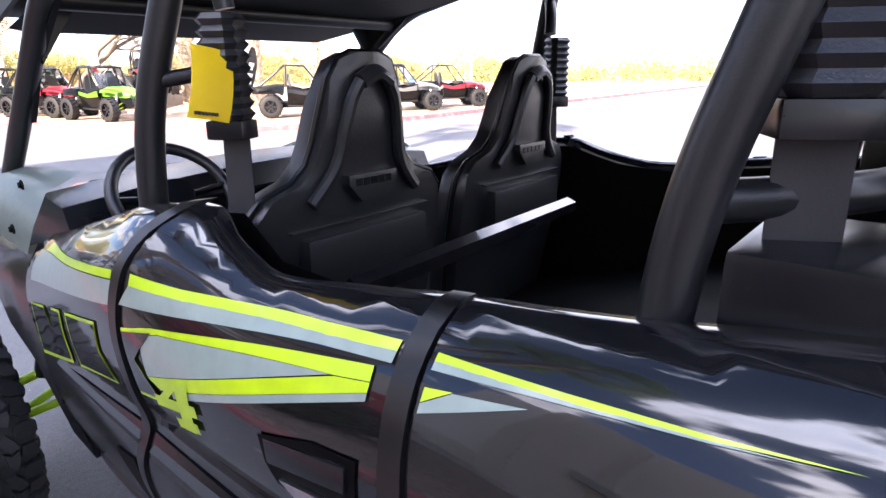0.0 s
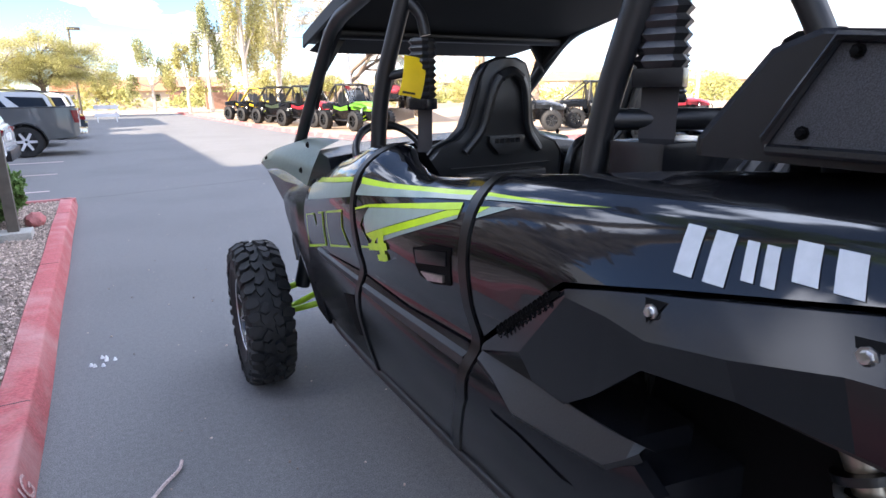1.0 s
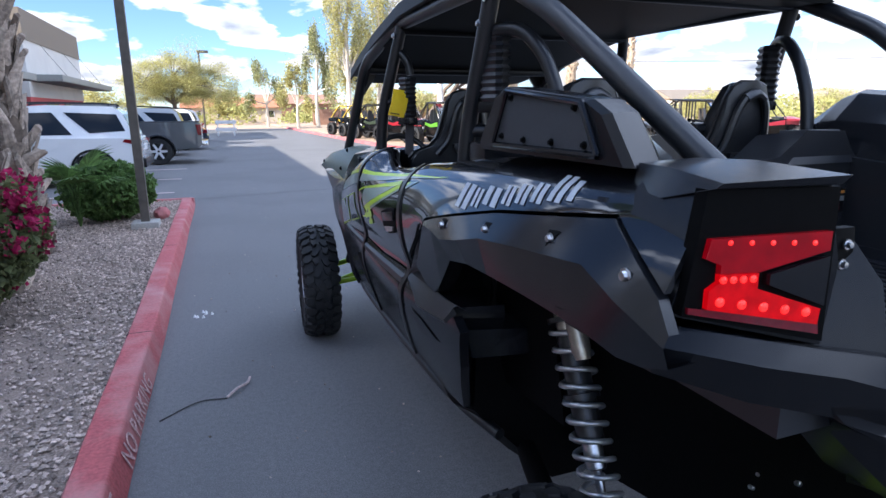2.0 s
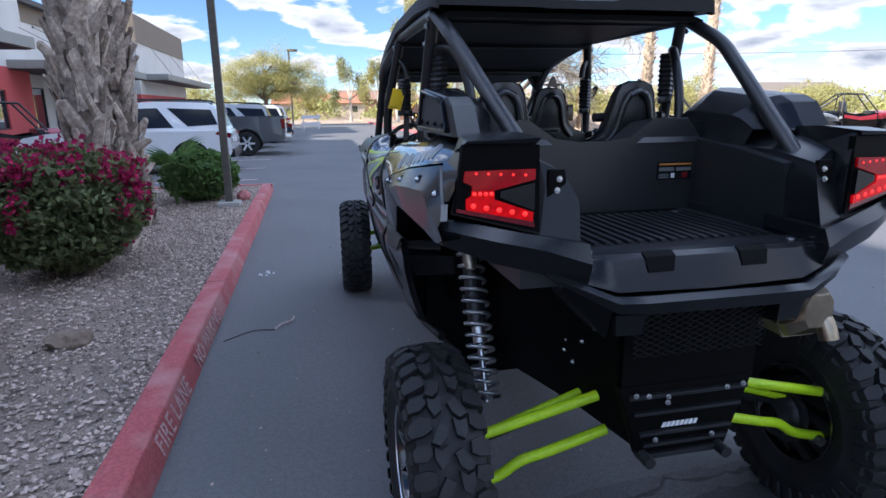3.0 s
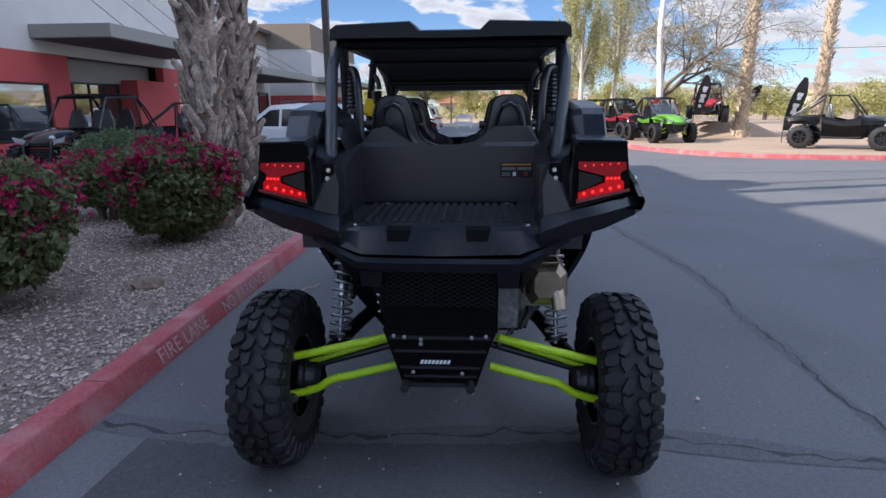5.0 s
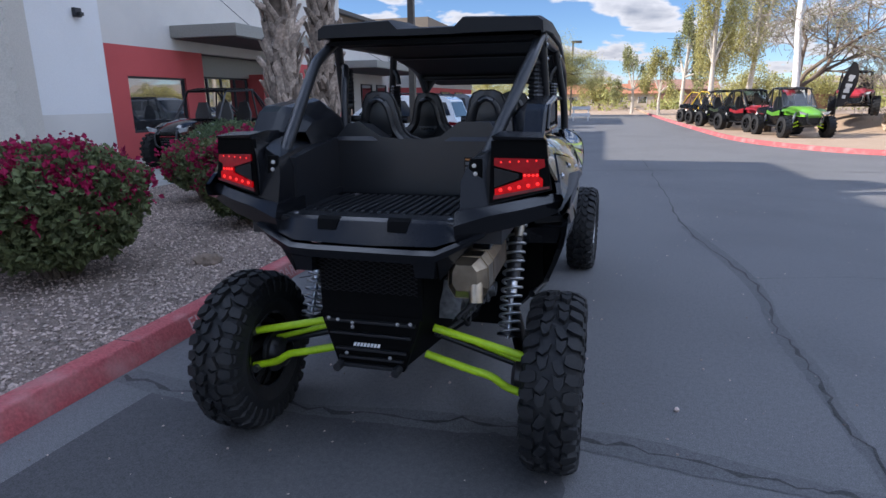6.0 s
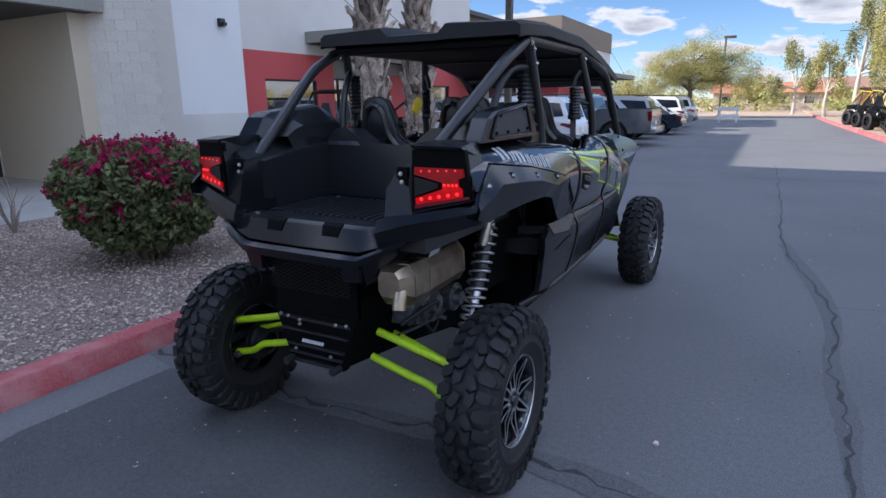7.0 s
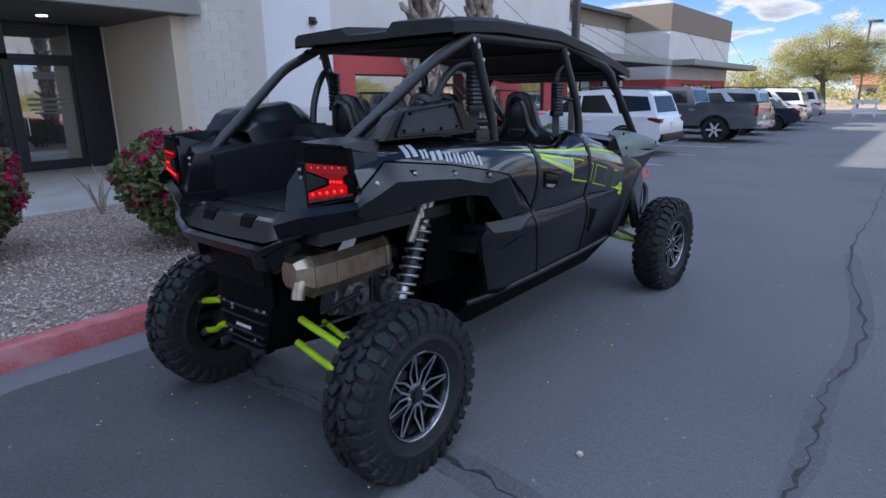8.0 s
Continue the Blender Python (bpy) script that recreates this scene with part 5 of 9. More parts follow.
# rear bumper
bm = bmesh.new()
xs = [(-0.46, 1.21, 1.16, 0.05), (-0.40, 1.20, 1.125, 0.02), (-0.315, 1.20, 1.10, 0.0), (0.0, 1.20, 1.092, 0.0), (0.315, 1.20, 1.10, 0.0), (0.40, 1.20, 1.125, 0.02), (0.46, 1.21, 1.16, 0.05)]
secs = [[(x, -0.325 + d, zt), (x, -0.345 + d, zt - 0.012), (x, -0.385 + d, zb), (x, -0.30 + d, zb - 0.02), (x, -0.20, zt - 0.03)] for x, zt, zb, d in xs]
loft(bm, secs, True, True)
bumper = part("rear_bumper", bm, M_SATIN, utv, "black angular rear bumper", 25)
bm = bmesh.new()
xs = [(-0.52, 1.165, 1.15, 0.07), (-0.43, 1.135, 1.10, 0.02), (-0.325, 1.09, 1.045, 0.0), (-0.23, 1.085, 1.035, 0.0), (0.23, 1.083, 1.03, 0.0), (0.325, 1.085, 1.04, 0.0), (0.43, 1.13, 1.095, 0.02), (0.52, 1.16, 1.145, 0.07)]
secs = [[(x, -0.392 + d, zt), (x, -0.418 + d, zt - 0.014), (x, -0.412 + d, zb), (x, -0.34 + d, zb + 0.006), (x, -0.34 + d, zt - 0.004)] for x, zt, zb, d in xs]
loft(bm, secs, True, True)
part("bumper_lip", bm, M_SATIN, utv, "", 25)
# two notches, uncut: near-black quads laid on the surface paint their shade
for cx in (-0.165, 0.155):
    bm = bmesh.new()
    lip = [(cx - 0.05, -0.3475, 1.1905), (cx + 0.05, -0.3475, 1.1905), (cx + 0.038, -0.3655, 1.148), (cx - 0.045, -0.3655, 1.148)]
    back = [(cx - 0.05, -0.318, 1.2015), (cx + 0.05, -0.318, 1.2015), (cx + 0.05, -0.3265, 1.2012), (cx - 0.05, -0.3265, 1.2012)]
    for q4 in (lip, back, [back[3], back[2], lip[1], lip[0]]):
        bm.faces.new([bm.verts.new(Vector(p) + Vector((0, -0.0015, 0.0012))) for p in q4])
    part("tailgate_slot_shade", bm, M_DARK, bumper)
for s in (1, -1):
    bm = bmesh.new()
    secs = [[(0.23, -0.40, 1.03), (0.325, -0.395, 1.035), (0.315, -0.385, 0.965), (0.235, -0.39, 0.965)], [(0.23, -0.25, 1.03), (0.36, -0.25, 1.05), (0.34, -0.25, 0.94), (0.235, -0.25, 0.94)]]
    loft(bm, secs, True, True)
    part("bumper_block", sided(bm, s), M_SATIN, utv, "", 25)
    bm = bmesh.new()
    secs = [[(0.33, -0.385, 1.05), (0.46, -0.32, 1.115), (0.44, -0.27, 1.08), (0.335, -0.36, 0.95)], [(0.33, -0.2, 1.05), (0.46, -0.2, 1.115), (0.44, -0.2, 1.06), (0.335, -0.2, 0.95)]]
    loft(bm, secs, True, True)
    part("bumper_brace", sided(bm, s), M_PLASTIC, utv, "", 25)
# expanded mesh grille
grille = group("rear_grille", "", "", parent=utv)
tagged(grille, "black expanded-metal rear grille")
bm = bmesh.new()
box(bm, -0.24, 0.24, -0.31, -0.30, 0.74, 1.03)
part("backing", bm, M_DARK, grille, "", 0)
for r in range(9):
    bm = bmesh.new()
    z = 0.875 + 0.019 * r
    for flip in (1, -1):
        pts = [(-0.23 + 0.0383 * k, -0.3425 - 0.002 * flip, z + flip * (0.0085 if k % 2 else -0.0085)) for k in range(13)]
        tube(bm, pts, 0.0021, 4)
    part("mesh_strand", bm, M_STRAND, grille)

# rear drive plate
bm = bmesh.new()
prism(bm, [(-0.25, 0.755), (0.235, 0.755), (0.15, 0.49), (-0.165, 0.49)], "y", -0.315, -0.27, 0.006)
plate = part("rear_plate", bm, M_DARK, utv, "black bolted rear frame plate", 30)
for z, h, w in ((0.72, 0.014, 0.21), (0.66, 0.012, 0.19), (0.585, 0.012, 0.165), (0.545, 0.012, 0.15), (0.505, 0.018, 0.14)):
    bm = bmesh.new()
    box(bm, -w - 0.01, w, -0.332, -0.314, z - h / 2, z + h / 2, 0.004)
    part("crossbar", bm, M_TUBE, plate)
for x, z in ((-0.155, 0.725), (-0.085, 0.715), (-0.085, 0.695), (0.13, 0.725), (-0.12, 0.565), (0.09, 0.56), (0.19, 0.73), (-0.2, 0.73)):
    bm = bmesh.new()
    bolt(bm, (x, -0.33, z), 0.0062, "y", -1)
    part("bolt", bm, M_STEEL, plate, "bright zinc bolt head")
bm = bmesh.new()
for k in range(8):
    x = -0.092 + 0.0165 * k
    prism(bm, [(x, 0.598), (x + 0.012, 0.598), (x + 0.018, 0.615), (x + 0.006, 0.615)], "y", -0.3185, -0.3155)
part("maker_mark", bm, M_WHITE, plate, "white slanted bars of maker's mark", 0)
for x in (-0.155, 0.125):
    bm = bmesh.new()
    revolve(bm, [(-0.37, 0.0), (-0.37, 0.019), (-0.30, 0.02), (-0.30, 0.0)], 14, "y", (x, 0, 0.505))
    part("tow_boss", bm, M_RUBBER, plate)

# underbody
# engine bay, floor and wheel wells carry their shade in the near-black colour
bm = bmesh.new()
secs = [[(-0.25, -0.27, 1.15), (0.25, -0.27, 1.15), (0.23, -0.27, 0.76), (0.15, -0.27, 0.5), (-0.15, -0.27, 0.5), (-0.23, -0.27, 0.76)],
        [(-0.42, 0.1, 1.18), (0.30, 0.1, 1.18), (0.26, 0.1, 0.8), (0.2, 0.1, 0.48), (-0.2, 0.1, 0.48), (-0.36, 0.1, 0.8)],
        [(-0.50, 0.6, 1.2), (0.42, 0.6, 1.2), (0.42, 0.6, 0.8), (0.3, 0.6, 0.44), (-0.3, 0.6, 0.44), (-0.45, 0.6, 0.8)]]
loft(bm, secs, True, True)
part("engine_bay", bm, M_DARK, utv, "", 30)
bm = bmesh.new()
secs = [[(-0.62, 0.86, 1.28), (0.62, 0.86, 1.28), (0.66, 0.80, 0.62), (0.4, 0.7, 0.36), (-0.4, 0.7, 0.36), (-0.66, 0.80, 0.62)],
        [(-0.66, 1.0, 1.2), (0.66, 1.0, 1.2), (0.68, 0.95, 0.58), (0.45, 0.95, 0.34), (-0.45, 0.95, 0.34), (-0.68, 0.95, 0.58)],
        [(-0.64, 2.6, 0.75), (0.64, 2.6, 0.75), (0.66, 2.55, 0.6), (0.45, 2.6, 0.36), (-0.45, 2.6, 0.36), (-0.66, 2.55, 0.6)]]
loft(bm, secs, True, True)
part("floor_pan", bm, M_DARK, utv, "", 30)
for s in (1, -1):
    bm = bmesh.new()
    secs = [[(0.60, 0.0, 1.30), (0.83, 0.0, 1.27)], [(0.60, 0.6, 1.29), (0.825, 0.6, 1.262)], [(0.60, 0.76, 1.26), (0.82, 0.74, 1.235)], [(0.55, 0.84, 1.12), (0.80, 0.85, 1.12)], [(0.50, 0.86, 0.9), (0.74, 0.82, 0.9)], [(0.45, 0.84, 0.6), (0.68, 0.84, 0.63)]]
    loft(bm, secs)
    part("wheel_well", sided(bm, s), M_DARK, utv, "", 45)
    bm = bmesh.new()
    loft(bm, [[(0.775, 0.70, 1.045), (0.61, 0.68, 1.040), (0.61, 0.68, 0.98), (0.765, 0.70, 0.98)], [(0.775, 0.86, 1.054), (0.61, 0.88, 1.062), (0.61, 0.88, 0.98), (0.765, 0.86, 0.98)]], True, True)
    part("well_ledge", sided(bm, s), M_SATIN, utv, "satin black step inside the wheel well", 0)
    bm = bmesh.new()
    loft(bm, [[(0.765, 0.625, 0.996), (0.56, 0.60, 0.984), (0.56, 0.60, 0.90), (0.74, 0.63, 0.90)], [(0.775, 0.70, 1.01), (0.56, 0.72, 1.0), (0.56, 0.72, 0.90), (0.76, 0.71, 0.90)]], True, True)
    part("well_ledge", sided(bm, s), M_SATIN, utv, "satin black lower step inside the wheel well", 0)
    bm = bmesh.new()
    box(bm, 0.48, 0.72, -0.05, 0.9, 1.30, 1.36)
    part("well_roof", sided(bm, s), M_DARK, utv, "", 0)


# wheels
def tyre_mesh():
    """A knobbly tyre, flattened where it stands on the ground."""
    bm = bmesh.new()
    prof = [(-0.112, 0.205), (-0.134, 0.24), (-0.144, 0.268), (-0.148, 0.272), (-0.149, 0.282), (-0.146, 0.287), (-0.146, 0.32), (-0.142, 0.360), (-0.124, 0.392), (-0.065, 0.405), (0.0, 0.408), (0.065, 0.405), (0.124, 0.392), (0.142, 0.360), (0.146, 0.32), (0.146, 0.287), (0.149, 0.282), (0.148, 0.272), (0.144, 0.268), (0.134, 0.24), (0.112, 0.205)]
    revolve(bm, prof, 72, "x")
    roots = []
    rnd = random.Random(9)

    def lug(pts, r0, r1, draw=0.93):
        """pts: (across, round) corners of a block; its top is drawn in a little."""
        cu, ca = sum(p[0] for p in pts) / len(pts), sum(p[1] for p in pts) / len(pts)
        r1 += rnd.uniform(-0.002, 0.002)

        def at(u, a, r):
            rr = r - (0.020 * ((abs(u) - 0.11) / 0.035) if abs(u) > 0.11 else 0.0) - 0.004 * (u / 0.1) ** 2
            return bm.verts.new((u, rr * math.cos(a), rr * math.sin(a)))
        jit = [(rnd.uniform(-0.0015, 0.0015), rnd.uniform(-0.003, 0.003)) for _ in pts]
        base = [(cu + (u - cu) * 1.05 + j[0], ca + (a - ca) * 1.06 + j[1]) for (u, a), j in zip(pts, jit)]
        lo = [at(u, a, r0) for u, a in base]
        mid = [at(cu + (u - cu) * 0.97, ca + (a - ca) * 0.97, r1 - 0.006) for u, a in base]
        hi = [at(cu + (u - cu) * draw, ca + (a - ca) * draw, r1) for u, a in base]
        bm.faces.new(hi)
        deep = bm.verts.new((cu * 0.8, 0.36 * math.cos(ca), 0.36 * math.sin(ca)))
        roots.append(deep)
        bm.faces.new((lo[0], lo[1], deep))
        for p, q in ((lo, mid), (mid, hi)):
            for i in range(len(pts)):
                k = (i + 1) % len(pts)
                bm.faces.new((p[i], p[k], q[k], q[i]))
    n = 17
    st = 2 * math.pi / n
    for k in range(n):
        for sd in (1, -1):
            a = st * (k + (0.5 if sd < 0 else 0.0))
            # shoulder blocks, a long hooked one and a short one in turn
            lug([(sd * 0.070, a - st * 0.40), (sd * 0.104, a - st * 0.46), (sd * 0.143, a - st * 0.38), (sd * 0.150, a - st * 0.20), (sd * 0.141, a - st * 0.08), (sd * 0.094, a - st * 0.10), (sd * 0.066, a - st * 0.18)], 0.372, 0.430)
            lug([(sd * 0.080, a + st * 0.06), (sd * 0.128, a + st * 0.09), (sd * 0.142, a + st * 0.16), (sd * 0.140, a + st * 0.38), (sd * 0.100, a + st * 0.40), (sd * 0.072, a + st * 0.28)], 0.372, 0.428)
            # interlocking middle blocks
            lug([(sd * 0.004, a - st * 0.20), (sd * 0.036, a - st * 0.30), (sd * 0.060, a - st * 0.10), (sd * 0.072, a + st * 0.06), (sd * 0.044, a + st * 0.14), (sd * 0.018, a + st * 0.02)], 0.380, 0.431)
            lug([(sd * 0.014, a + st * 0.12), (sd * 0.040, a + st * 0.22), (sd * 0.066, a + st * 0.16), (sd * 0.068, a + st * 0.36), (sd * 0.050, a + st * 0.56), (sd * 0.022, a + st * 0.46)], 0.380, 0.430)
            # side biters
            for c, r1 in ((-0.24, 0.412), (0.27, 0.398)):
                lug([(sd * 0.139, a + st * (c - 0.17)), (sd * 0.154, a + st * (c - 0.13)), (sd * 0.156, a + st * (c + 0.02)), (sd * 0.152, a + st * (c + 0.14)), (sd * 0.139, a + st * (c + 0.16))], 0.352, r1)
    # the blocks share one hidden web inside the carcass
    core = bm.verts.new((0, 0.35, 0))
    for a_, b_ in zip(roots, roots[1:]):
        bm.faces.new((a_, b_, core))
    bmesh.ops.scale(bm, vec=(0.835, 0.983, 0.983), verts=bm.verts[:])
    for v in bm.verts:
        if v.co.z < -HUB_Z + 0.03:
            sag = -HUB_Z + 0.03 - v.co.z
            v.co.z = max(v.co.z, -HUB_Z + 0.003)
            v.co.x *= 1 + 0.35 * sag
    return bm


def rim_parts(wheel, s, turn):
    bm = bmesh.new()
    revolve(bm, [(-0.10, 0.206), (-0.10, 0.194), (0.02, 0.188), (0.085, 0.194), (0.098, 0.203), (0.106, 0.213), (0.102, 0.217), (0.09, 0.21)], 48, "x")
    revolve(bm, [(0.0, 0.0), (0.0, 0.19)], 32, "x")
    part("rim_barrel", sided(bm, s), M_RIMBLACK, wheel, "gloss black rim")
    for k in range(8):
        for e in (-1, 1):
            a0, a1 = turn + 2 * math.pi * k / 8 + e * 0.43, turn + 2 * math.pi * k / 8 + e * 0.05
            bm = bmesh.new()
            c0, c1 = Vector((0, math.cos(a0), math.sin(a0))), Vector((0, math.cos(a1), math.sin(a1)))
            t = Vector((0, -math.sin((a0 + a1) / 2), math.cos((a0 + a1) / 2)))
            secs = []
            for f, xx, w in ((0.045, 0.078, 0.0062), (0.11, 0.072, 0.0056), (0.203, 0.092, 0.0066)):
                c = (c0 * (1 - f / 0.188) + c1 * (f / 0.188)).normalized() * f
                secs.append([c + Vector((xx, 0, 0)) - t * w, c + Vector((xx, 0, 0)) + t * w, c + Vector((xx - 0.03, 0, 0)) + t * w * 1.6, c + Vector((xx - 0.03, 0, 0)) - t * w * 1.6])
            loft(bm, secs, True, True)
            for f in bm.faces:
                f.material_index = 1
            bm.faces.ensure_lookup_table()
            for i, f in enumerate(bm.faces):
                if i in (0, 4):
                    f.material_index = 0
            part("spoke", sided(bm, s), [M_MACHINED, M_RIMBLACK], wheel, "machined alloy spoke with black sides", 0)
    bm = bmesh.new()
    revolve(bm, [(0.099, 0.2045), (0.103, 0.206), (0.1045, 0.209), (0.101, 0.2065), (0.099, 0.2045)], 48, "x")
    part("rim_lip", sided(bm, s), M_MACHINED, wheel, "bright machined rim edge")
    bm = bmesh.new()
    revolve(bm, [(0.02, 0.0), (0.02, 0.06), (0.072, 0.058), (0.077, 0.05), (0.079, 0.034), (0.091, 0.03), (0.093, 0.0)], 24, "x")
    part("hub_cap", sided(bm, s), M_RIMBLACK, wheel, "black centre cap")
    for k in range(4):
        a = turn + math.pi / 4 + k * math.pi / 2
        bm = bmesh.new()
        bolt(bm, (0.075, 0.05 * math.cos(a), 0.05 * math.sin(a)), 0.008)
        part("wheel_nut", sided(bm, s), M_STEEL, wheel)


tyre_me = None
for s, y in ((1, AXLE_R), (-1, AXLE_R), (1, AXLE_F), (-1, AXLE_F)):
    w = group("wheel", "", "", (0.804 * s, y, HUB_Z), utv)
    if y > 1:
        w.rotation_euler = (0, 0, radians(-3.0))
    if tyre_me is None:
        t = part("tyre", tyre_mesh(), M_RUBBER, w, "black knobbly all-terrain tyre", 30)
        tyre_me = t.data
    else:
        t = tagged(new("tyre", tyre_me), "black knobbly all-terrain tyre")
        t.parent = w
    rim_parts(w, s, 0.3 if y > 1 else 0.9)

# suspension
for s in (1, -1):
    for name, pts, r, mm in (
        ("upper_radius_rod", [(0.25, -0.17, 0.66), (0.70, -0.16, 0.55)], 0.019, M_LIMEARM),
        ("lower_radius_rod", [(0.21, -0.17, 0.525), (0.42, -0.17, 0.47), (0.52, -0.16, 0.44), (0.60, -0.155, 0.39), (0.735, -0.15, 0.35)], 0.019, M_LIMEARM),
        ("toe_link", [(0.24, -0.02, 0.60), (0.45, -0.02, 0.53), (0.68, -0.03, 0.46)], 0.014, M_LIMEARM),
        ("drive_shaft", [(0.15, -0.01, 0.585), (0.68, -0.01, 0.43)], 0.017, M_TUBE),
        ("trailing_arm", [(0.42, 0.95, 0.48), (0.52, 0.6, 0.46), (0.60, 0.25, 0.44), (0.66, 0.05, 0.42)], 0.038, M_DARK),
    ):
        bm = bmesh.new()
        tube(bm, smooth_path(pts, 5) if len(pts) > 2 else pts, r, 10, True)
        part(name, sided(bm, s), mm, utv, "lime green suspension rod" if mm is M_LIMEARM else "")
    bm = bmesh.new()
    revolve(bm, [(0.60, 0.05), (0.62, 0.085), (0.66, 0.085), (0.68, 0.10), (0.70, 0.10)], 20, "x", (0, AXLE_R, HUB_Z))
    revolve(bm, [(0.665, 0.115), (0.672, 0.115), (0.672, 0.05), (0.665, 0.05), (0.665, 0.115)], 28, "x", (0, AXLE_R, HUB_Z))
    part("hub_carrier", sided(bm, s), M_ROD, utv, "dark cast hub and brake disc")
    for z, y in ((0.55, -0.16), (0.35, -0.15)):
        bm = bmesh.new()
        revolve(bm, [(-0.04, 0.0), (-0.04, 0.02), (0.04, 0.02), (0.04, 0.0)], 10, "y", (0.705, y, z))
        part("rod_end", sided(bm, s), M_CAST, utv)
    # rear shock with coil and reservoir
    top, bot = Vector((0.545, 0.54, 1.30)), Vector((0.55, 0.14, 0.51))
    shock = group("shock_absorber", "", "", parent=utv)
    tagged(shock, "coil-over shock absorber with grey spring")
    ax = (bot - top).normalized()
    bm = bmesh.new()
    tube(bm, [top, top + ax * 0.30], 0.032, 16)
    part("cylinder", sided(bm, s), M_SHOCK, shock, "bronze-grey alloy cylinder")
    bm = bmesh.new()
    tube(bm, [top + ax * 0.285, top + ax * 0.29, top + ax * 0.585, top + ax * 0.59], [0.03, 0.037, 0.037, 0.03], 16)
    part("damper_sleeve", sided(bm, s), M_ROD, shock, "dark damper body inside the spring")
    bm = bmesh.new()
    tube(bm, [top + ax * 0.588, top + ax * 0.592, top + ax * 0.655, top + ax * 0.66], [0.02, 0.027, 0.027, 0.02], 14)
    part("end_cap", sided(bm, s), M_MACHINED, shock, "bright alloy end cap")
    bm = bmesh.new()
    tube(bm, [top + ax * 0.65, bot], 0.012, 12)
    part("piston_rod", sided(bm, s), M_MACHINED, shock, "bright piston rod")
    bm = bmesh.new()
    u = ax.orthogonal().normalized()
    v = ax.cross(u)
    L0, L1, turns = 0.26, (bot - top).length - 0.03, 13
    pts = []
    for k in range(turns * 14 + 1):
        a = 2 * math.pi * k / 14
        t = k / (turns * 14)
        pts.append(top + ax * (L0 + (L1 - L0) * (t + 0.018 * math.sin(math.pi * t))) + (u * math.cos(a) + v * math.sin(a)) * 0.050)
    tube(bm, pts, 0.0078, 7)
    part("coil_spring", sided(bm, s), M_SPRING, shock, "grey coil spring", 60)
    for dd, rr in ((0.25, 0.053), ((bot - top).length - 0.025, 0.058), (0.46, 0.05)):
        bm = bmesh.new()
        tube(bm, [top + ax * dd, top + ax * (dd + 0.014)], rr, 18)
        part("spring_collar", sided(bm, s), M_TUBE, shock)
    bm = bmesh.new()
    off = Vector((0.025, -0.095, 0.0))
    tube(bm, [top + off + ax * 0.02, top + off + ax * 0.05, top + off + ax * 0.30, top + off + ax * 0.33], [0.018, 0.027, 0.027, 0.02], 14)
    part("reservoir", sided(bm, s), M_SHOCK, shock, "piggyback reservoir cylinder")
    bm = bmesh.new()
    for k in range(3):
        c = top + off + ax * (0.08 + 0.05 * k) + Vector((0.027, 0, 0))
        box(bm, c.x - 0.004, c.x + 0.0015, c.y - 0.014, c.y + 0.014, c.z - 0.018, c.z + 0.018)
    part("maker_mark", sided(bm, s), M_WHITE, shock, "white bars of maker's mark", 0)
    # front arms
    for z0, z1, y in ((0.62, 0.50, 3.35), (0.45, 0.36, 3.30), (0.45, 0.36, 3.6)):
        bm = bmesh.new()
        tube(bm, [(0.25, y, z0), (0.70, AXLE_F, z1)], 0.019, 10)
        part("front_arm", sided(bm, s), M_LIMEARM, utv, "lime green suspension rod")
    bm = bmesh.new()
    tube(bm, [(0.42, 3.35, 1.15), (0.55, 3.42, 0.52)], 0.045, 12)
    part("front_shock", sided(bm, s), M_TUBE, utv)

# exhaust
exh = group("exhaust", "", "", parent=utv)
tagged(exh, "heat-tinted steel muffler with turned-down tailpipe")
MUFFLER_RING = [(-0.086, 0.035), (-0.062, 0.084), (0.052, 0.088), (0.084, 0.046), (0.088, -0.05), (0.058, -0.098), (-0.058, -0.098), (-0.088, -0.05)]


def muffler_rings(rows, grow=0.0):
    out = []
    for y, k, z in rows:
        out.append([(0.438 + p * (k + grow), y + 0.03, z + r * (k + grow)) for p, r in MUFFLER_RING])
    return out


bm = bmesh.new()
loft(bm, muffler_rings([(-0.378, 0.60, 0.968), (-0.366, 0.70, 0.966), (-0.325, 0.94, 0.956), (-0.30, 1.0, 0.952), (-0.176, 1.0, 0.950)]), True, True)
part("muffler_cap", bm, M_EXHAUST, exh, "scuffed steel end cap of muffler", 22)
bm = bmesh.new()
loft(bm, muffler_rings([(-0.172, 1.0, 0.950), (0.15, 1.0, 0.958), (0.19, 0.86, 0.958), (0.21, 0.55, 0.956)]), True, True)
part("muffler_body", bm, M_BRONZED, exh, "bronze heat-tinted muffler shell", 22)
for y, z in ((-0.304, 0.952), (-0.180, 0.950), (0.146, 0.958)):
    bm = bmesh.new()
    loft(bm, muffler_rings([(y, 1.0, z), (y, 1.0, z), (y + 0.011, 1.0, z), (y + 0.011, 1.0, z)], 0.035), True, True)
    part("seam_band", bm, M_EXHAUST, exh, "", 22)
bm = bmesh.new()
tube(bm, smooth_path([(0.470, -0.275, 0.955), (0.478, -0.315, 0.935), (0.484, -0.338, 0.900), (0.488, -0.350, 0.862)], 5), 0.030, 18, False)
part("tailpipe", bm, M_EXHAUST, exh)
# near-black plug added for the unlit inside of the tailpipe
bm = bmesh.new()
tube(bm, [(0.4878, -0.3495, 0.8635), (0.486, -0.345, 0.885)], 0.0275, 14)
part("pipe_mouth_shade", bm, M_DARK, exh)
bm = bmesh.new()
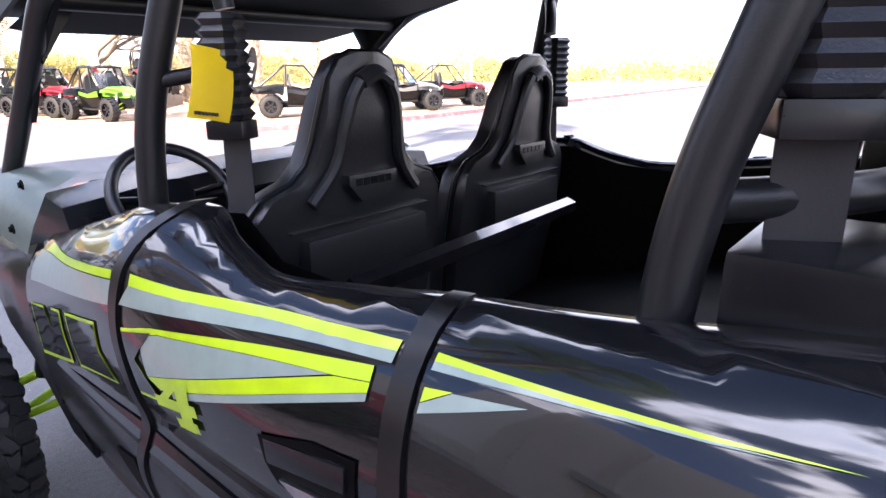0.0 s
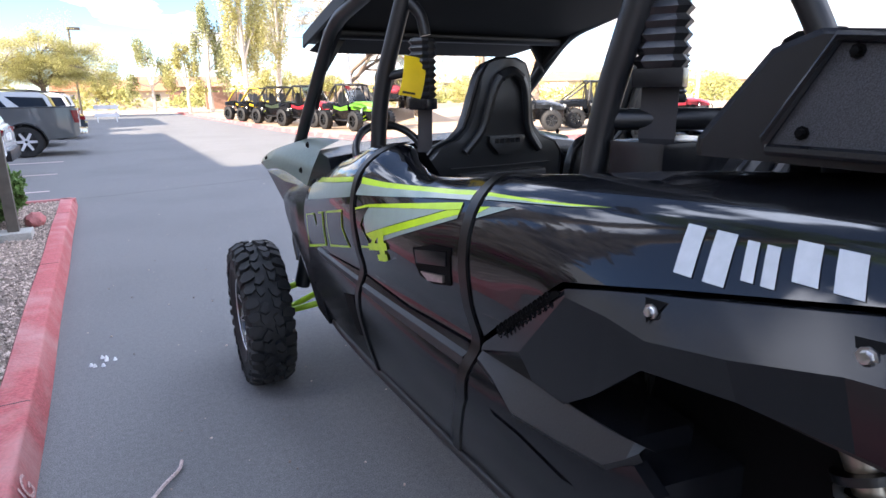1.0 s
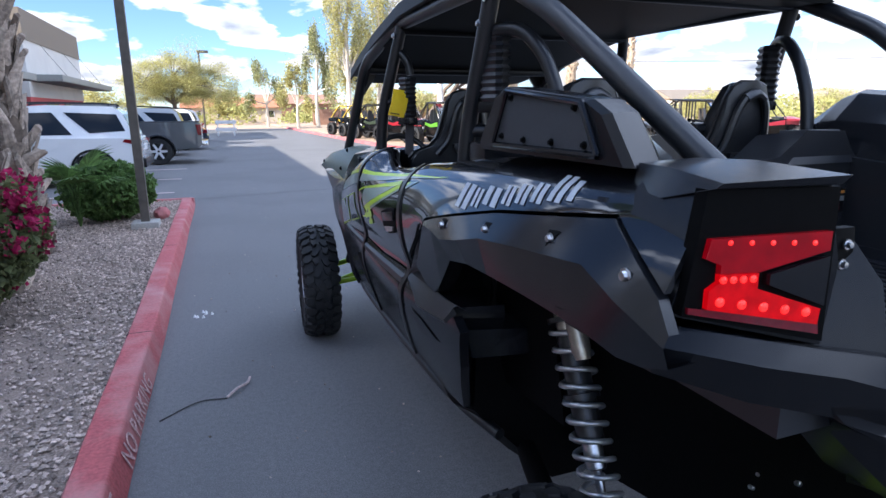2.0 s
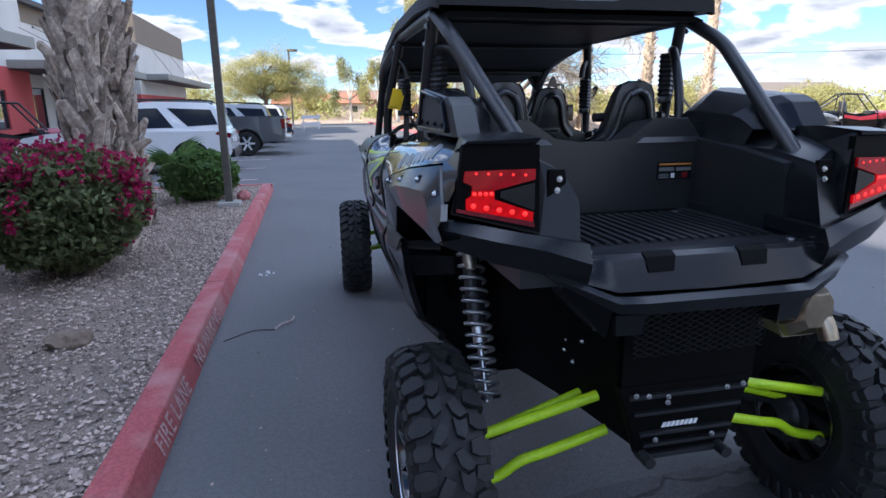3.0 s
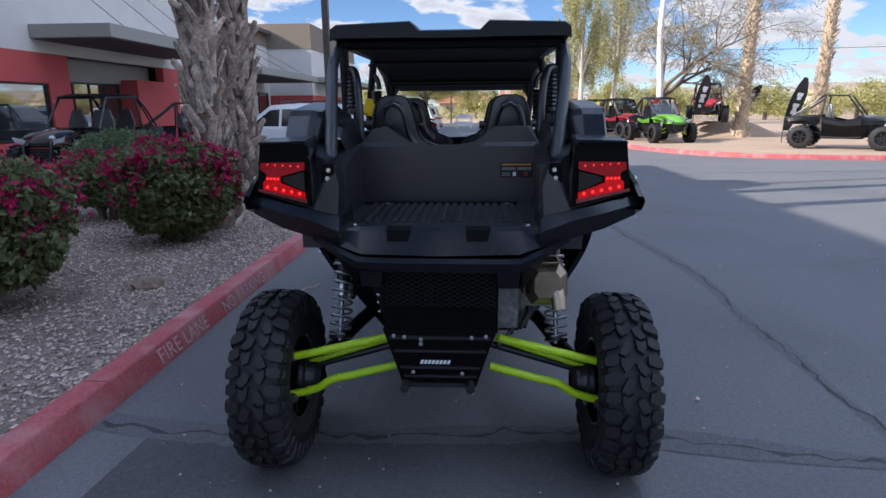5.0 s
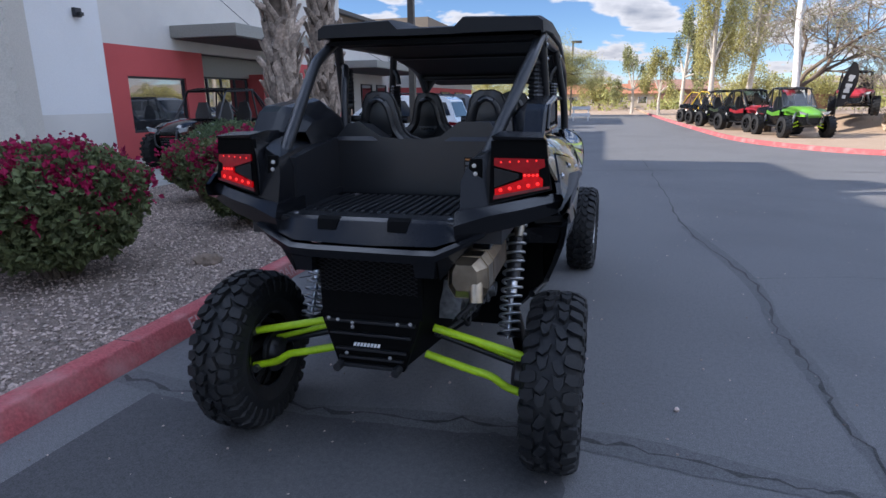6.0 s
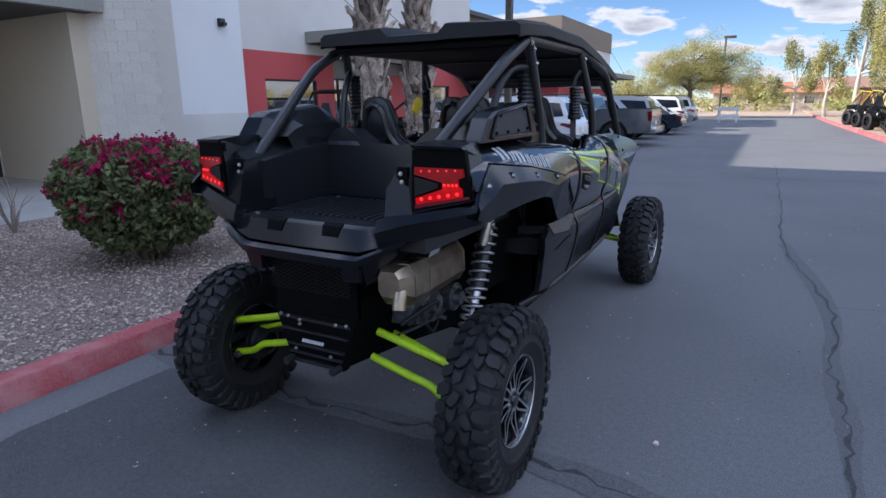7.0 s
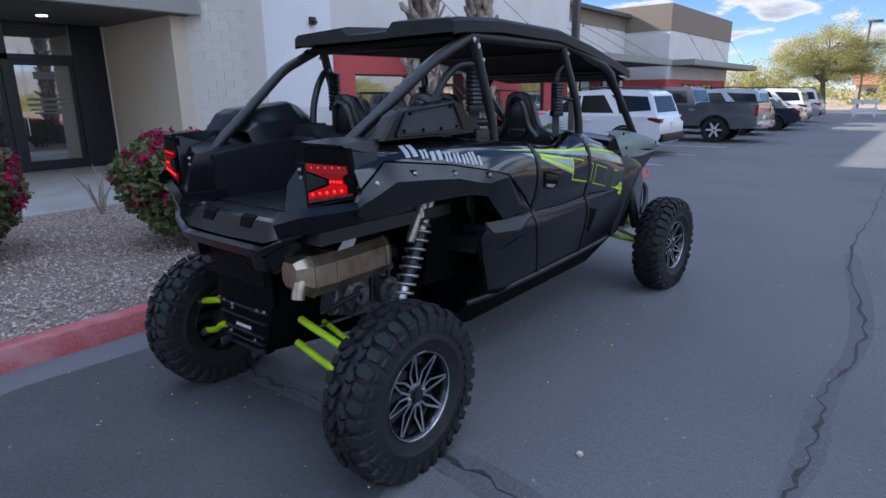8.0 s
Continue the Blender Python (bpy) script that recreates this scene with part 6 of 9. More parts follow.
tube(bm, smooth_path([(0.42, 0.2, 0.93), (0.38, 0.35, 0.92), (0.3, 0.42, 0.85), (0.22, 0.42, 0.72)], 5), 0.03, 12)
part("header_pipe", bm, M_EXHAUST, exh)
bm = bmesh.new()
prism(bm, [(-0.12, 1.036), (-0.02, 1.040), (0.01, 1.085), (-0.07, 1.09)], "x", 0.40, 0.50)
part("heat_shield", bm, M_STEEL, exh, "", 0)
# bolt heads on the black left engine cover
random.seed(19)
for k in range(14):
    y = random.uniform(-0.18, 0.35)
    z = random.uniform(0.72, 1.10)
    bm = bmesh.new()
    bolt(bm, (-0.255 - 0.30 * (y + 0.27) * (0.75 + 0.25 * (z - 0.8) / 0.35), y, z), 0.006, "x", -1)
    part("bolt", bm, M_STEEL, utv, "small bright bolt head")
# engine and gearbox lumps behind the right wheel
random.seed(11)
for x, y, z, r, h in ((0.36, 0.08, 0.75, 0.085, 0.08), (0.39, 0.29, 0.72, 0.075, 0.07), (0.36, 0.28, 0.86, 0.05, 0.08)):
    bm = bmesh.new()
    revolve(bm, [(-h, 0), (-h, r * 0.8), (-h * 0.4, r), (h * 0.5, r), (h * 0.6, r * 0.6), (h, r * 0.5), (h, 0)], 18, "x" if x > 0 else "y", (x, y, z))
    for k in range(6):
        a = k * math.pi / 3
        bolt(bm, (x + h * 0.5, y + r * 0.8 * math.cos(a), z + r * 0.8 * math.sin(a)), 0.007)
    part("gearcase", bm, M_CAST, utv, "dull cast alloy drive housing", 40)
bm = bmesh.new()
loft(bm, [[(x, -0.04, 0.66), (x, 0.20, 0.60), (x, 0.36, 0.62), (x, 0.38, 0.80), (x, 0.20, 0.86), (x, 0.0, 0.84)] for x in (0.24, 0.345)] + [[(0.36, -0.02, 0.68), (0.36, 0.19, 0.62), (0.36, 0.34, 0.64), (0.36, 0.36, 0.79), (0.36, 0.19, 0.845), (0.36, 0.01, 0.825)]], True, True)
part("engine_case", bm, M_CAST, utv, "ribbed cast alloy engine case", 20)
for k in range(9):
    bm = bmesh.new()
    y = -0.005 + 0.042 * k
    box(bm, 0.355, 0.378, y - 0.004, y + 0.004, 0.66, 0.82, 0.002)
    part("case_rib", bm, M_CAST, utv)
for k in range(14):
    bm = bmesh.new()
    p0 = Vector((random.uniform(0.28, 0.42), random.uniform(0.05, 0.4), random.uniform(0.6, 0.95)))
    tube(bm, smooth_path([p0, p0 + Vector((random.uniform(-0.02, 0.05), random.uniform(-0.1, 0.12), random.uniform(-0.1, 0.1))), p0 + Vector((random.uniform(-0.1, 0.02), random.uniform(-0.2, 0.2), random.uniform(-0.15, 0.12)))], 5), random.choice((0.006, 0.009, 0.012)), 8)
    part("hose", bm, M_RUBBER if k % 3 else M_CAST, utv)

# side pods behind the seats
for s in (1, -1):
    bm = bmesh.new()
    outer = [(-0.03, 1.535), (0.05, 1.635), (0.11, 1.662), (0.50, 1.70), (0.56, 1.68), (0.66, 1.56), (0.66, 1.535)]

    def pod_ring(x, k, dy, base=1.535):
        return [(x, y * 0.96 + 0.012 + (dy if y < 0.2 else 0), base + (z - 1.535) * k) for y, z in outer]
    loft(bm, [[(0.715, 0.005 + (y - 0.3) * 0.94 + 0.3, 1.535 + (z - 1.535) * 0.95) for y, z in outer], [(0.705, y, z) for y, z in outer],
              pod_ring(0.62, 1.0, 0.02), pod_ring(0.59, 0.93, 0.05), pod_ring(0.492, 0.40, 0.13), pod_ring(0.452, 0.2, 0.15, 1.43)], True, True)
    pod = part("side_pod", sided(bm, s), M_PLASTIC, utv, "black moulded intake pod behind rear seats", 9)
    bm = bmesh.new()
    fr = [(0.07, 1.552), (0.135, 1.655), (0.47, 1.688), (0.545, 1.565), (0.54, 1.552)]
    tube(bm, [(0.72, y, z) for y, z in fr + fr[:1]], 0.008, 8, False)
    part("pod_frame", sided(bm, s), M_SATIN, pod)
    bm = bmesh.new()
    bm.faces.new([bm.verts.new((0.7165, y, z)) for y, z in fr])
    part("pod_screen", sided(bm, s), mat("pod_mesh_screen", (0.035, 0.037, 0.042), 0.6, grain=500, vary=0.5, bump=0.5), pod, "dark grey mesh screen", 0)
    for y, z in ((0.12, 1.57), (0.25, 1.57), (0.38, 1.57), (0.50, 1.575), (0.45, 1.67), (0.16, 1.645)):
        bm = bmesh.new()
        bolt(bm, (0.716, y, z), 0.006)
        part("screw", sided(bm, s), M_DARK, pod)

# roll cage
cage = group("roll_cage", "", "", parent=utv)
tagged(cage, "black powder-coated tube roll cage")


def bent(pts, rad=0.12, n=6):
    """A line through the points with rounded corners."""
    p = [Vector(q) for q in pts]
    out = [p[0]]
    for a, b, c in zip(p, p[1:], p[2:]):
        k = min(rad, (a - b).length * 0.45, (c - b).length * 0.45)
        e, f = b + (a - b).normalized() * k, b + (c - b).normalized() * k
        out += [e.lerp(b, t).lerp(b.lerp(f, t), t) for t in [i / n for i in range(n + 1)]]
    return out + [p[-1]]


def cage_tube(name, pts, s, r=0.0285, rad=0.12):
    bm = bmesh.new()
    tube(bm, bent(pts, rad) if len(pts) > 2 else pts, r, 16)
    return part(name, sided(bm, s), M_TUBE, cage, "", 60)


for s in (1, -1):
    cage_tube("rear_brace", [(0.463, -0.24, 1.36), (0.595, 0.475, 1.888), (0.605, 0.78, 2.025)], s, 0.0285, 0.075)
    cage_tube("side_rail", [(0.605, 0.74, 2.02), (0.595, 1.85, 2.025), (0.61, 2.46, 1.905), (0.605, 3.09, 1.37)], s)
    cage_tube("rear_pillar", [(0.605, 0.80, 2.01), (0.632, 0.935, 1.58), (0.64, 0.955, 1.38)], s, 0.027)
    cage_tube("middle_pillar", [(0.60, 1.78, 2.01), (0.672, 1.90, 1.62), (0.675, 1.93, 1.36)], s, 0.0265)
    cage_tube("belt_loop", [(0.615, 0.87, 1.86), (0.58, 0.82, 1.885), (0.535, 0.74, 1.875), (0.505, 0.66, 1.80), (0.49, 0.60, 1.68), (0.48, 0.57, 1.50)], s, 0.021)
    cage_tube("belt_loop", [(0.625, 1.82, 1.92), (0.60, 1.80, 1.895), (0.575, 1.78, 1.86), (0.565, 1.775, 1.80)], s, 0.018)
    cage_tube("belt_strut", [(0.655, 1.87, 1.68), (0.57, 1.79, 1.70)], s, 0.014)
    for p, ax_ in (((0.459, -0.264, 1.422), "y"), ((0.465, -0.264, 1.389), "y")):
        bm = bmesh.new()
        bolt(bm, p, 0.0062, "y", -1)
        part("bolt", sided(bm, s), M_STEEL, cage, "bright zinc bolt head")
    bm = bmesh.new()
    prism(bm, [(0.43, 1.36), (0.495, 1.36), (0.49, 1.45), (0.44, 1.45)], "y", -0.262, -0.245, 0.004)
    part("foot_plate", sided(bm, s), M_DARK, cage)
    for y, z in ((0.80, 1.97), (0.84, 1.90), (1.79, 1.97), (0.76, 2.0)):
        bm = bmesh.new()
        bolt(bm, (0.635, y, z), 0.009)
        part("bolt", sided(bm, s), M_STEEL, cage)
    # front roof gusset
    bm = bmesh.new()
    prism(bm, [(2.35, 1.93), (2.62, 1.90), (2.80, 1.56), (2.66, 1.72)], "x", 0.585, 0.60)
    part("gusset", sided(bm, s), M_TUBE, cage, "", 0)
    bm = bmesh.new()
    prism(bm, [(0.60, 1.90), (0.40, 1.895), (0.50, 1.86), (0.595, 1.72)], "y", 2.62, 2.635)
    part("gusset", sided(bm, s), M_TUBE, cage, "", 0)
for s in (1, -1):
    cage_tube("belt_bar", [(0.625, 0.93, 1.575), (0.47, 0.80, 1.575), (0.16, 0.77, 1.572)], s, 0.021)
cage_tube("roof_crossbar", [(-0.60, 0.80, 2.01), (0.60, 0.80, 2.01)], 1, 0.025)
cage_tube("roof_crossbar", [(-0.595, 1.78, 2.0), (0.595, 1.78, 2.0)], 1, 0.025)
cage_tube("front_crossbar", [(-0.605, 2.50, 1.87), (0.605, 2.50, 1.87)], 1, 0.025)

# roof
bm = bmesh.new()
prof = [(-0.655, 2.03), (-0.65, 2.085), (-0.62, 2.105), (-0.215, 2.118), (-0.165, 2.072), (0.165, 2.072), (0.215, 2.118), (0.62, 2.105), (0.65, 2.085), (0.655, 2.03)]
secs = []
for y, kx, dz, th in ((0.60, 0.97, -0.012, 0.035), (0.66, 0.985, 0.0, 0.045), (1.0, 0.99, 0.02, 0.05), (1.7, 0.98, 0.01, 0.05), (2.2, 0.97, -0.06, 0.05), (2.6, 0.95, -0.135, 0.045), (2.92, 0.92, -0.19, 0.03)):
    topl = [(x * kx, y, z + dz) for x, z in prof]
    botl = [(x * kx * 0.985, y, min(z, 2.075) + dz - th) for x, z in prof]
    botl[0] = (botl[0][0], y, 2.03 + dz - 0.005)
    botl[-1] = (botl[-1][0], y, 2.03 + dz - 0.005)
    secs.append(topl + botl[::-1])
loft(bm, secs, True, True)
roof = part("roof", bm, M_ROOF, utv, "black moulded plastic roof with raised sides", 25)
random.seed(2)
for x in (-0.5, -0.28, 0.0, 0.28, 0.5):
    for y in (0.78, 1.75, 2.45):
        bm = bmesh.new()
        z = 2.012 if y < 2 else 1.885
        revolve(bm, [(0, 0.0), (-0.004, 0.008), (0.004, 0.008), (0.004, 0)], 8, "z", (x, y + 0.03, z))
        part("rivet", bm, M_STEEL, roof)


# sheet below the roof, its near-black colour standing for the shade there
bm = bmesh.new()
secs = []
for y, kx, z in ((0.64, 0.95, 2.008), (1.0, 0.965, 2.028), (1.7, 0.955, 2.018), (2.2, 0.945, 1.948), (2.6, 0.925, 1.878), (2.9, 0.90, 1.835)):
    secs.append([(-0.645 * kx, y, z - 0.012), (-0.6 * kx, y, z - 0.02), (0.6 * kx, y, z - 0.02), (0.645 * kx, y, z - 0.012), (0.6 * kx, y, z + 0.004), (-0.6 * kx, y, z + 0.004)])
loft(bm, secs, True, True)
part("roof_underside_shade", bm, M_DARK, roof, "near-black roof underside with shade put into its colour", 25)


# seats
def seat(x, y, name, label):
    g = group(name, "", "", (x, y, 0), utv)
    tagged(g, label)
    # backrest shell: outline over height, with side bolsters narrowing to a pointed head
    zs = [0.78, 0.95, 1.12, 1.26, 1.36, 1.42, 1.455, 1.48, 1.515, 1.56, 1.62, 1.68, 1.715, 1.73]
    ws = [0.235, 0.26, 0.28, 0.288, 0.288, 0.282, 0.25, 0.178, 0.142, 0.126, 0.112, 0.098, 0.078, 0.04]
    bm = bmesh.new()
    secs = []
    for z, w in zip(zs, ws):
        lean = -0.16 * (z - 0.78)
        t = 0.085 if z < 1.4 else (0.075 if z < 1.66 else 0.05)
        ring = [(-w, lean), (-w * 0.92, lean - t * 0.45), (-w * 0.55, lean - t * 0.62), (0, lean - t * 0.7), (w * 0.55, lean - t * 0.62), (w * 0.92, lean - t * 0.45), (w, lean),
                (w * 0.94, lean + t * 0.6), (w * 0.6, lean + t * 0.55), (0, lean + t * 0.42), (-w * 0.6, lean + t * 0.55), (-w * 0.94, lean + t * 0.6)]
        secs.append([(a, b, z) for a, b in ring])
    loft(bm, secs, True, True)
    bk = part("backrest", bm, M_SEAT, g, "black stitched vinyl backrest", 50)
    # raised shell ridge on the rear of the back
    for sx in (1, -1):
        bm = bmesh.new()
        pts = []
        for z, w in ((1.44, 0.15), (1.49, 0.105), (1.53, 0.085), (1.58, 0.075), (1.64, 0.06), (1.675, 0.04)):
            pts.append((sx * w, -0.16 * (z - 0.78) - 0.052, z))
        tube(bm, smooth_path(pts, 4), 0.013, 8, True, 1.4)
        part("shell_ridge", bm, M_SEAT, bk)
    bm = bmesh.new()
    tube(bm, smooth_path([(-0.04, -0.196, 1.675), (0, -0.20, 1.692), (0.04, -0.196, 1.675)], 4), 0.013, 8, True, 1.4)
    part("shell_ridge", bm, M_SEAT, bk)
    # piping along the edge
    bm = bmesh.new()
    pts = [(-w * 0.99, -0.16 * (z - 0.78) - 0.012, z) for z, w in zip(zs, ws)] + [(w * 0.99, -0.16 * (z - 0.78) - 0.012, z) for z, w in reversed(list(zip(zs, ws)))]
    tube(bm, pts, 0.007, 6, True)
    part("piping", bm, M_SEAL, bk)
    # badge plate with bars, and lower storage pad
    bm = bmesh.new()
    yb = -0.16 * 0.68 - 0.058
    prism(bm, [(-0.07, 1.49), (0.07, 1.49), (0.07, 1.47), (0.035, 1.43), (-0.035, 1.43), (-0.07, 1.47)], "y", yb - 0.014, yb + 0.03, 0.004)
    part("back_badge", bm, M_SEAT, bk, "moulded badge plate", 30)
    for k in range(5):
        bm = bmesh.new()
        a = -0.052 + 0.021 * k
        box(bm, a, a + 0.016, yb - 0.0165, yb - 0.0135, 1.466, 1.481)
        part("badge_bar", bm, M_PLASTIC, bk, "", 0)
    bm = bmesh.new()
    prism(bm, [(-0.175, 1.372), (0.175, 1.372), (0.175, 1.25), (-0.175, 1.25)], "y", -0.172, -0.06, 0.012)
    part("back_pad", bm, M_SEAT, bk, "", 30)
    bm = bmesh.new()
    box(bm, -0.2, 0.2, -0.1585, -0.12, 1.388, 1.391)
    part("stitch_line", bm, M_SEAT, bk, "", 0)
    bm = bmesh.new()
    secs = []
    for yy, w, z in ((0.0, 0.22, 0.90), (0.10, 0.245, 0.93), (0.35, 0.25, 0.95), (0.46, 0.24, 0.94), (0.50, 0.22, 0.88)):
        secs.append([(-w, yy, 0.78), (-w, yy, z + 0.02), (-w * 0.7, yy, z + 0.015), (-w * 0.5, yy, z - 0.01), (w * 0.5, yy, z - 0.01), (w * 0.7, yy, z + 0.015), (w, yy, z + 0.02), (w, yy, 0.78)])
    loft(bm, secs, True, True)
    part("seat_cushion", bm, M_SEAT, g, "", 40)
    return g


for x in (-0.315, 0.325):
    seat(x, 1.86, "front_seat", "black vinyl bucket seat with tall pointed back")
    seat(x, 0.86, "rear_seat", "black vinyl bucket seat with tall pointed back")


# belt retractor boots and webbing
def boot(x, y, z0, z1, n, w, d):
    bm = bmesh.new()
    secs = []
    for k in range(2 * n + 1):
        z = z0 + (z1 - z0) * k / (2 * n)
        f = 1.0 if k % 2 else 0.8
        secs.append([(x + a * w * f, y + b * d * f, z) for a, b in ((-1, -0.6), (-0.6, -1), (0.6, -1), (1, -0.6), (1, 0.6), (0.6, 1), (-0.6, 1), (-1, 0.6))])
    loft(bm, secs, True, True)
    return bm


for s in (1, -1):
    for x, y, z0, z1, w, lab_ in ((0.575, 0.85, 1.668, 1.87, 0.048, ""), (0.585, 1.76, 1.612, 1.79, 0.038, "")):
        # turned to face outwards and back
        ux, uy = 0.48, 0.87

        def turned(bm):
            for v in bm.verts:
                dx, dy = v.co.x - x, v.co.y - y
                v.co.x, v.co.y = x - dx * ux + dy * uy, y - dx * uy - dy * ux
            return sided(bm, s)

        belt = group("seat_belt", "", "", parent=utv)
        tagged(belt, "black seat belt hanging from pleated rubber boot")
        part("pleated_boot", turned(boot(x, y, z0, z1, 9, w, 0.036)), M_SEAT, belt, "black pleated rubber boot", 20)
        bm = bmesh.new()
        box(bm, x - w * 0.95, x + w * 0.95, y - 0.03, y + 0.03, z0 - 0.035, z0, 0.008)
        part("boot_base", turned(bm), M_PLASTIC, belt, "", 30)
        bm = bmesh.new()
        tube(bm, [(x - w * 0.62, y - 0.032, z0 - 0.012), (x - w * 0.62, y - 0.032, z0 - 0.02), (x + w * 0.62, y - 0.032, z0 - 0.02), (x + w * 0.62, y - 0.032, z0 - 0.012)], 0.003, 6)
        part("belt_guide", turned(bm), M_STEEL, belt, "bright steel belt guide")
        bm = bmesh.new()
        ww = w * 0.7
        loft(bm, [[(x - ww, yy, zz), (x + ww, yy, zz), (x + ww, yy + 0.003, zz), (x - ww, yy + 0.003, zz)] for yy, zz in ((y - 0.012, z0 - 0.03), (y - 0.008, z0 - 0.12), (y + 0.0, 1.36), (y + 0.01, 1.22))], True, True)
        part("webbing", turned(bm), M_WEB, belt, "dark woven belt webbing", 30)
    bm = bmesh.new()
    box(bm, 0.44, 0.645, 0.77, 0.90, 1.33, 1.540, 0.012)
    part("belt_housing", sided(bm, s), M_PLASTIC, utv, "", 30)

# cabin: dash, wheel, tunnel, bulkheads
bm = bmesh.new()
secs = []
for x in (-0.68, -0.45, -0.2, 0.0, 0.2, 0.45, 0.68):
    e = 0.05 * (abs(x) / 0.68) ** 2
    secs.append([(x, 2.78, 1.40 - e), (x, 2.55, 1.445 - e), (x, 2.42, 1.425 - e), (x, 2.39, 1.36 - e), (x, 2.47, 1.22), (x, 2.52, 0.98), (x, 2.78, 0.98)])
loft(bm, secs, True, True)
dash = part("dashboard", bm, M_PLASTIC, utv, "black moulded dashboard", 40)
bm = bmesh.new()
box(bm, -0.13, 0.13, 2.385, 2.42, 1.17, 1.34, 0.02)
part("centre_console", bm, M_SATIN, dash, "", 30)
bm = bmesh.new()
box(bm, 0.2, 0.6, 2.385, 2.43, 1.22, 1.36, 0.015)
part("glove_lid", bm, M_SATIN, dash, "", 30)
bm = bmesh.new()
box(bm, -0.64, -0.5, 2.385, 2.43, 1.22, 1.35, 0.015)
part("vent_panel", bm, M_SATIN, dash, "", 30)
sw = group("steering_wheel", "", "", parent=utv)
tagged(sw, "black three-spoke steering wheel")
swm = Matrix.Translation((-0.455, 2.285, 1.383)) @ Matrix.Rotation(radians(-38), 4, "X")
bm = bmesh.new()
tube(bm, [swm @ Vector((0.152 * math.cos(a), 0, 0.152 * math.sin(a))) for a in [2 * math.pi * k / 40 for k in range(41)]], 0.016, 10, False)
part("wheel_rim", bm, M_SEAT, sw, "", 60)
for a in (0.1, 3.04, 4.71):
    bm = bmesh.new()
    tube(bm, [swm @ Vector((0.03 * math.cos(a), 0.01, 0.03 * math.sin(a))), swm @ Vector((0.147 * math.cos(a), 0, 0.147 * math.sin(a)))], 0.013, 8, True, 0.6)
    part("wheel_spoke", bm, M_SATIN, sw)
bm = bmesh.new()
tube(bm, [swm @ Vector((0, -0.02, 0)), swm @ Vector((0, 0.05, 0)), swm @ Vector((0, 0.22, -0.01))], [0.045, 0.04, 0.025], 14)
part("steering_column", bm, M_PLASTIC, sw)
bm = bmesh.new()
box(bm, -0.09, 0.09, 0.95, 2.45, 0.75, 1.0, 0.03)
part("centre_tunnel", bm, M_PLASTIC, utv, "", 30)
bm = bmesh.new()
box(bm, -0.64, 0.64, 1.24, 1.32, 0.75, 1.10, 0.02)
part("seat_bulkhead", bm, M_DARK, utv, "", 30)
bm = bmesh.new()
loft(bm, [[(-0.55, 1.48, 1.345), (-0.55, 1.505, 1.355), (-0.55, 1.515, 1.345), (-0.55, 1.48, 1.32)], [(0.22, 1.48, 1.358), (0.22, 1.505, 1.368), (0.22, 1.515, 1.358), (0.22, 1.48, 1.333)]], True, True)
part("grab_bar", bm, M_PAINT, utv, "gloss black grab bar behind front seats", 30)
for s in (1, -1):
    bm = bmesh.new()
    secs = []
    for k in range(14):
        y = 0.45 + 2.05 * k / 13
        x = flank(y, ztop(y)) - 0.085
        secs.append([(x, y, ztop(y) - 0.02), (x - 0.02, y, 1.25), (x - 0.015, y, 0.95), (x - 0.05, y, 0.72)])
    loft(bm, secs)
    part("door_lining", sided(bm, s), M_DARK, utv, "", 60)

# nose
bm = bmesh.new()
secs = []
for y, w, zt, zb in ((2.70, 0.60, 1.41, 0.6), (3.0, 0.52, 1.36, 0.55), (3.4, 0.48, 1.27, 0.5), (3.75, 0.44, 1.14, 0.5), (3.92, 0.40, 0.95, 0.55)):
    secs.append([(-w, y, zb), (-w, y, zt - 0.1), (-w * 0.85, y, zt - 0.02), (0, y, zt), (w * 0.85, y, zt - 0.02), (w, y, zt - 0.1), (w, y, zb)])
loft(bm, secs, True, True)
part("bonnet", bm, M_PAINT, utv, "gloss black bonnet and nose", 40)
bm = bmesh.new()
tube(bm, smooth_path([(-0.42, 3.9, 0.55), (-0.4, 4.02, 0.7), (-0.3, 4.05, 0.85), (0.3, 4.05, 0.85), (0.4, 4.02, 0.7), (0.42, 3.9, 0.55)], 6), 0.025)
part("front_bumper", bm, M_TUBE, utv)
for s in (1, -1):
    bm = bmesh.new()
    prism(bm, [(0.25, 1.02), (0.42, 1.06), (0.40, 1.0), (0.27, 0.97)], "y", 3.84, 3.90)
    part("headlamp", sided(bm, s), M_SILVERDECAL, utv)

# yellow price tag wired to the driver's belt boot
bm = bmesh.new()
secs = []
for k in range(6):
    t = k / 5
    y = 1.735 - 0.02 * math.sin(t * 2.2) - 0.012 * t
    z = 1.739 - 0.115 * t
    x0 = -0.658 - 0.037 * t
    secs.append([(x0, y, z), (x0 + 0.038, y - 0.006 * t, z - 0.006), (x0 + 0.075, y + 0.004, z - 0.014), (x0 + 0.075, y + 0.0055, z - 0.014), (x0 + 0.038, y - 0.006 * t + 0.0015, z - 0.006), (x0, y + 0.0015, z)])
loft(bm, secs, True, True)
tag = tagged(part("hang_tag", bm, M_TAG, None, "", 60), "bright yellow card tag hanging from seat belt boot", "tag")
for k in range(6):
    bm = bmesh.new()
    x = -0.684 + 0.007 * k
    box(bm, x, x + 0.0045, 1.6975, 1.7025, 1.629 - 0.0011 * k, 1.6345 - 0.0011 * k)
    part("tag_bar", bm, M_INK, tag, "", 0)
bm = bmesh.new()
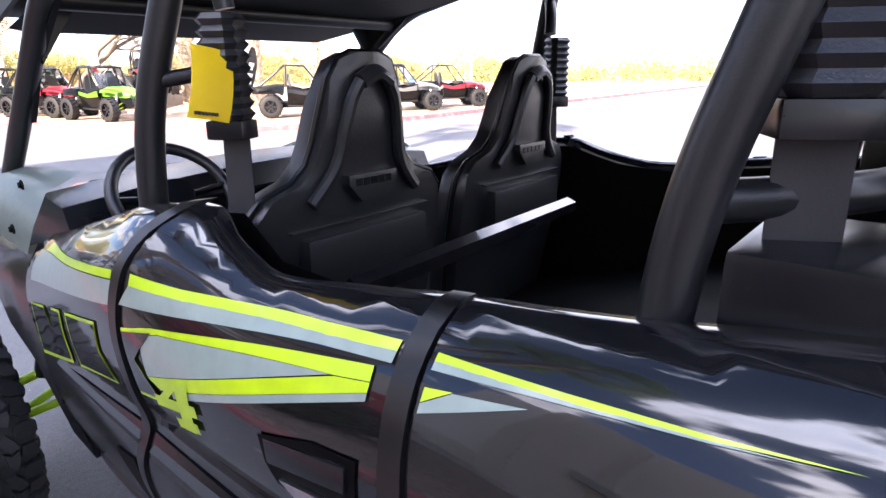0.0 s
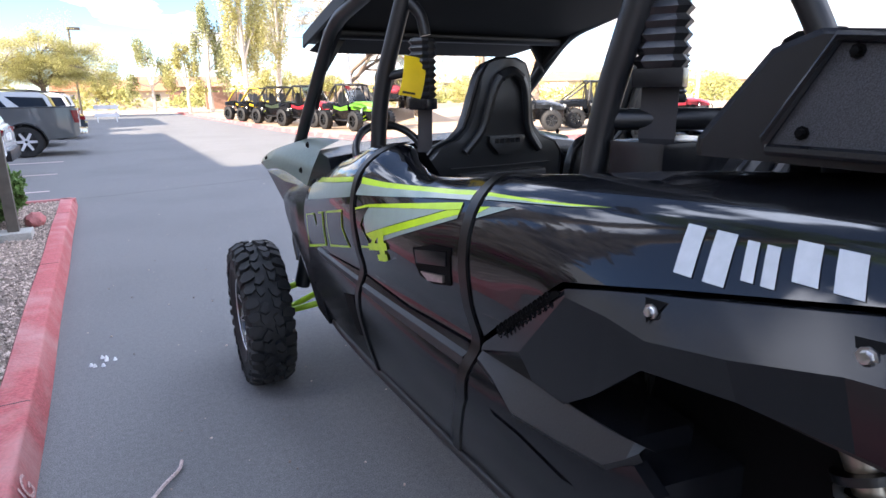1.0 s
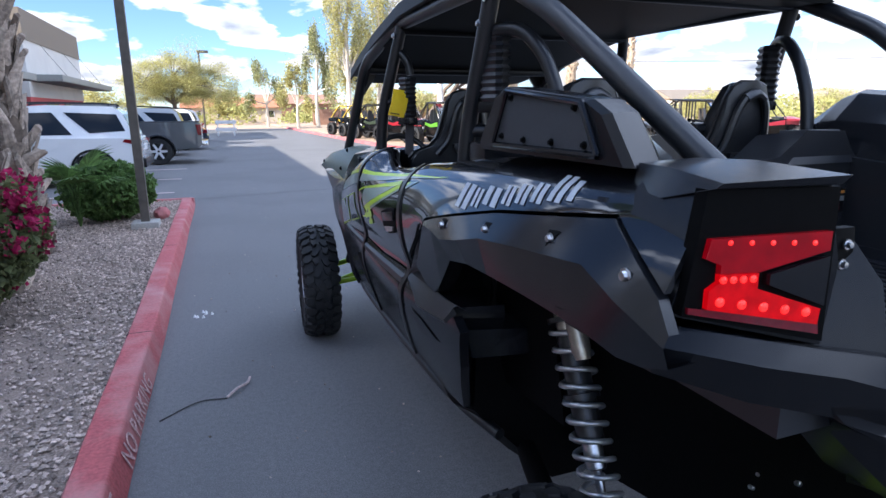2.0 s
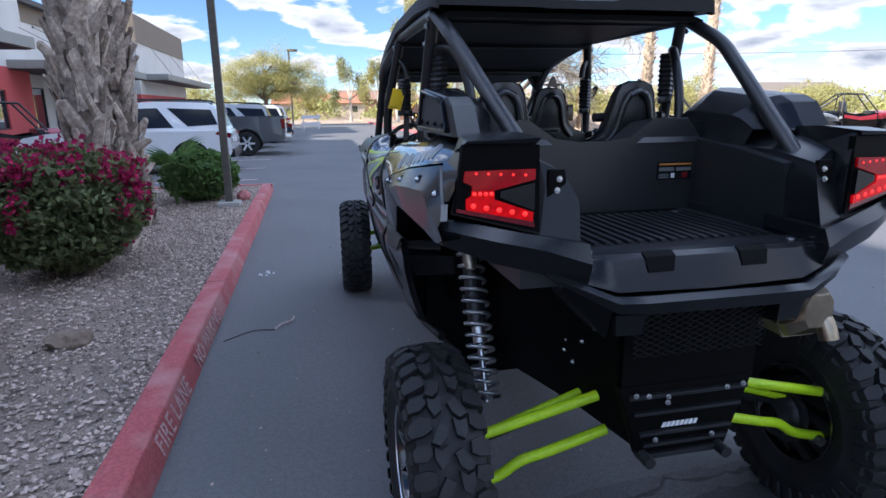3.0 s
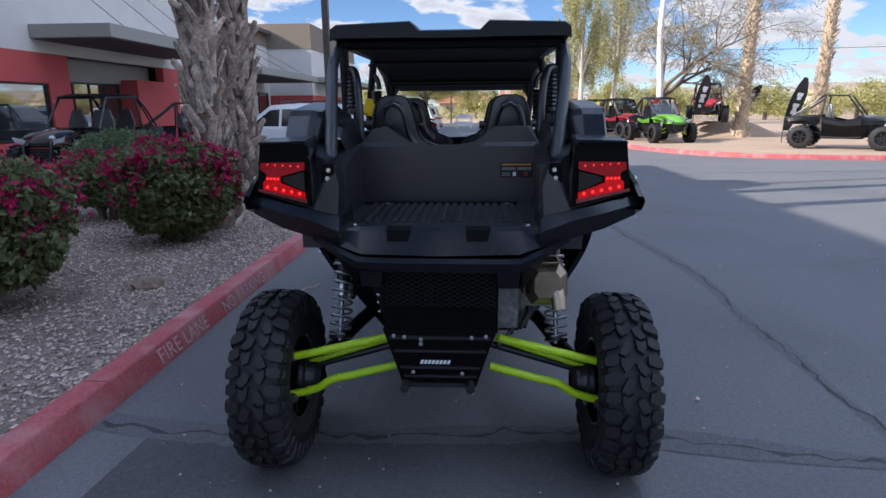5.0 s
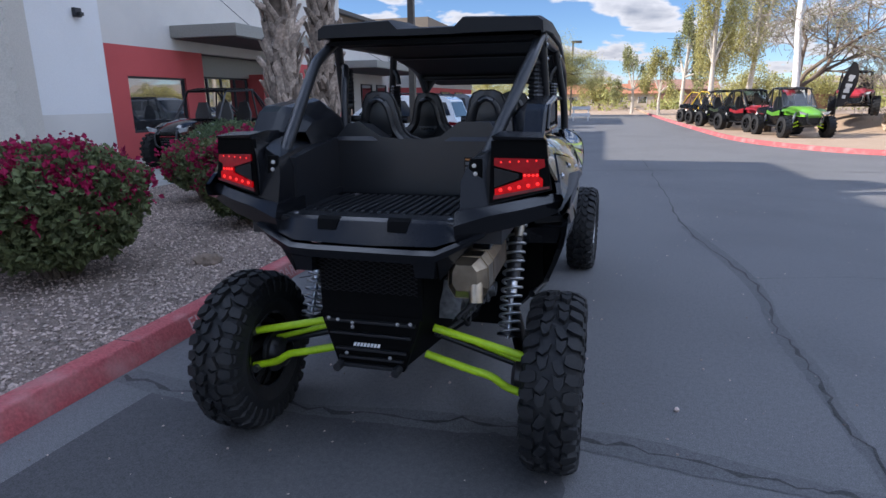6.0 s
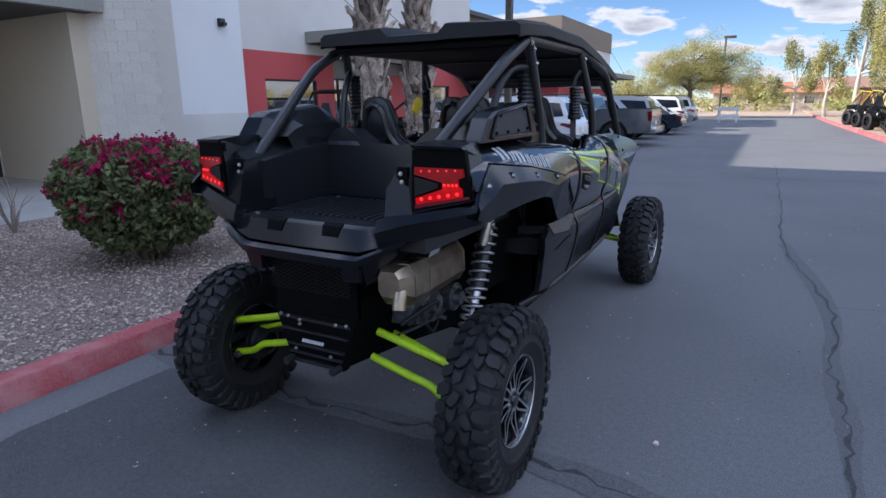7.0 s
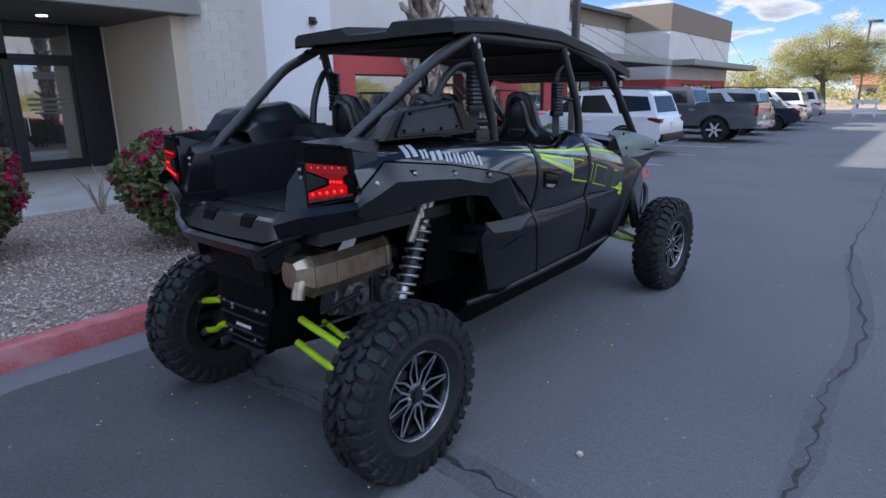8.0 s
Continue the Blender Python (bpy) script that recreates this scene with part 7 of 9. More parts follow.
tube(bm, smooth_path([(-0.60, 1.737, 1.735), (-0.595, 1.75, 1.775), (-0.58, 1.765, 1.79)], 4), 0.002, 5)
part("tag_wire", bm, M_STEEL, tag)


# ---- parked cars ----
def xf(ob_loc, yaw):
    return Matrix.Translation(ob_loc) @ Matrix.Rotation(radians(yaw), 4, "Z")


def car_wheel(parent, x, y, r, w, rim_mat, spokes=6):
    wh = group("wheel", "", "", (x, y, r), parent)
    s = 1 if y > 0 else -1
    bm = bmesh.new()
    revolve(bm, [(-w / 2, r * 0.62), (-w / 2, r * 0.93), (-w * 0.36, r), (w * 0.36, r), (w / 2, r * 0.93), (w / 2, r * 0.62)], 30, "y")
    part("tyre", bm, M_RUBBER, wh)
    bm = bmesh.new()
    revolve(bm, [(0.0, 0.0), (0.0, r * 0.6), (s * w * 0.46, r * 0.64), (s * w * 0.5, r * 0.62)], 26, "y")
    part("rim", bm, M_CAST if rim_mat is M_CHROME else M_RIMBLACK, wh)
    for k in range(spokes):
        a = 2 * math.pi * k / spokes
        bm = bmesh.new()
        d = Vector((math.cos(a), 0, math.sin(a)))
        t = Vector((-math.sin(a), 0, math.cos(a)))
        yo = Vector((0, s * w * 0.40, 0))
        loft(bm, [[d * r * 0.08 + yo - t * r * 0.09, d * r * 0.08 + yo + t * r * 0.09, d * r * 0.08 - t * r * 0.09, d * r * 0.08 + t * r * 0.09][:2] + [d * r * 0.08 + yo * 0.6 + t * r * 0.09, d * r * 0.08 + yo * 0.6 - t * r * 0.09],
                  [d * r * 0.62 + yo * 1.1 - t * r * 0.07, d * r * 0.62 + yo * 1.1 + t * r * 0.07, d * r * 0.62 + yo * 0.6 + t * r * 0.07, d * r * 0.62 + yo * 0.6 - t * r * 0.07]], True, True)
        part("spoke", bm, rim_mat, wh, "", 0)
    return wh


def side_shell(bm, outline, w, tuck=0.04, zmid=0.8, bevel=0.03):
    """A side outline (x, z) pulled across the width, drawn in a little above and below the waist."""
    secs = []
    for y, k in ((-w, 1.0), (-w * 0.9, 1.0), (w * 0.9, 1.0), (w, 1.0)):
        secs.append([(x, y - math.copysign(tuck * ((z - zmid) / 0.5) ** 2, y) * (1 if abs(y) > w * 0.95 else 0), z) for x, z in outline])
    loft(bm, secs, True, True)
    return bm


def car(kind, paint, loc, yaw, label, category="car", rim=None):
    """kind: suv, pickup or sedan, nose along +x."""
    rim = rim or M_MACHINED
    g = group({"suv": "parked_suv", "pickup": "pickup_truck", "sedan": "parked_sedan"}[kind], label, category)
    if kind == "suv":
        L, w, r, axles, belt, top = 4.95, 0.97, 0.38, (3.92, 1.0), 1.10, 1.80
        low = [(0.0, 0.55), (0.02, 0.95), (0.10, 1.08), (3.5, 1.12), (4.2, 1.08), (4.75, 0.98), (4.93, 0.8), (4.95, 0.45), (4.6, 0.32)]
        gh = [(0.12, 1.06), (0.35, 1.66), (0.55, 1.78), (1.8, 1.82), (2.7, 1.76), (3.55, 1.12)]
        wins = [[(0.30, 1.24), (0.46, 1.61), (1.50, 1.66), (1.02, 1.20)], [(1.36, 1.17), (1.72, 1.66), (2.36, 1.65), (2.38, 1.17)], [(2.46, 1.17), (2.43, 1.65), (2.72, 1.62), (3.3, 1.18)]]
    elif kind == "pickup":
        L, w, r, axles, belt, top = 5.9, 1.0, 0.43, (4.85, 1.32), 1.25, 1.92
        low = [(0.0, 0.62), (0.0, 1.30), (0.06, 1.34), (1.95, 1.34), (2.0, 1.28), (4.3, 1.26), (5.4, 1.20), (5.8, 1.08), (5.9, 0.85), (5.85, 0.55), (5.4, 0.50)]
        gh = [(2.02, 1.27), (2.2, 1.80), (2.4, 1.89), (3.5, 1.90), (3.75, 1.82), (4.4, 1.26)]
        wins = [[(2.3, 1.34), (2.38, 1.74), (3.0, 1.76), (3.0, 1.34)], [(3.1, 1.34), (3.1, 1.76), (3.6, 1.74), (4.1, 1.34)]]
    else:
        L, w, r, axles, belt, top = 4.7, 0.91, 0.33, (3.75, 0.95), 0.93, 1.42
        low = [(0.0, 0.5), (0.02, 0.85), (0.25, 0.97), (3.4, 0.93), (4.2, 0.84), (4.65, 0.66), (4.7, 0.4), (4.4, 0.26)]
        gh = [(0.45, 0.95), (1.15, 1.36), (1.8, 1.43), (2.4, 1.40), (3.3, 0.93)]
        wins = [[(0.95, 0.99), (1.3, 1.31), (1.9, 1.36), (1.9, 0.98)], [(1.98, 0.98), (1.98, 1.36), (2.35, 1.34), (2.95, 0.98)]]
    sill = 0.47 if kind == "pickup" else 0.30
    under = []
    for wx in axles:
        for k in range(11):
            a = math.pi * k / 10
            under.append((wx + (r + 0.07) * math.cos(a), max(sill, r + (r + 0.07) * math.sin(a))))
    outline = low + [(axles[0] + r + 0.075, sill)] + under + [(axles[1] - r - 0.075, sill), (0.12, sill + 0.04)]
    bm = bmesh.new()
    side_shell(bm, outline, w)
    body = part("body", bm, paint, g, "", 35)
    bm = bmesh.new()
    secs = []
    for y in (-w * 0.95, -w * 0.9, w * 0.9, w * 0.95):
        secs.append([(x, y - math.copysign(0.24 * (z - gh[0][1]), y), z) for x, z in gh])
    loft(bm, secs, True, True)
    part("cabin", bm, paint, g, "", 35)
    for sgn in (1, -1):
        for win in wins:
            bm = bmesh.new()
            pts = [(x, sgn * (w * 0.95 - 0.24 * (z - gh[0][1]) + 0.008), z) for x, z in win]
            lo = [(x, y - sgn * 0.02, z) for x, y, z in pts]
            loft(bm, [lo, pts], True, True)
            part("side_window", bm, M_CARGLASS, g, "", 0)
        # lamps, mirror, handles, sill
        bm = bmesh.new()
        if kind == "suv":
            prism(bm, [(-0.02, 1.02), (0.32, 1.06), (0.38, 1.0), (0.02, 0.9)], "y", sgn * (w - 0.2) if sgn > 0 else -w - 0.004, w + 0.004 if sgn > 0 else -(w - 0.2))
        elif kind == "pickup":
            prism(bm, [(-0.012, 0.92), (-0.012, 1.26), (0.16, 1.26), (0.1, 0.92)], "y", sgn * (w - 0.16) if sgn > 0 else -w - 0.006, w + 0.006 if sgn > 0 else -(w - 0.16))
        else:
            prism(bm, [(-0.012, 0.74), (0.0, 0.88), (0.3, 0.9), (0.2, 0.76)], "y", sgn * (w - 0.3) if sgn > 0 else -w - 0.004, w + 0.004 if sgn > 0 else -(w - 0.3))
        part("tail_lamp", bm, M_LENSDARK, g, "red tail lamp", 30)
        bm = bmesh.new()
        mx = gh[-1][0] - 0.35
        box(bm, mx - 0.06, mx + 0.06, sgn * (w + 0.03) - 0.09, sgn * (w + 0.03) + 0.09, belt + 0.02, belt + 0.17, 0.03)
        part("mirror", bm, M_PLASTIC if kind == "pickup" else paint, g, "", 30)
        bm = bmesh.new()
        box(bm, axles[1] + r + 0.1, axles[0] - r - 0.1, sgn * w - 0.02, sgn * w + 0.015, sill - 0.02, sill + 0.10, 0.01)
        part("sill_trim", bm, M_PLASTIC, g, "", 30)
        for wx in (2.0, 2.9):
            bm = bmesh.new()
            box(bm, wx, wx + 0.2, sgn * w - 0.01, sgn * w + 0.025, belt - 0.16, belt - 0.12, 0.01)
            part("door_handle", bm, M_CHROME if kind == "pickup" else paint, g, "", 30)
        for wx in axles:
            car_wheel(g, wx, sgn * (w - 0.14), r, 0.26, rim)
            bm = bmesh.new()
            arc = [(wx + (r + 0.07) * math.cos(math.pi * k / 12), sgn * (w + 0.004), max(sill, r + (r + 0.07) * math.sin(math.pi * k / 12))) for k in range(13)]
            tube(bm, arc, 0.025, 6)
            part("arch_trim", bm, M_PLASTIC if kind != "sedan" else paint, g)
    # rear end
    bm = bmesh.new()
    if kind == "pickup":
        box(bm, -0.18, 0.02, -w * 0.95, w * 0.95, 0.50, 0.72, 0.03)
        part("rear_bumper", bm, M_CHROME, g, "", 30)
        bm = bmesh.new()
        box(bm, 0.06, 1.9, -w * 0.86, w * 0.86, 1.30, 1.352)
        part("load_bed", bm, M_DARK, g, "", 0)
    else:
        box(bm, -0.06, 0.1, -w * 0.9, w * 0.9, 0.40, 0.62, 0.03)
        part("rear_bumper", bm, M_PLASTIC if kind == "suv" else paint, g, "", 30)
    g0, g1 = gh[0], gh[1]
    bm = bmesh.new()
    f0, f1 = 0.2, 0.92
    a = Vector((g0[0] + (g1[0] - g0[0]) * f0 - 0.006, 0, g0[1] + (g1[1] - g0[1]) * f0 + 0.004))
    b = Vector((g0[0] + (g1[0] - g0[0]) * f1 - 0.006, 0, g0[1] + (g1[1] - g0[1]) * f1 + 0.004))
    ww0, ww1 = w * 0.8, w * 0.72
    loft(bm, [[(a.x, -ww0, a.z), (a.x, ww0, a.z)], [(b.x, -ww1, b.z), (b.x, ww1, b.z)]])
    part("rear_window", bm, M_CARGLASS, g, "", 0)
    bm = bmesh.new()
    e0, e1 = gh[-1], gh[-2]
    loft(bm, [[(e0[0] - 0.05, -w * 0.82, e0[1] + 0.06), (e0[0] - 0.05, w * 0.82, e0[1] + 0.06)], [(e1[0] + 0.03, -w * 0.74, e1[1] - 0.02), (e1[0] + 0.03, w * 0.74, e1[1] - 0.02)]])
    part("windscreen", bm, M_CARGLASS, g, "", 0)
    bm = bmesh.new()
    box(bm, -0.012, 0.03, -0.16, 0.16, 0.78, 0.92)
    part("number_plate", bm, M_WHITE, g, "white plate with plain bars", 0)
    if kind == "suv":
        for sgn in (1, -1):
            bm = bmesh.new()
            tube(bm, smooth_path([(0.6, sgn * 0.68, 1.79), (0.75, sgn * 0.68, 1.85), (2.3, sgn * 0.68, 1.87), (2.5, sgn * 0.68, 1.79)], 4), 0.02, 8)
            part("roof_rail", bm, M_PLASTIC, g)
    g.matrix_basis = xf(loc, yaw)
    return g


car("suv", M_CARWHITE, (-3.1, 15.3, 0), 180, "white mid-size SUV parked nose to the shop")
car("pickup", M_CARGREY, (-1.95, 21.1, 0), 180, "dark grey crew-cab pickup truck parked beside white SUV", "pickup truck", M_BRIGHTRIM)
car("suv", M_CARSILVER, (-2.5, 25.0, 0), 180, "silver SUV parked beyond the grey pickup")
car("sedan", M_CARBLUE, (-1.9, 28.8, 0), 180, "dark blue sedan parked in the row")
car("suv", M_CARWHITE, (-2.3, 33.0, 0), 180, "white SUV parked far along the row")
car("suv", M_CARSILVER, (-2.2, 37.0, 0), 180, "silver SUV parked at the end of the row")


# ---- display side-by-sides ----
def small_wheel(parent, x, y, r, w):
    wh = group("wheel", "", "", (x, y, r), parent)
    s = 1 if x > 0 else -1
    bm = bmesh.new()
    n = 22
    prof = [(-w / 2, r * 0.55), (-w * 0.52, r * 0.8), (-w * 0.42, r * 0.93), (0, r * 0.96), (w * 0.42, r * 0.93), (w * 0.52, r * 0.8), (w / 2, r * 0.55)]
    revolve(bm, prof, n, "x")
    for k in range(18):
        a = 2 * math.pi * k / 18
        for u in (-0.3, 0.3):
            a2 = a + (0.17 if u > 0 else 0)
            c = Vector((u * w, r * 0.965 * math.cos(a2), r * 0.965 * math.sin(a2)))
            box(bm, -w * 0.17, w * 0.17, -r * 0.08, r * 0.08, -0.012, r * 0.05, 0, Matrix.Translation(c) @ Matrix.Rotation(a2 - math.pi / 2, 4, "X"))
    part("tyre", bm, M_RUBBER, wh)
    bm = bmesh.new()
    revolve(bm, [(0, 0), (0, r * 0.5), (s * w * 0.4, r * 0.56), (s * w * 0.47, r * 0.54)], 20, "x")
    part("rim", bm, M_RIMBLACK, wh)
    for k in range(6):
        a = 2 * math.pi * k / 6
        bm = bmesh.new()
        d, t = Vector((0, math.cos(a), math.sin(a))), Vector((0, -math.sin(a), math.cos(a)))
        o = Vector((s * w * 0.36, 0, 0))
        loft(bm, [[d * 0.03 + o - t * 0.02, d * 0.03 + o + t * 0.02, d * 0.03 + o * 0.5 + t * 0.02, d * 0.03 + o * 0.5 - t * 0.02], [d * r * 0.54 + o - t * 0.016, d * r * 0.54 + o + t * 0.016, d * r * 0.54 + o * 0.5 + t * 0.016, d * r * 0.54 + o * 0.5 - t * 0.016]], True, True)
        part("spoke", bm, M_TUBE, wh, "", 0)


def display_utv(color, loc, yaw, label, crew=False, roof=True, cab=False, arms=None, hood=None):
    """A side-by-side, nose along +y, axles 2.3 or 3.0 m apart."""
    cm = U_COLORS[color]
    wb = 3.0 if crew else 2.42
    hw = 0.90
    g = group("display_side_by_side", label, "off-road vehicle", grp="display vehicles")
    for sx in (1, -1):
        for y in (0.0, wb):
            small_wheel(g, sx * hw * 0.88, y, 0.41, 0.29)
        for y, ln in ((0.0, -0.05), (wb, 0.05)):
            bm = bmesh.new()
            tube(bm, [(sx * 0.25, y + ln, 0.50), (sx * 0.62, y + ln, 0.36)], 0.028, 8)
            tube(bm, [(sx * 0.25, y + ln, 0.66), (sx * 0.60, y + ln, 0.48)], 0.022, 8)
            part("suspension_arm", bm, arms or M_TUBE, g)
            bm = bmesh.new()
            tube(bm, [(sx * 0.42, y, 1.0), (sx * 0.55, y, 0.45)], 0.045, 8)
            part("shock", bm, M_SPRING, g)
        # front and rear fenders
        bm = bmesh.new()
        loft(bm, [[(sx * 0.40, wb - 0.50, 1.12), (sx * 0.66, wb - 0.58, 1.08), (sx * 0.72, wb - 0.56, 0.98)], [(sx * 0.38, wb - 0.1, 1.10), (sx * 0.64, wb - 0.1, 1.06), (sx * 0.70, wb - 0.1, 1.0)],
                  [(sx * 0.34, wb + 0.30, 1.0), (sx * 0.56, wb + 0.26, 0.97), (sx * 0.60, wb + 0.24, 0.92)]])
        bmesh.ops.solidify(bm, geom=bm.faces[:], thickness=0.03)
        part("front_fender", bm, hood or cm, g, "", 35)
        bm = bmesh.new()
        loft(bm, [[(sx * 0.46, -0.55, 1.10), (sx * 0.66, -0.5, 1.06), (sx * 0.70, -0.45, 0.94)], [(sx * 0.46, 0.0, 1.16), (sx * 0.70, 0.0, 1.12), (sx * 0.74, 0.0, 1.0)], [(sx * 0.48, 0.5, 1.18), (sx * 0.70, 0.5, 1.10), (sx * 0.70, 0.45, 0.78)]])
        bmesh.ops.solidify(bm, geom=bm.faces[:], thickness=0.03)
        part("rear_fender", bm, M_PLASTIC, g, "", 35)
        for y0, y1 in (((0.55, 1.12), (1.16, wb - 0.62)) if crew else ((0.6, wb - 0.62),)):
            ym = (y0 + y1) / 2
            bm = bmesh.new()
            loft(bm, [[(sx * 0.70, y0, 1.14), (sx * 0.74, y0, 0.90), (sx * 0.70, y0, 0.74), (sx * 0.62, y0, 0.52)], [(sx * 0.71, ym, 1.0), (sx * 0.76, ym, 0.82), (sx * 0.72, ym, 0.66), (sx * 0.64, ym, 0.46)],
                      [(sx * 0.68, y1, 1.10), (sx * 0.72, y1, 0.90), (sx * 0.69, y1, 0.72), (sx * 0.62, y1, 0.50)]])
            bmesh.ops.solidify(bm, geom=bm.faces[:], thickness=0.03)
            door = part("door", bm, M_PLASTIC, g, "", 20)
            bm = bmesh.new()
            loft(bm, [[(sx * 0.747, y0 + 0.05, 1.02), (sx * 0.755, y0 + 0.05, 0.90)], [(sx * 0.757, ym, 0.93), (sx * 0.772, ym, 0.80)], [(sx * 0.735, y1 - 0.04, 1.04), (sx * 0.735, y1 - 0.04, 0.84)]])
            bmesh.ops.solidify(bm, geom=bm.faces[:], thickness=0.012)
            part("door_panel", bm, cm, door, "", 20)
            bm = bmesh.new()
            tube(bm, [(sx * 0.64, y0, 0.42), (sx * 0.66, ym, 0.40), (sx * 0.64, y1, 0.42)], 0.03, 8)
            part("rock_slider", bm, M_TUBE, g)
        # bumper bar, upper cage brace and belt webbing
        bm = bmesh.new()
        tube(bm, bent([(sx * 0.10, wb + 0.62, 0.52), (sx * 0.26, wb + 0.64, 0.56), (sx * 0.30, wb + 0.62, 0.82), (sx * 0.24, wb + 0.50, 0.92)], 0.08), 0.022, 8)
        part("bumper_bar", bm, M_TUBE, g)
        bm = bmesh.new()
        tube(bm, [(sx * 0.55, 0.56, 1.84), (sx * 0.50, 0.10, 1.50), (sx * 0.42, -0.42, 1.12)], 0.022, 8)
        part("cage_brace", bm, M_TUBE, g)
        bm = bmesh.new()
        box(bm, sx * 0.33 - 0.025, sx * 0.33 + 0.025, 0.62, 0.63, 1.2, 1.6)
        part("seat_harness", bm, M_WEB, g, "", 0)
        # cage
        bm = bmesh.new()
        tube(bm, [(sx * 0.62, wb - 0.62, 1.12), (sx * 0.55, wb - 1.15, 1.82), (sx * 0.55, 0.55, 1.86), (sx * 0.60, 0.25, 1.6), (sx * 0.55, -0.35, 1.14)], 0.028, 8)
        part("cage_side", bm, M_TUBE if color != "yellow" else cm, g)
        bm = bmesh.new()
        tube(bm, [(sx * 0.55, 0.6, 1.85), (sx * 0.64, 0.55, 1.1)], 0.026, 8)
        part("cage_pillar", bm, M_TUBE, g)
        bm = bmesh.new()
        prism(bm, [(sx * 0.30, 0.94), (sx * 0.55, 1.0), (sx * 0.50, 0.90), (sx * 0.32, 0.87)], "y", wb + 0.50, wb + 0.545)
        part("headlamp", bm, M_SILVERDECAL, g, "", 0)
        for ys in ((0.75, 1.65) if crew else (0.75,)):
            bm = bmesh.new()
            loft(bm, [[(sx * 0.33 - 0.2, ys + 0.1, 0.7), (sx * 0.33 + 0.2, ys + 0.1, 0.7), (sx * 0.33 + 0.2, ys, 0.7), (sx * 0.33 - 0.2, ys, 0.7)], [(sx * 0.33 - 0.21, ys, 1.25), (sx * 0.33 + 0.21, ys, 1.25), (sx * 0.33 + 0.2, ys - 0.1, 1.25), (sx * 0.33 - 0.2, ys - 0.1, 1.25)],
                      [(sx * 0.33 - 0.11, ys - 0.05, 1.55), (sx * 0.33 + 0.11, ys - 0.05, 1.55), (sx * 0.33 + 0.1, ys - 0.12, 1.55), (sx * 0.33 - 0.1, ys - 0.12, 1.55)]], True, True)
            part("seat", bm, M_SEAT, g, "", 35)
    bm = bmesh.new()
    secs = []
    for y, w, zt, zb in ((wb - 0.75, 0.58, 1.16, 0.86), (wb - 0.3, 0.44, 1.17, 0.84), (wb + 0.2, 0.38, 1.08, 0.80), (wb + 0.46, 0.33, 0.97, 0.80), (wb + 0.53, 0.29, 0.88, 0.82)):
        secs.append([(-w, y, zb), (-w, y, zt - 0.08), (-w * 0.6, y, zt), (w * 0.6, y, zt), (w, y, zt - 0.08), (w, y, zb)])
    loft(bm, secs, True, True)
    part("bonnet", bm, hood or cm, g, "", 35)
    bm = bmesh.new()
    loft(bm, [[(-0.50, wb - 0.7, 0.42), (0.50, wb - 0.7, 0.42), (0.54, wb - 0.7, 0.88), (-0.54, wb - 0.7, 0.88)], [(-0.30, wb + 0.1, 0.42), (0.30, wb + 0.1, 0.42), (0.36, wb + 0.1, 0.82), (-0.36, wb + 0.1, 0.82)],
              [(-0.22, wb + 0.50, 0.50), (0.22, wb + 0.50, 0.50), (0.28, wb + 0.50, 0.81), (-0.28, wb + 0.50, 0.81)]], True, True)
    part("front_bulkhead", bm, M_PLASTIC, g, "", 25)
    for k in range(4):
        bm = bmesh.new()
        z_ = 0.60 + 0.055 * k
        box(bm, -0.20 - 0.012 * k, 0.20 + 0.012 * k, wb + 0.495, wb + 0.515, z_, z_ + 0.018, 0.004)
        part("grille_bar", bm, cm if k == 3 else M_TUBE, g)
    bm = bmesh.new()
    box(bm, -0.60, 0.60, -0.62, 0.45, 0.85, 1.10, 0.03)
    part("cargo_bed", bm, M_PLASTIC, g, "", 30)
    bm = bmesh.new()
    box(bm, -0.62, 0.62, -0.1, wb - 0.6, 0.36, 0.55, 0.03)
    part("floor_pan", bm, M_DARK, g, "", 30)
    bm = bmesh.new()
    box(bm, -0.62, 0.62, wb - 0.85, wb - 0.68, 0.6, 1.16, 0.03)
    part("dashboard", bm, M_PLASTIC, g, "", 30)
    for y, z in ((wb - 1.15, 1.82), (0.55, 1.86)):
        bm = bmesh.new()
        tube(bm, [(-0.55, y, z), (0.55, y, z)], 0.026, 8)
        part("cage_crossbar", bm, M_TUBE, g)
    if roof:
        bm = bmesh.new()
        loft(bm, [[(-0.58, 0.35, 1.87), (-0.3, 0.35, 1.92), (0.3, 0.35, 1.92), (0.58, 0.35, 1.87)], [(-0.6, wb - 1.2, 1.86), (-0.3, wb - 1.2, 1.91), (0.3, wb - 1.2, 1.91), (0.6, wb - 1.2, 1.86)], [(-0.55, wb - 0.95, 1.80), (-0.3, wb - 0.95, 1.84), (0.3, wb - 0.95, 1.84), (0.55, wb - 0.95, 1.80)]])
        bmesh.ops.solidify(bm, geom=bm.faces[:], thickness=0.03)
        part("roof", bm, M_PLASTIC, g, "", 35)
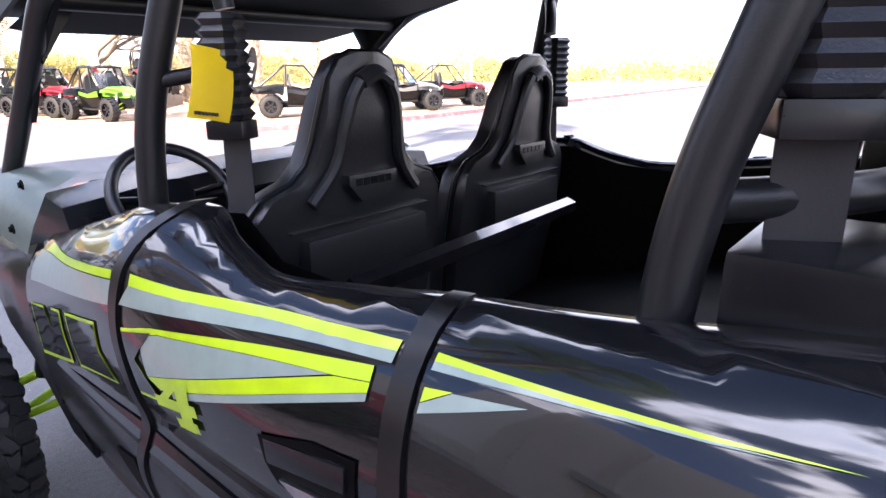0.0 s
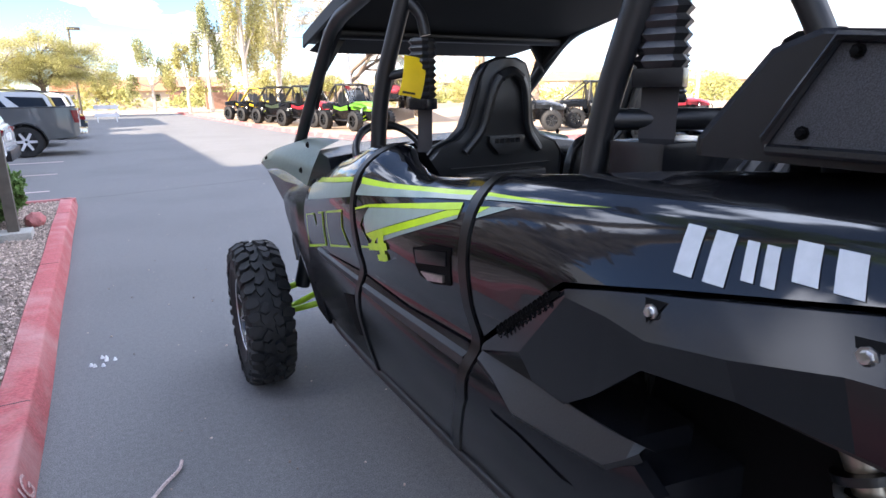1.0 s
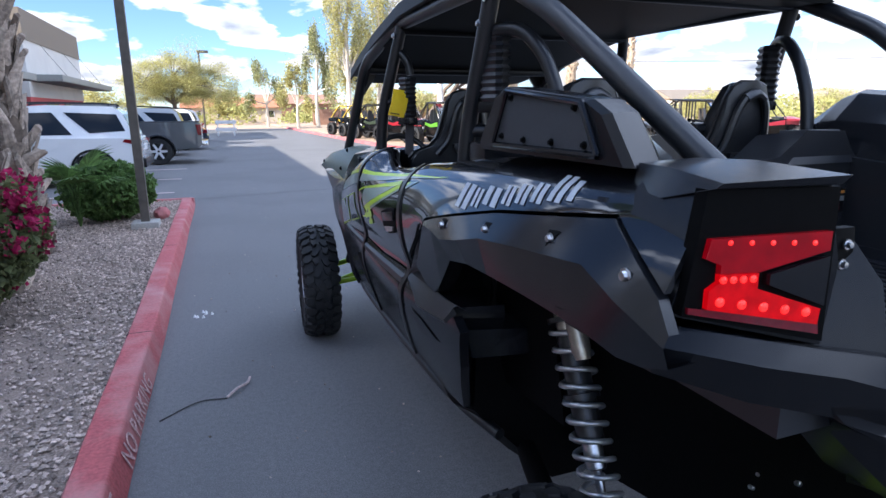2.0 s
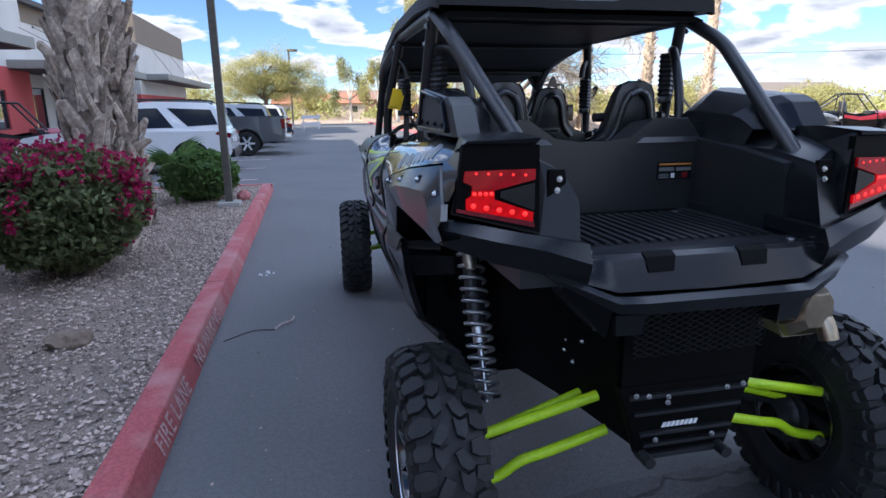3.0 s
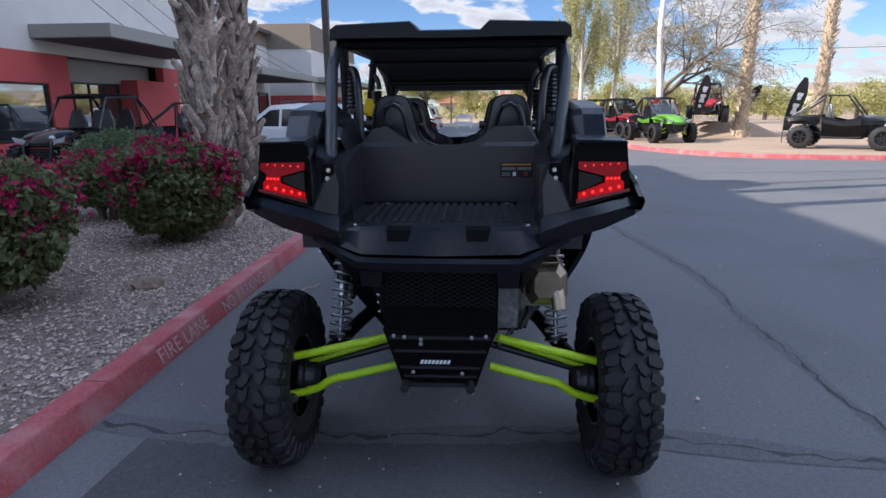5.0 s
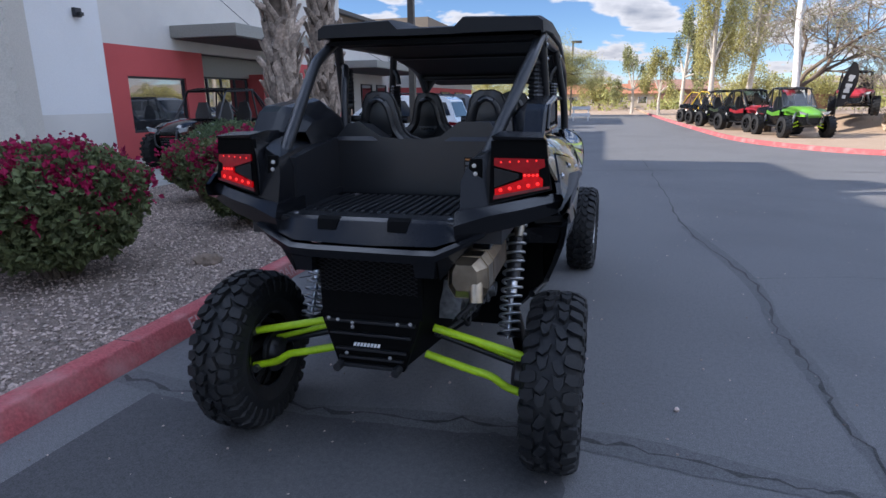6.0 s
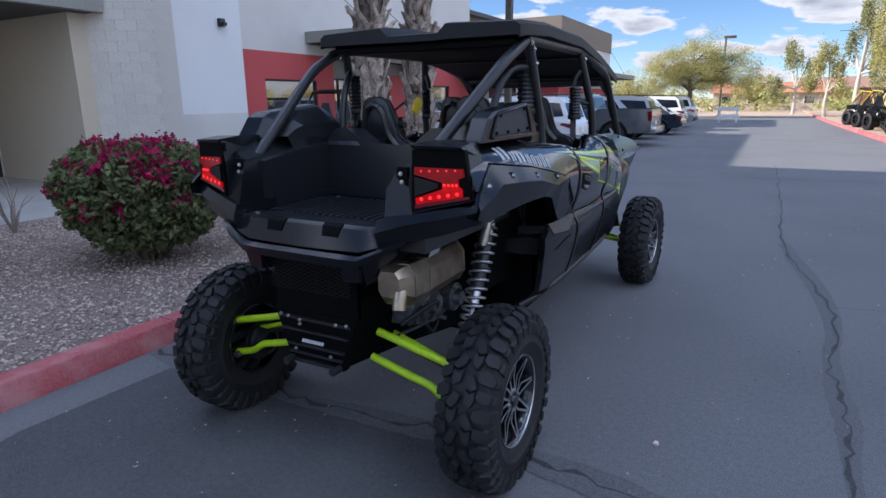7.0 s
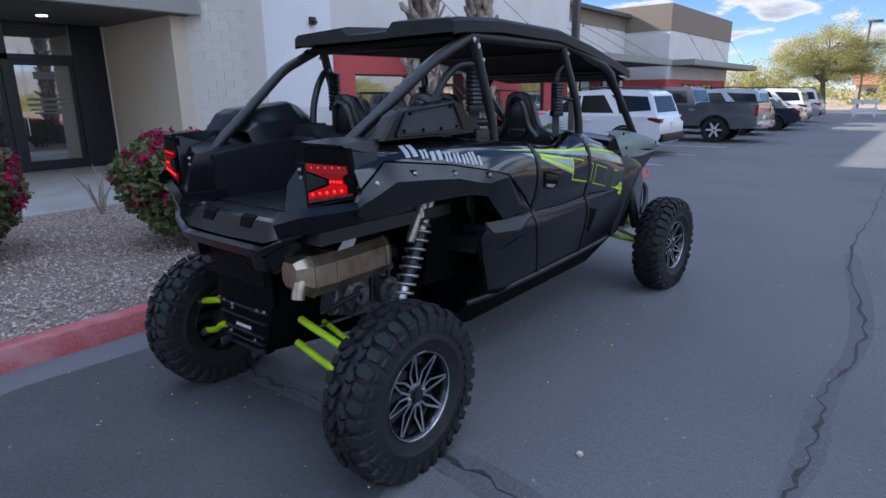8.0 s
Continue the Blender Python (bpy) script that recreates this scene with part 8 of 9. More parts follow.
    if cab:
        bm = bmesh.new()
        loft(bm, [[(-0.58, wb - 0.66, 1.16), (0.58, wb - 0.66, 1.16)], [(-0.53, wb - 1.12, 1.80), (0.53, wb - 1.12, 1.80)]])
        part("windscreen", bm, glass_mat("clear_screen", (0.75, 0.85, 0.85)), g, "", 0)
        for sx in (1, -1):
            for ya, yb in (((0.62, 1.1), (1.16, wb - 1.15)) if crew else ((0.65, wb - 1.15),)):
                for q in ((ya, ya + 0.05), (yb - 0.05, yb)):
                    bm = bmesh.new()
                    box(bm, sx * 0.60 - 0.02, sx * 0.60 + 0.02, q[0], q[1], 1.12, 1.82)
                    part("window_post", bm, M_TUBE, g, "", 0)
    g.matrix_basis = xf(loc, yaw)
    return g


IZ = 0.12
bm = bmesh.new()
bmesh.ops.create_grid(bm, x_segments=28, y_segments=28, size=1)
for v in bm.verts:
    r_ = min(1.0, v.co.length)
    v.co = Vector((12.3 + v.co.x * 4.2, 30.6 + v.co.y * 4.0, 0.10 + 0.74 * (0.5 + 0.5 * math.cos(math.pi * max(0.0, (r_ - 0.42) / 0.58))) + 0.02 * noise.noise(v.co * 5) * (1 - r_)))
tagged(part("dirt_mound", bm, M_DIRT, None, "", 60), "low mound of bare dirt on the display island", "mound", kind="structure")
display_utv("lime", (7.95, 25.6, IZ), 190, "lime green and black two-seat side-by-side on dirt", arms=M_LIMEARM, cab=True)
display_utv("red", (7.1, 29.6, IZ), 200, "red and black two-seat side-by-side on dirt", cab=True)
display_utv("olive", (6.7, 33.2, IZ), 202, "dark olive two-seat side-by-side on dirt", arms=M_LIMEARM)
display_utv("yellow", (6.55, 36.4, IZ), 204, "yellow two-seat side-by-side on dirt", roof=False)
display_utv("yellow", (6.4, 39.6, IZ), 206, "yellow two-seat side-by-side on dirt", roof=False)
display_utv("red", (12.0, 29.6, 0.84), 162, "red and black two-seat side-by-side high on the dirt island")
display_utv("black", (12.2, 20.2, IZ), -127, "black sport side-by-side with open cage on dirt", roof=False)
display_utv("grey", (16.0, 19.6, IZ), -122, "grey crew-cab utility side-by-side on dirt", crew=True, cab=True)
display_utv("red", (20.0, 19.5, IZ), -124, "red and black sport side-by-side on dirt", roof=False)
display_utv("red", (-9.05, 12.8, 0.13), 182, "black and red four-seat side-by-side parked by shop window", crew=True, hood=M_PAINT)
display_utv("red", (-9.6, 15.2, 0.0), -60, "red and black side-by-side by the shop front", roof=False)


# ---- planting ----
def raw_mesh(name, verts, faces, material, parent=None, label="", smooth=False):
    me = bpy.data.meshes.new(name)
    me.from_pydata([tuple(v) for v in verts], [], faces)
    me.update()
    me.materials.append(material)
    ob = new(name, me)
    if parent:
        ob.parent = parent
    return tagged(ob, label)


def leaf_cloud(rng, centres, size, fold=0.25, aspect=0.6):
    """One small folded leaf per centre, at random turns."""
    n = len(centres)
    d = rng.normal(size=(n, 3))
    d /= np.linalg.norm(d, axis=1)[:, None]
    e = rng.normal(size=(n, 3))
    e -= d * np.sum(d * e, axis=1)[:, None]
    e /= np.linalg.norm(e, axis=1)[:, None]
    nn = np.cross(d, e)
    s = (size * rng.uniform(0.6, 1.3, n))[:, None]
    a = centres - d * s
    b = centres + d * s
    c = centres + e * s * aspect + nn * s * fold
    f = centres - e * s * aspect + nn * s * fold
    verts = np.stack([a, c, b, f], 1).reshape(-1, 3)
    faces = []
    for i in range(n):
        faces += [(4 * i, 4 * i + 1, 4 * i + 2), (4 * i, 4 * i + 2, 4 * i + 3)]
    return verts, faces


def ball_points(rng, n, centre, radii, lump=0.22, shell=0.55, floor=None, boxy=False):
    """Points thick near the skin of a lumpy ball."""
    u = rng.normal(size=(n, 3))
    u /= np.linalg.norm(u, axis=1)[:, None]
    bump = np.array([noise.noise(Vector(v) * 2.6 + Vector(centre) * 3) * 0.6 + noise.noise(Vector(v) * 6 + Vector(centre)) * 0.4 for v in u])
    r = (shell + (1 - shell) * rng.random(n) ** 0.6) * (1 + lump * bump)
    if boxy:
        radii = (radii[0] * 0.87, radii[1] * 0.87, radii[2])
        dz = u[:, 2]
        grow = np.clip(((1 - np.abs(dz) ** 4) / (1 - dz ** 2 + 0.03)) ** 0.5, 0, 1.6) * (1 - 0.32 * np.clip(-dz, 0, 1))
        u = u * np.stack([grow, grow, np.ones_like(grow)], 1)
    p = np.array(centre) + u * r[:, None] * np.array(radii)
    return p if floor is None else p[p[:, 2] > floor]


def shrub(name, x, y, rx, ry, z0, z1, leaves, flowers, label, seed, leaf=0.040, leaf_mat=None, ground=0.115, top_bias=0.0):
    rng = np.random.default_rng(seed)
    random.seed(seed)
    g = group(name, label, "shrub")
    cz, rz = (z0 + z1) / 2, (z1 - z0) / 2
    for k in range(16):
        a = random.uniform(0, 2 * math.pi)
        bm = bmesh.new()
        r = random.uniform(0.3, 0.85)
        p1 = Vector((x + rx * r * math.cos(a), y + ry * r * math.sin(a), cz + rz * random.uniform(-0.4, 0.6)))
        p0 = Vector((x + 0.12 * math.cos(a), y + 0.12 * math.sin(a), ground - 0.02))
        m = p0.lerp(p1, 0.5) + Vector((random.uniform(-0.1, 0.1), random.uniform(-0.1, 0.1), 0.12))
        pts = smooth_path([p0, m, p1], 5)
        tube(bm, pts, [0.022 * (1 - 0.7 * i / (len(pts) - 1)) for i in range(len(pts))], 6)
        part("stem", bm, M_WOOD, g)
    pts = ball_points(rng, leaves, (x, y, cz), (rx, ry, rz), 0.22, 0.45, None, flowers > 0)
    v, f = leaf_cloud(rng, pts, leaf)
    tagged(raw_mesh("foliage", v, f, leaf_mat or M_LEAF, g, "dense small dark green leaves"), kind="stuff")
    if flowers:
        cl = ball_points(rng, flowers, (x, y, cz), (rx * 0.98, ry * 0.98, rz * 1.0), 0.22, 0.9, None, True)
        cl = cl[(cl[:, 2] - cz) / rz > rng.normal(0.36, 0.38, len(cl))]
        allp = np.concatenate([c + rng.normal(scale=0.04, size=(rng.integers(6, 42), 3)) for c in cl])
        v, f = leaf_cloud(rng, allp, 0.029, 0.35, 0.8)
        tagged(raw_mesh("blossom", v, f, M_BRACT, g, "clusters of magenta papery bracts"), kind="stuff")
    return g


shrub("bougainvillea", -3.88, 1.55, 1.0, 0.92, 0.20, 1.36, 19000, 420, "round bougainvillea bush with magenta bracts in gravel", 21)
shrub("bougainvillea", -3.42, 4.15, 0.85, 0.82, 0.17, 1.31, 17000, 400, "round bougainvillea bush with magenta bracts in gravel", 22)
shrub("bougainvillea", -5.1, -0.55, 0.95, 0.9, 0.16, 1.36, 15000, 360, "round bougainvillea bush with magenta bracts in gravel", 23)
shrub("bougainvillea", -5.2, 5.6, 0.8, 0.8, 0.25, 1.1, 6000, 200, "round bougainvillea bush partly hidden behind others", 24)
shrub("clipped_hedge", -6.5, 8.2, 1.05, 1.0, 0.15, 1.33, 12000, 0, "clipped grey-green dome shrub in gravel bed", 25, 0.028, M_LEAFPALE)
shrub("low_shrub", -4.6, 6.9, 0.6, 0.6, 0.12, 0.85, 4500, 0, "low pale green shrub beneath the palms", 26, 0.03, M_LEAFPALE)
shrub("leafy_shrub", -2.98, 8.75, 0.62, 0.6, 0.12, 0.98, 7000, 0, "bright green leafy shrub at foot of lamp pole", 27, 0.045, M_FROND)


def fan_leaf(bm, base, tip_dir, size, n=14):
    """A fan of narrow leaflets at the end of a stalk."""
    d = Vector(tip_dir).normalized()
    side = d.cross(Vector((0, 0, 1)))
    side = side.normalized() if side.length > 0.01 else Vector((1, 0, 0))
    nrm = side.cross(d)
    for k in range(n):
        a = radians(-85 + 170 * k / (n - 1))
        v = d * math.cos(a) + side * math.sin(a)
        w = side * math.cos(a) - d * math.sin(a)
        L = size * (0.75 + 0.25 * math.cos(a))
        droop = -nrm * 0.18 * L + Vector((0, 0, -0.1 * L))
        p0, p1, p2 = Vector(base), Vector(base) + v * L * 0.55, Vector(base) + v * L + droop
        ww = 0.028 * size / 0.5
        bm.faces.new([bm.verts.new(p0), bm.verts.new(p1 + w * ww), bm.verts.new(p2), bm.verts.new(p1 - w * ww)])


fp = group("fan_palm_seedling", "small green fan palm growing by the lamp pole", "palm")
random.seed(31)
for k in range(13):
    a = 2 * math.pi * k / 13 + random.uniform(-0.2, 0.2)
    el = random.uniform(0.5, 1.25)
    base = Vector((-3.3, 8.3, 0.5))
    d = Vector((math.cos(a) * math.cos(el), math.sin(a) * math.cos(el), math.sin(el)))
    bm = bmesh.new()
    e = base + d * random.uniform(0.3, 0.5)
    tube(bm, [Vector((-3.3, 8.3, 0.1)), base + d * 0.12, e], 0.009, 5)
    stalk = part("frond", bm, M_FROND, fp)
    bm = bmesh.new()
    fan_leaf(bm, e, d + Vector((0, 0, -0.2)), random.uniform(0.34, 0.46))
    part("fan_leaf", bm, M_FROND, stalk, "", 0)


def boot_mesh(name, L, out, w0, w1, split, skew, material):
    """An old leaf base: a broad curved plate, split at the foot and torn at the tip."""
    bm = bmesh.new()
    rows = []
    for t, k in ((0.0, 0.0), (0.3, 0.22), (0.62, 0.6), (1.0, 1.0)):
        w = w0 + (w1 - w0) * t ** 0.8
        z, o, x = L * t, out * k, skew * t
        th = 0.024 * (1 - 0.45 * t)
        gap = split * (1 - t) ** 1.5
        rows.append([(x - w, o - 0.012, z), (x - w * 0.55, o + th * 0.8, z + 0.01), (x - gap * 0.5, o + th * (1 - gap * 9), z - gap * 0.3), (x + gap * 0.5, o + th * (1 - gap * 9), z - gap * 0.3 + 0.012 * t),
                     (x + w * 0.55, o + th * 0.8, z - 0.02 * t), (x + w, o - 0.012, z - 0.03 * t), (x, o - th * 0.9, z - 0.01)])
    loft(bm, rows, True, True)
    me = bpy.data.meshes.new(name)
    bmesh.ops.recalc_face_normals(bm, faces=bm.faces[:])
    bm.to_mesh(me)
    bm.free()
    me.materials.append(material)
    return me


BOOTS = [boot_mesh("boot", *q, M_BARK) for q in ((0.30, 0.055, 0.085, 0.045, 0.05, 0.02), (0.26, 0.04, 0.075, 0.05, 0.03, -0.03), (0.34, 0.075, 0.09, 0.035, 0.06, 0.0), (0.28, 0.095, 0.06, 0.04, 0.02, 0.04), (0.24, 0.03, 0.10, 0.06, 0.04, -0.01))]
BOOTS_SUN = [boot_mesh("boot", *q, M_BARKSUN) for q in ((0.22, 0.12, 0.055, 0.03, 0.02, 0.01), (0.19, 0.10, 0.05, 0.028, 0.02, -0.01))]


def palm(x, y, r, h, label, seed, boots, z_boot, core, lean=(0, 0), n_ring=9, crown=True):
    random.seed(seed)
    g = group("palm_tree", label, "palm")
    bm = bmesh.new()
    pts = [(x + lean[0] * t, y + lean[1] * t, t * h) for t in (0, 0.04, 0.12, 0.3, 0.6, 1.0)]
    tube(bm, pts, [r * k for k in (1.35, 1.15, 0.98, 0.9, 0.82, 0.75)], 20)
    trunk = part("trunk", bm, core, g, "", 60)
    z, ring = 0.1, 0
    while z < z_boot:
        t = z / h
        rr = r * (1.22 - 0.9 * t * 4 if t < 0.08 else 0.93 - 0.15 * t)
        for k in range(n_ring):
            a = 2 * math.pi * (k + 0.5 * (ring % 2)) / n_ring + random.uniform(-0.12, 0.12)
            if random.random() < 0.12:
                continue
            ob = new("boot", random.choice(boots))
            ob.parent = trunk
            tilt = random.uniform(-0.12, 0.16)
            twist = random.gauss(0, 0.42)
            sc = random.uniform(0.75, 1.25)
            ob.matrix_basis = (Matrix.Translation((x + lean[0] * t + rr * math.cos(a) * 0.96, y + lean[1] * t + rr * math.sin(a) * 0.96, z + random.uniform(-0.05, 0.05)))
                               @ Matrix.Rotation(a - math.pi / 2, 4, "Z") @ Matrix.Rotation(twist, 4, "Y") @ Matrix.Rotation(-tilt, 4, "X") @ Matrix.Scale(sc, 4))
        z += 0.125 if boots is BOOTS else 0.16
        ring += 1
    if crown:
        top = Vector((x + lean[0], y + lean[1], h))
        for k in range(26):
            a = random.uniform(0, 2 * math.pi)
            el = random.uniform(-0.5, 1.2)
            d = Vector((math.cos(a) * math.cos(el), math.sin(a) * math.cos(el), math.sin(el)))
            bm = bmesh.new()
            e = top + d * random.uniform(0.7, 1.0)
            tube(bm, [top, top + d * 0.4, e], 0.014, 5)
            fan_leaf(bm, e, d + Vector((0, 0, -0.35)), random.uniform(0.6, 0.9), 12)
            part("frond", bm, M_FROND, g, "", 0)
    return g


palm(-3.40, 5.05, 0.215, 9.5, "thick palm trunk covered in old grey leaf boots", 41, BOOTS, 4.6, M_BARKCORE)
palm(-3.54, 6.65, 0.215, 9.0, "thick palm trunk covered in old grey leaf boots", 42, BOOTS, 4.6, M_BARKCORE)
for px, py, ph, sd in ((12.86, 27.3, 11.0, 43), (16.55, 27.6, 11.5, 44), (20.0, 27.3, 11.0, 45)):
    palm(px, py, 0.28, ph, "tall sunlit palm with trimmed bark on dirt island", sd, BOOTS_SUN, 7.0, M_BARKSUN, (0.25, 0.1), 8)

# dead twiggy shrub by the pavement
random.seed(51)
ds = group("dead_shrub", "small bare dead shrub beside pavement", "shrub")
for k in range(11):
    bm = bmesh.new()
    a = random.uniform(0, 6.28)
    p0 = Vector((-6.55, 1.55, 0.1))
    p1 = p0 + Vector((0.12 * math.cos(a), 0.12 * math.sin(a), random.uniform(0.25, 0.45)))
    p2 = p1 + Vector((0.2 * math.cos(a + 0.6), 0.2 * math.sin(a + 0.6), random.uniform(0.1, 0.3)))
    tube(bm, smooth_path([p0, p1, p2], 4), [0.012 - 0.0011 * i for i in range(9)], 5)
    part("twig", bm, M_GREYTWIG, ds)


# ---- far trees ----
def tree(name, x, y, h, blobs, leaves, leaf, leaf_mat, bark, label, seed, trunk_r=0.18, ground=0.1, limbs=7, bare=False, fork=0.35, hang=False):
    rng = np.random.default_rng(seed)
    random.seed(seed)
    g = group(name, label, "tree")
    bm = bmesh.new()
    t0 = Vector((x, y, ground - 0.05))
    t1 = Vector((x + random.uniform(-0.2, 0.2), y, h * fork))
    pts = smooth_path([t0, t0.lerp(t1, 0.5) + Vector((random.uniform(-0.15, 0.15), 0, 0)), t1], 5)
    tube(bm, pts, [trunk_r * (1.2 - 0.5 * i / (len(pts) - 1)) for i in range(len(pts))], 10)
    part("trunk", bm, bark, g)
    allp = []
    for bx, by, bz, brx, bry, brz in blobs:
        c = Vector((x + bx, y + by, bz))
        bm = bmesh.new()
        mid = t1.lerp(c, 0.5) + Vector((random.uniform(-0.2, 0.2), random.uniform(-0.2, 0.2), 0.1 * h * random.random()))
        lp = smooth_path([t1, mid, c], 5)
        tube(bm, lp, [trunk_r * 0.6 * (1 - 0.8 * i / (len(lp) - 1)) for i in range(len(lp))], 7)
        limb = part("limb", bm, bark, g)
        for j in range(limbs):
            u = Vector((random.gauss(0, 1), random.gauss(0, 1), random.gauss(0, 1))).normalized()
            e = c + Vector((u.x * brx, u.y * bry, u.z * brz)) * 0.9
            bm = bmesh.new()
            m2 = mid.lerp(c, random.random())
            tp = smooth_path([m2, m2.lerp(e, 0.5) + Vector((0, 0, 0.08 * h * random.random())), e], 4)
            tube(bm, tp, [0.035 * (1 - 0.8 * i / (len(tp) - 1)) for i in range(len(tp))], 5)
            part("branch", bm, bark, limb)
        n = int(leaves / len(blobs))
        nt = 26
        tufts = ball_points(rng, nt, tuple(c), (brx, bry, brz), 0.5, 0.3)
        for tc in tufts:
            sp = rng.uniform(0.10, 0.24)
            q = rng.normal(size=(max(4, n // nt), 3)) * np.array((brx * sp, bry * sp, brz * sp * (2.2 if hang else 1.0)))
            if hang:
                q[:, 2] -= brz * 0.3
            allp.append(tc + q)
    if not bare:
        v, f = leaf_cloud(rng, np.concatenate(allp), leaf, 0.2, 0.5)
        tagged(raw_mesh("crown", v, f, leaf_mat, g, "loose airy foliage"), kind="stuff")
    return g


def weeping(rng, n, x, y, h, w):
    """Blobs of an open, hanging gum crown."""
    out = []
    for k in range(n):
        t = (k + 0.5) / n
        out.append((rng.uniform(-w, w) * (1 - 0.5 * t), rng.uniform(-w, w) * 0.6, h * (0.35 + 0.6 * t), rng.uniform(0.5, 0.9) * w * 0.55, rng.uniform(0.5, 0.9) * w * 0.55, h * 0.13))
    return out


rng0 = np.random.default_rng(7)
tree("eucalyptus", 8.3, 46.0, 11.5, weeping(rng0, 8, 8.3, 46, 11.5, 1.9), 14000, 0.075, M_TREEYEL, M_PALEBARK, "tall open eucalyptus with hanging yellow-green foliage", 61, 0.22, hang=True)
tree("eucalyptus", 11.5, 49.0, 12.5, weeping(rng0, 9, 11.5, 49, 12.5, 2.6), 17000, 0.075, M_TREEYEL, M_PALEBARK, "tall open eucalyptus with hanging yellow-green foliage", 62, 0.24, hang=True)
tree("eucalyptus", 8.0, 60.0, 10.0, weeping(rng0, 7, 8, 60, 10, 1.5), 7000, 0.10, M_TREELEAF, M_PALEBARK, "slim far eucalyptus with sparse hanging leaves", 63, 0.2, hang=True)
tree("eucalyptus", 3.6, 66.0, 7.0, weeping(rng0, 5, 3.6, 66, 7, 2.0), 5000, 0.10, M_TREELEAF, M_PALEBARK, "far roadside tree with sparse crown", 64, 0.16, hang=True)
tree("eucalyptus", 5.6, 56.0, 6.0, weeping(rng0, 5, 5.6, 56, 6, 1.5), 4500, 0.09, M_TREEYEL, M_PALEBARK, "small roadside tree with sparse crown", 65, 0.14, hang=True)
tree("palo_verde", -4.6, 56.0, 6.6, [(-2.5, 0, 4.1, 2.4, 2.2, 1.7), (0.2, 0, 5.1, 2.8, 2.2, 1.8), (2.7, 0, 4.1, 2.4, 2.2, 1.7), (-0.8, 0.5, 3.5, 2.8, 2, 1.3), (1.4, -0.5, 3.6, 2.4, 2, 1.2)], 85000, 0.048, M_TREEYEL, M_WOOD, "broad fine-leaved palo verde tree beyond parked cars", 66, 0.25, 0.0, 16)


def forked(rng, p, d, length, r, depth, tubes, tips):
    """Grows a crooked limb and its side limbs into tubes: lists of points with radii."""
    pts, rad = [p.copy()], [r]
    n = 5
    for k in range(n):
        d = (d + Vector(rng.normal(0, 0.16, 3)) + Vector((0, 0, -0.05 if depth < 2 else 0.03))).normalized()
        p = p + d * length / n
        pts.append(p.copy())
        rad.append(r * (1 - 0.6 * (k + 1) / n))
        if depth > 0 and k > 0:
            for _ in range(2 if depth > 1 else 3):
                side = Vector(rng.normal(0, 1, 3))
                side = (side - d * side.dot(d)).normalized()
                forked(rng, p, (d * 0.75 + side * 0.8).normalized(), length * rng.uniform(0.42, 0.62), r * 0.45 * (1 - 0.1 * k), depth - 1, tubes, tips)
    tubes.append((depth, pts, rad))
    if depth == 0:
        tips += pts[2:]


rngm = np.random.default_rng(67)
mq = group("mesquite", "leafless spreading mesquite with fine grey twigs", "tree")
tubes, tips = [], []
for d0, l0 in (((0.85, 0.1, 0.55), 4.6), ((-0.25, 0.1, 1.0), 3.6), ((0.4, -0.1, 0.9), 4.4), ((0.95, 0.3, 0.35), 4.0)):
    forked(rngm, Vector((9.0, 27.8, 1.9)), Vector(d0).normalized(), l0, 0.105, 3, tubes, tips)
bm = bmesh.new()
tube(bm, smooth_path([(8.1, 27.8, 0.05), (8.2, 27.8, 0.9), (9.0, 27.8, 1.95)], 6), [0.19 - 0.006 * i for i in range(13)], 10)
part("trunk", bm, M_WOOD, mq)
fine = bmesh.new()
for depth, pts, rad in tubes:
    if depth >= 2:
        bm = bmesh.new()
        tube(bm, pts, rad, 7)
        part("limb", bm, M_WOOD, mq)
    else:
        tube(fine, pts[::2] + pts[-1:], [max(0.008, q) for q in rad[::2] + rad[-1:]], 3, False)
tagged(part("twig_haze", fine, M_GREYTWIG, mq, "haze of fine grey twigs", 0), kind="stuff")
v, f = leaf_cloud(rngm, np.array([tuple(q) for q in tips])[rngm.random(len(tips)) < 0.9] + 0.0, 0.045, 0.2, 0.4)
tagged(raw_mesh("sparse_leaves", v, f, M_TREELEAF, mq, "few small olive leaves"), kind="stuff")
bm = bmesh.new()
tube(bm, smooth_path([(8.75, 26.6, 0.1), (8.72, 26.6, 2.5), (8.55, 26.6, 5.0), (8.7, 26.6, 8.0)], 5), [0.17 - 0.004 * i for i in range(16)], 10)
wt = tagged(part("white_tree", bm, mat("whitewashed_bark", (0.75, 0.72, 0.68), 0.8, grain=10, vary=0.12), None), "bare white-painted tree trunk on dirt island", "tree")
for k, (tx, ty, th, tw) in enumerate(((30, 62, 4.5, 3.5), (38, 60, 4.0, 4.0), (22, 70, 5.0, 3.5), (46, 66, 5.5, 4.5), (55, 58, 4.0, 4.0), (15.5, 66, 5.0, 3.0), (64, 64, 5.0, 5.0), (-14, 74, 5.0, 3.5), (0.0, 86, 5.0, 3.0), (80, 60, 5, 5))):
    tree("roadside_tree", tx, ty, th, [(-tw * 0.5, 0, th * 0.45, tw * 0.6, tw * 0.5, th * 0.34), (tw * 0.5, 0, th * 0.42, tw * 0.65, tw * 0.5, th * 0.32), (0, 0, th * 0.6, tw * 0.6, tw * 0.5, th * 0.34)], 6500, 0.11, M_TREEYEL, M_WOOD, "far roadside desert tree with yellow-green crown", 70 + k, 0.2, 0.0, 4)


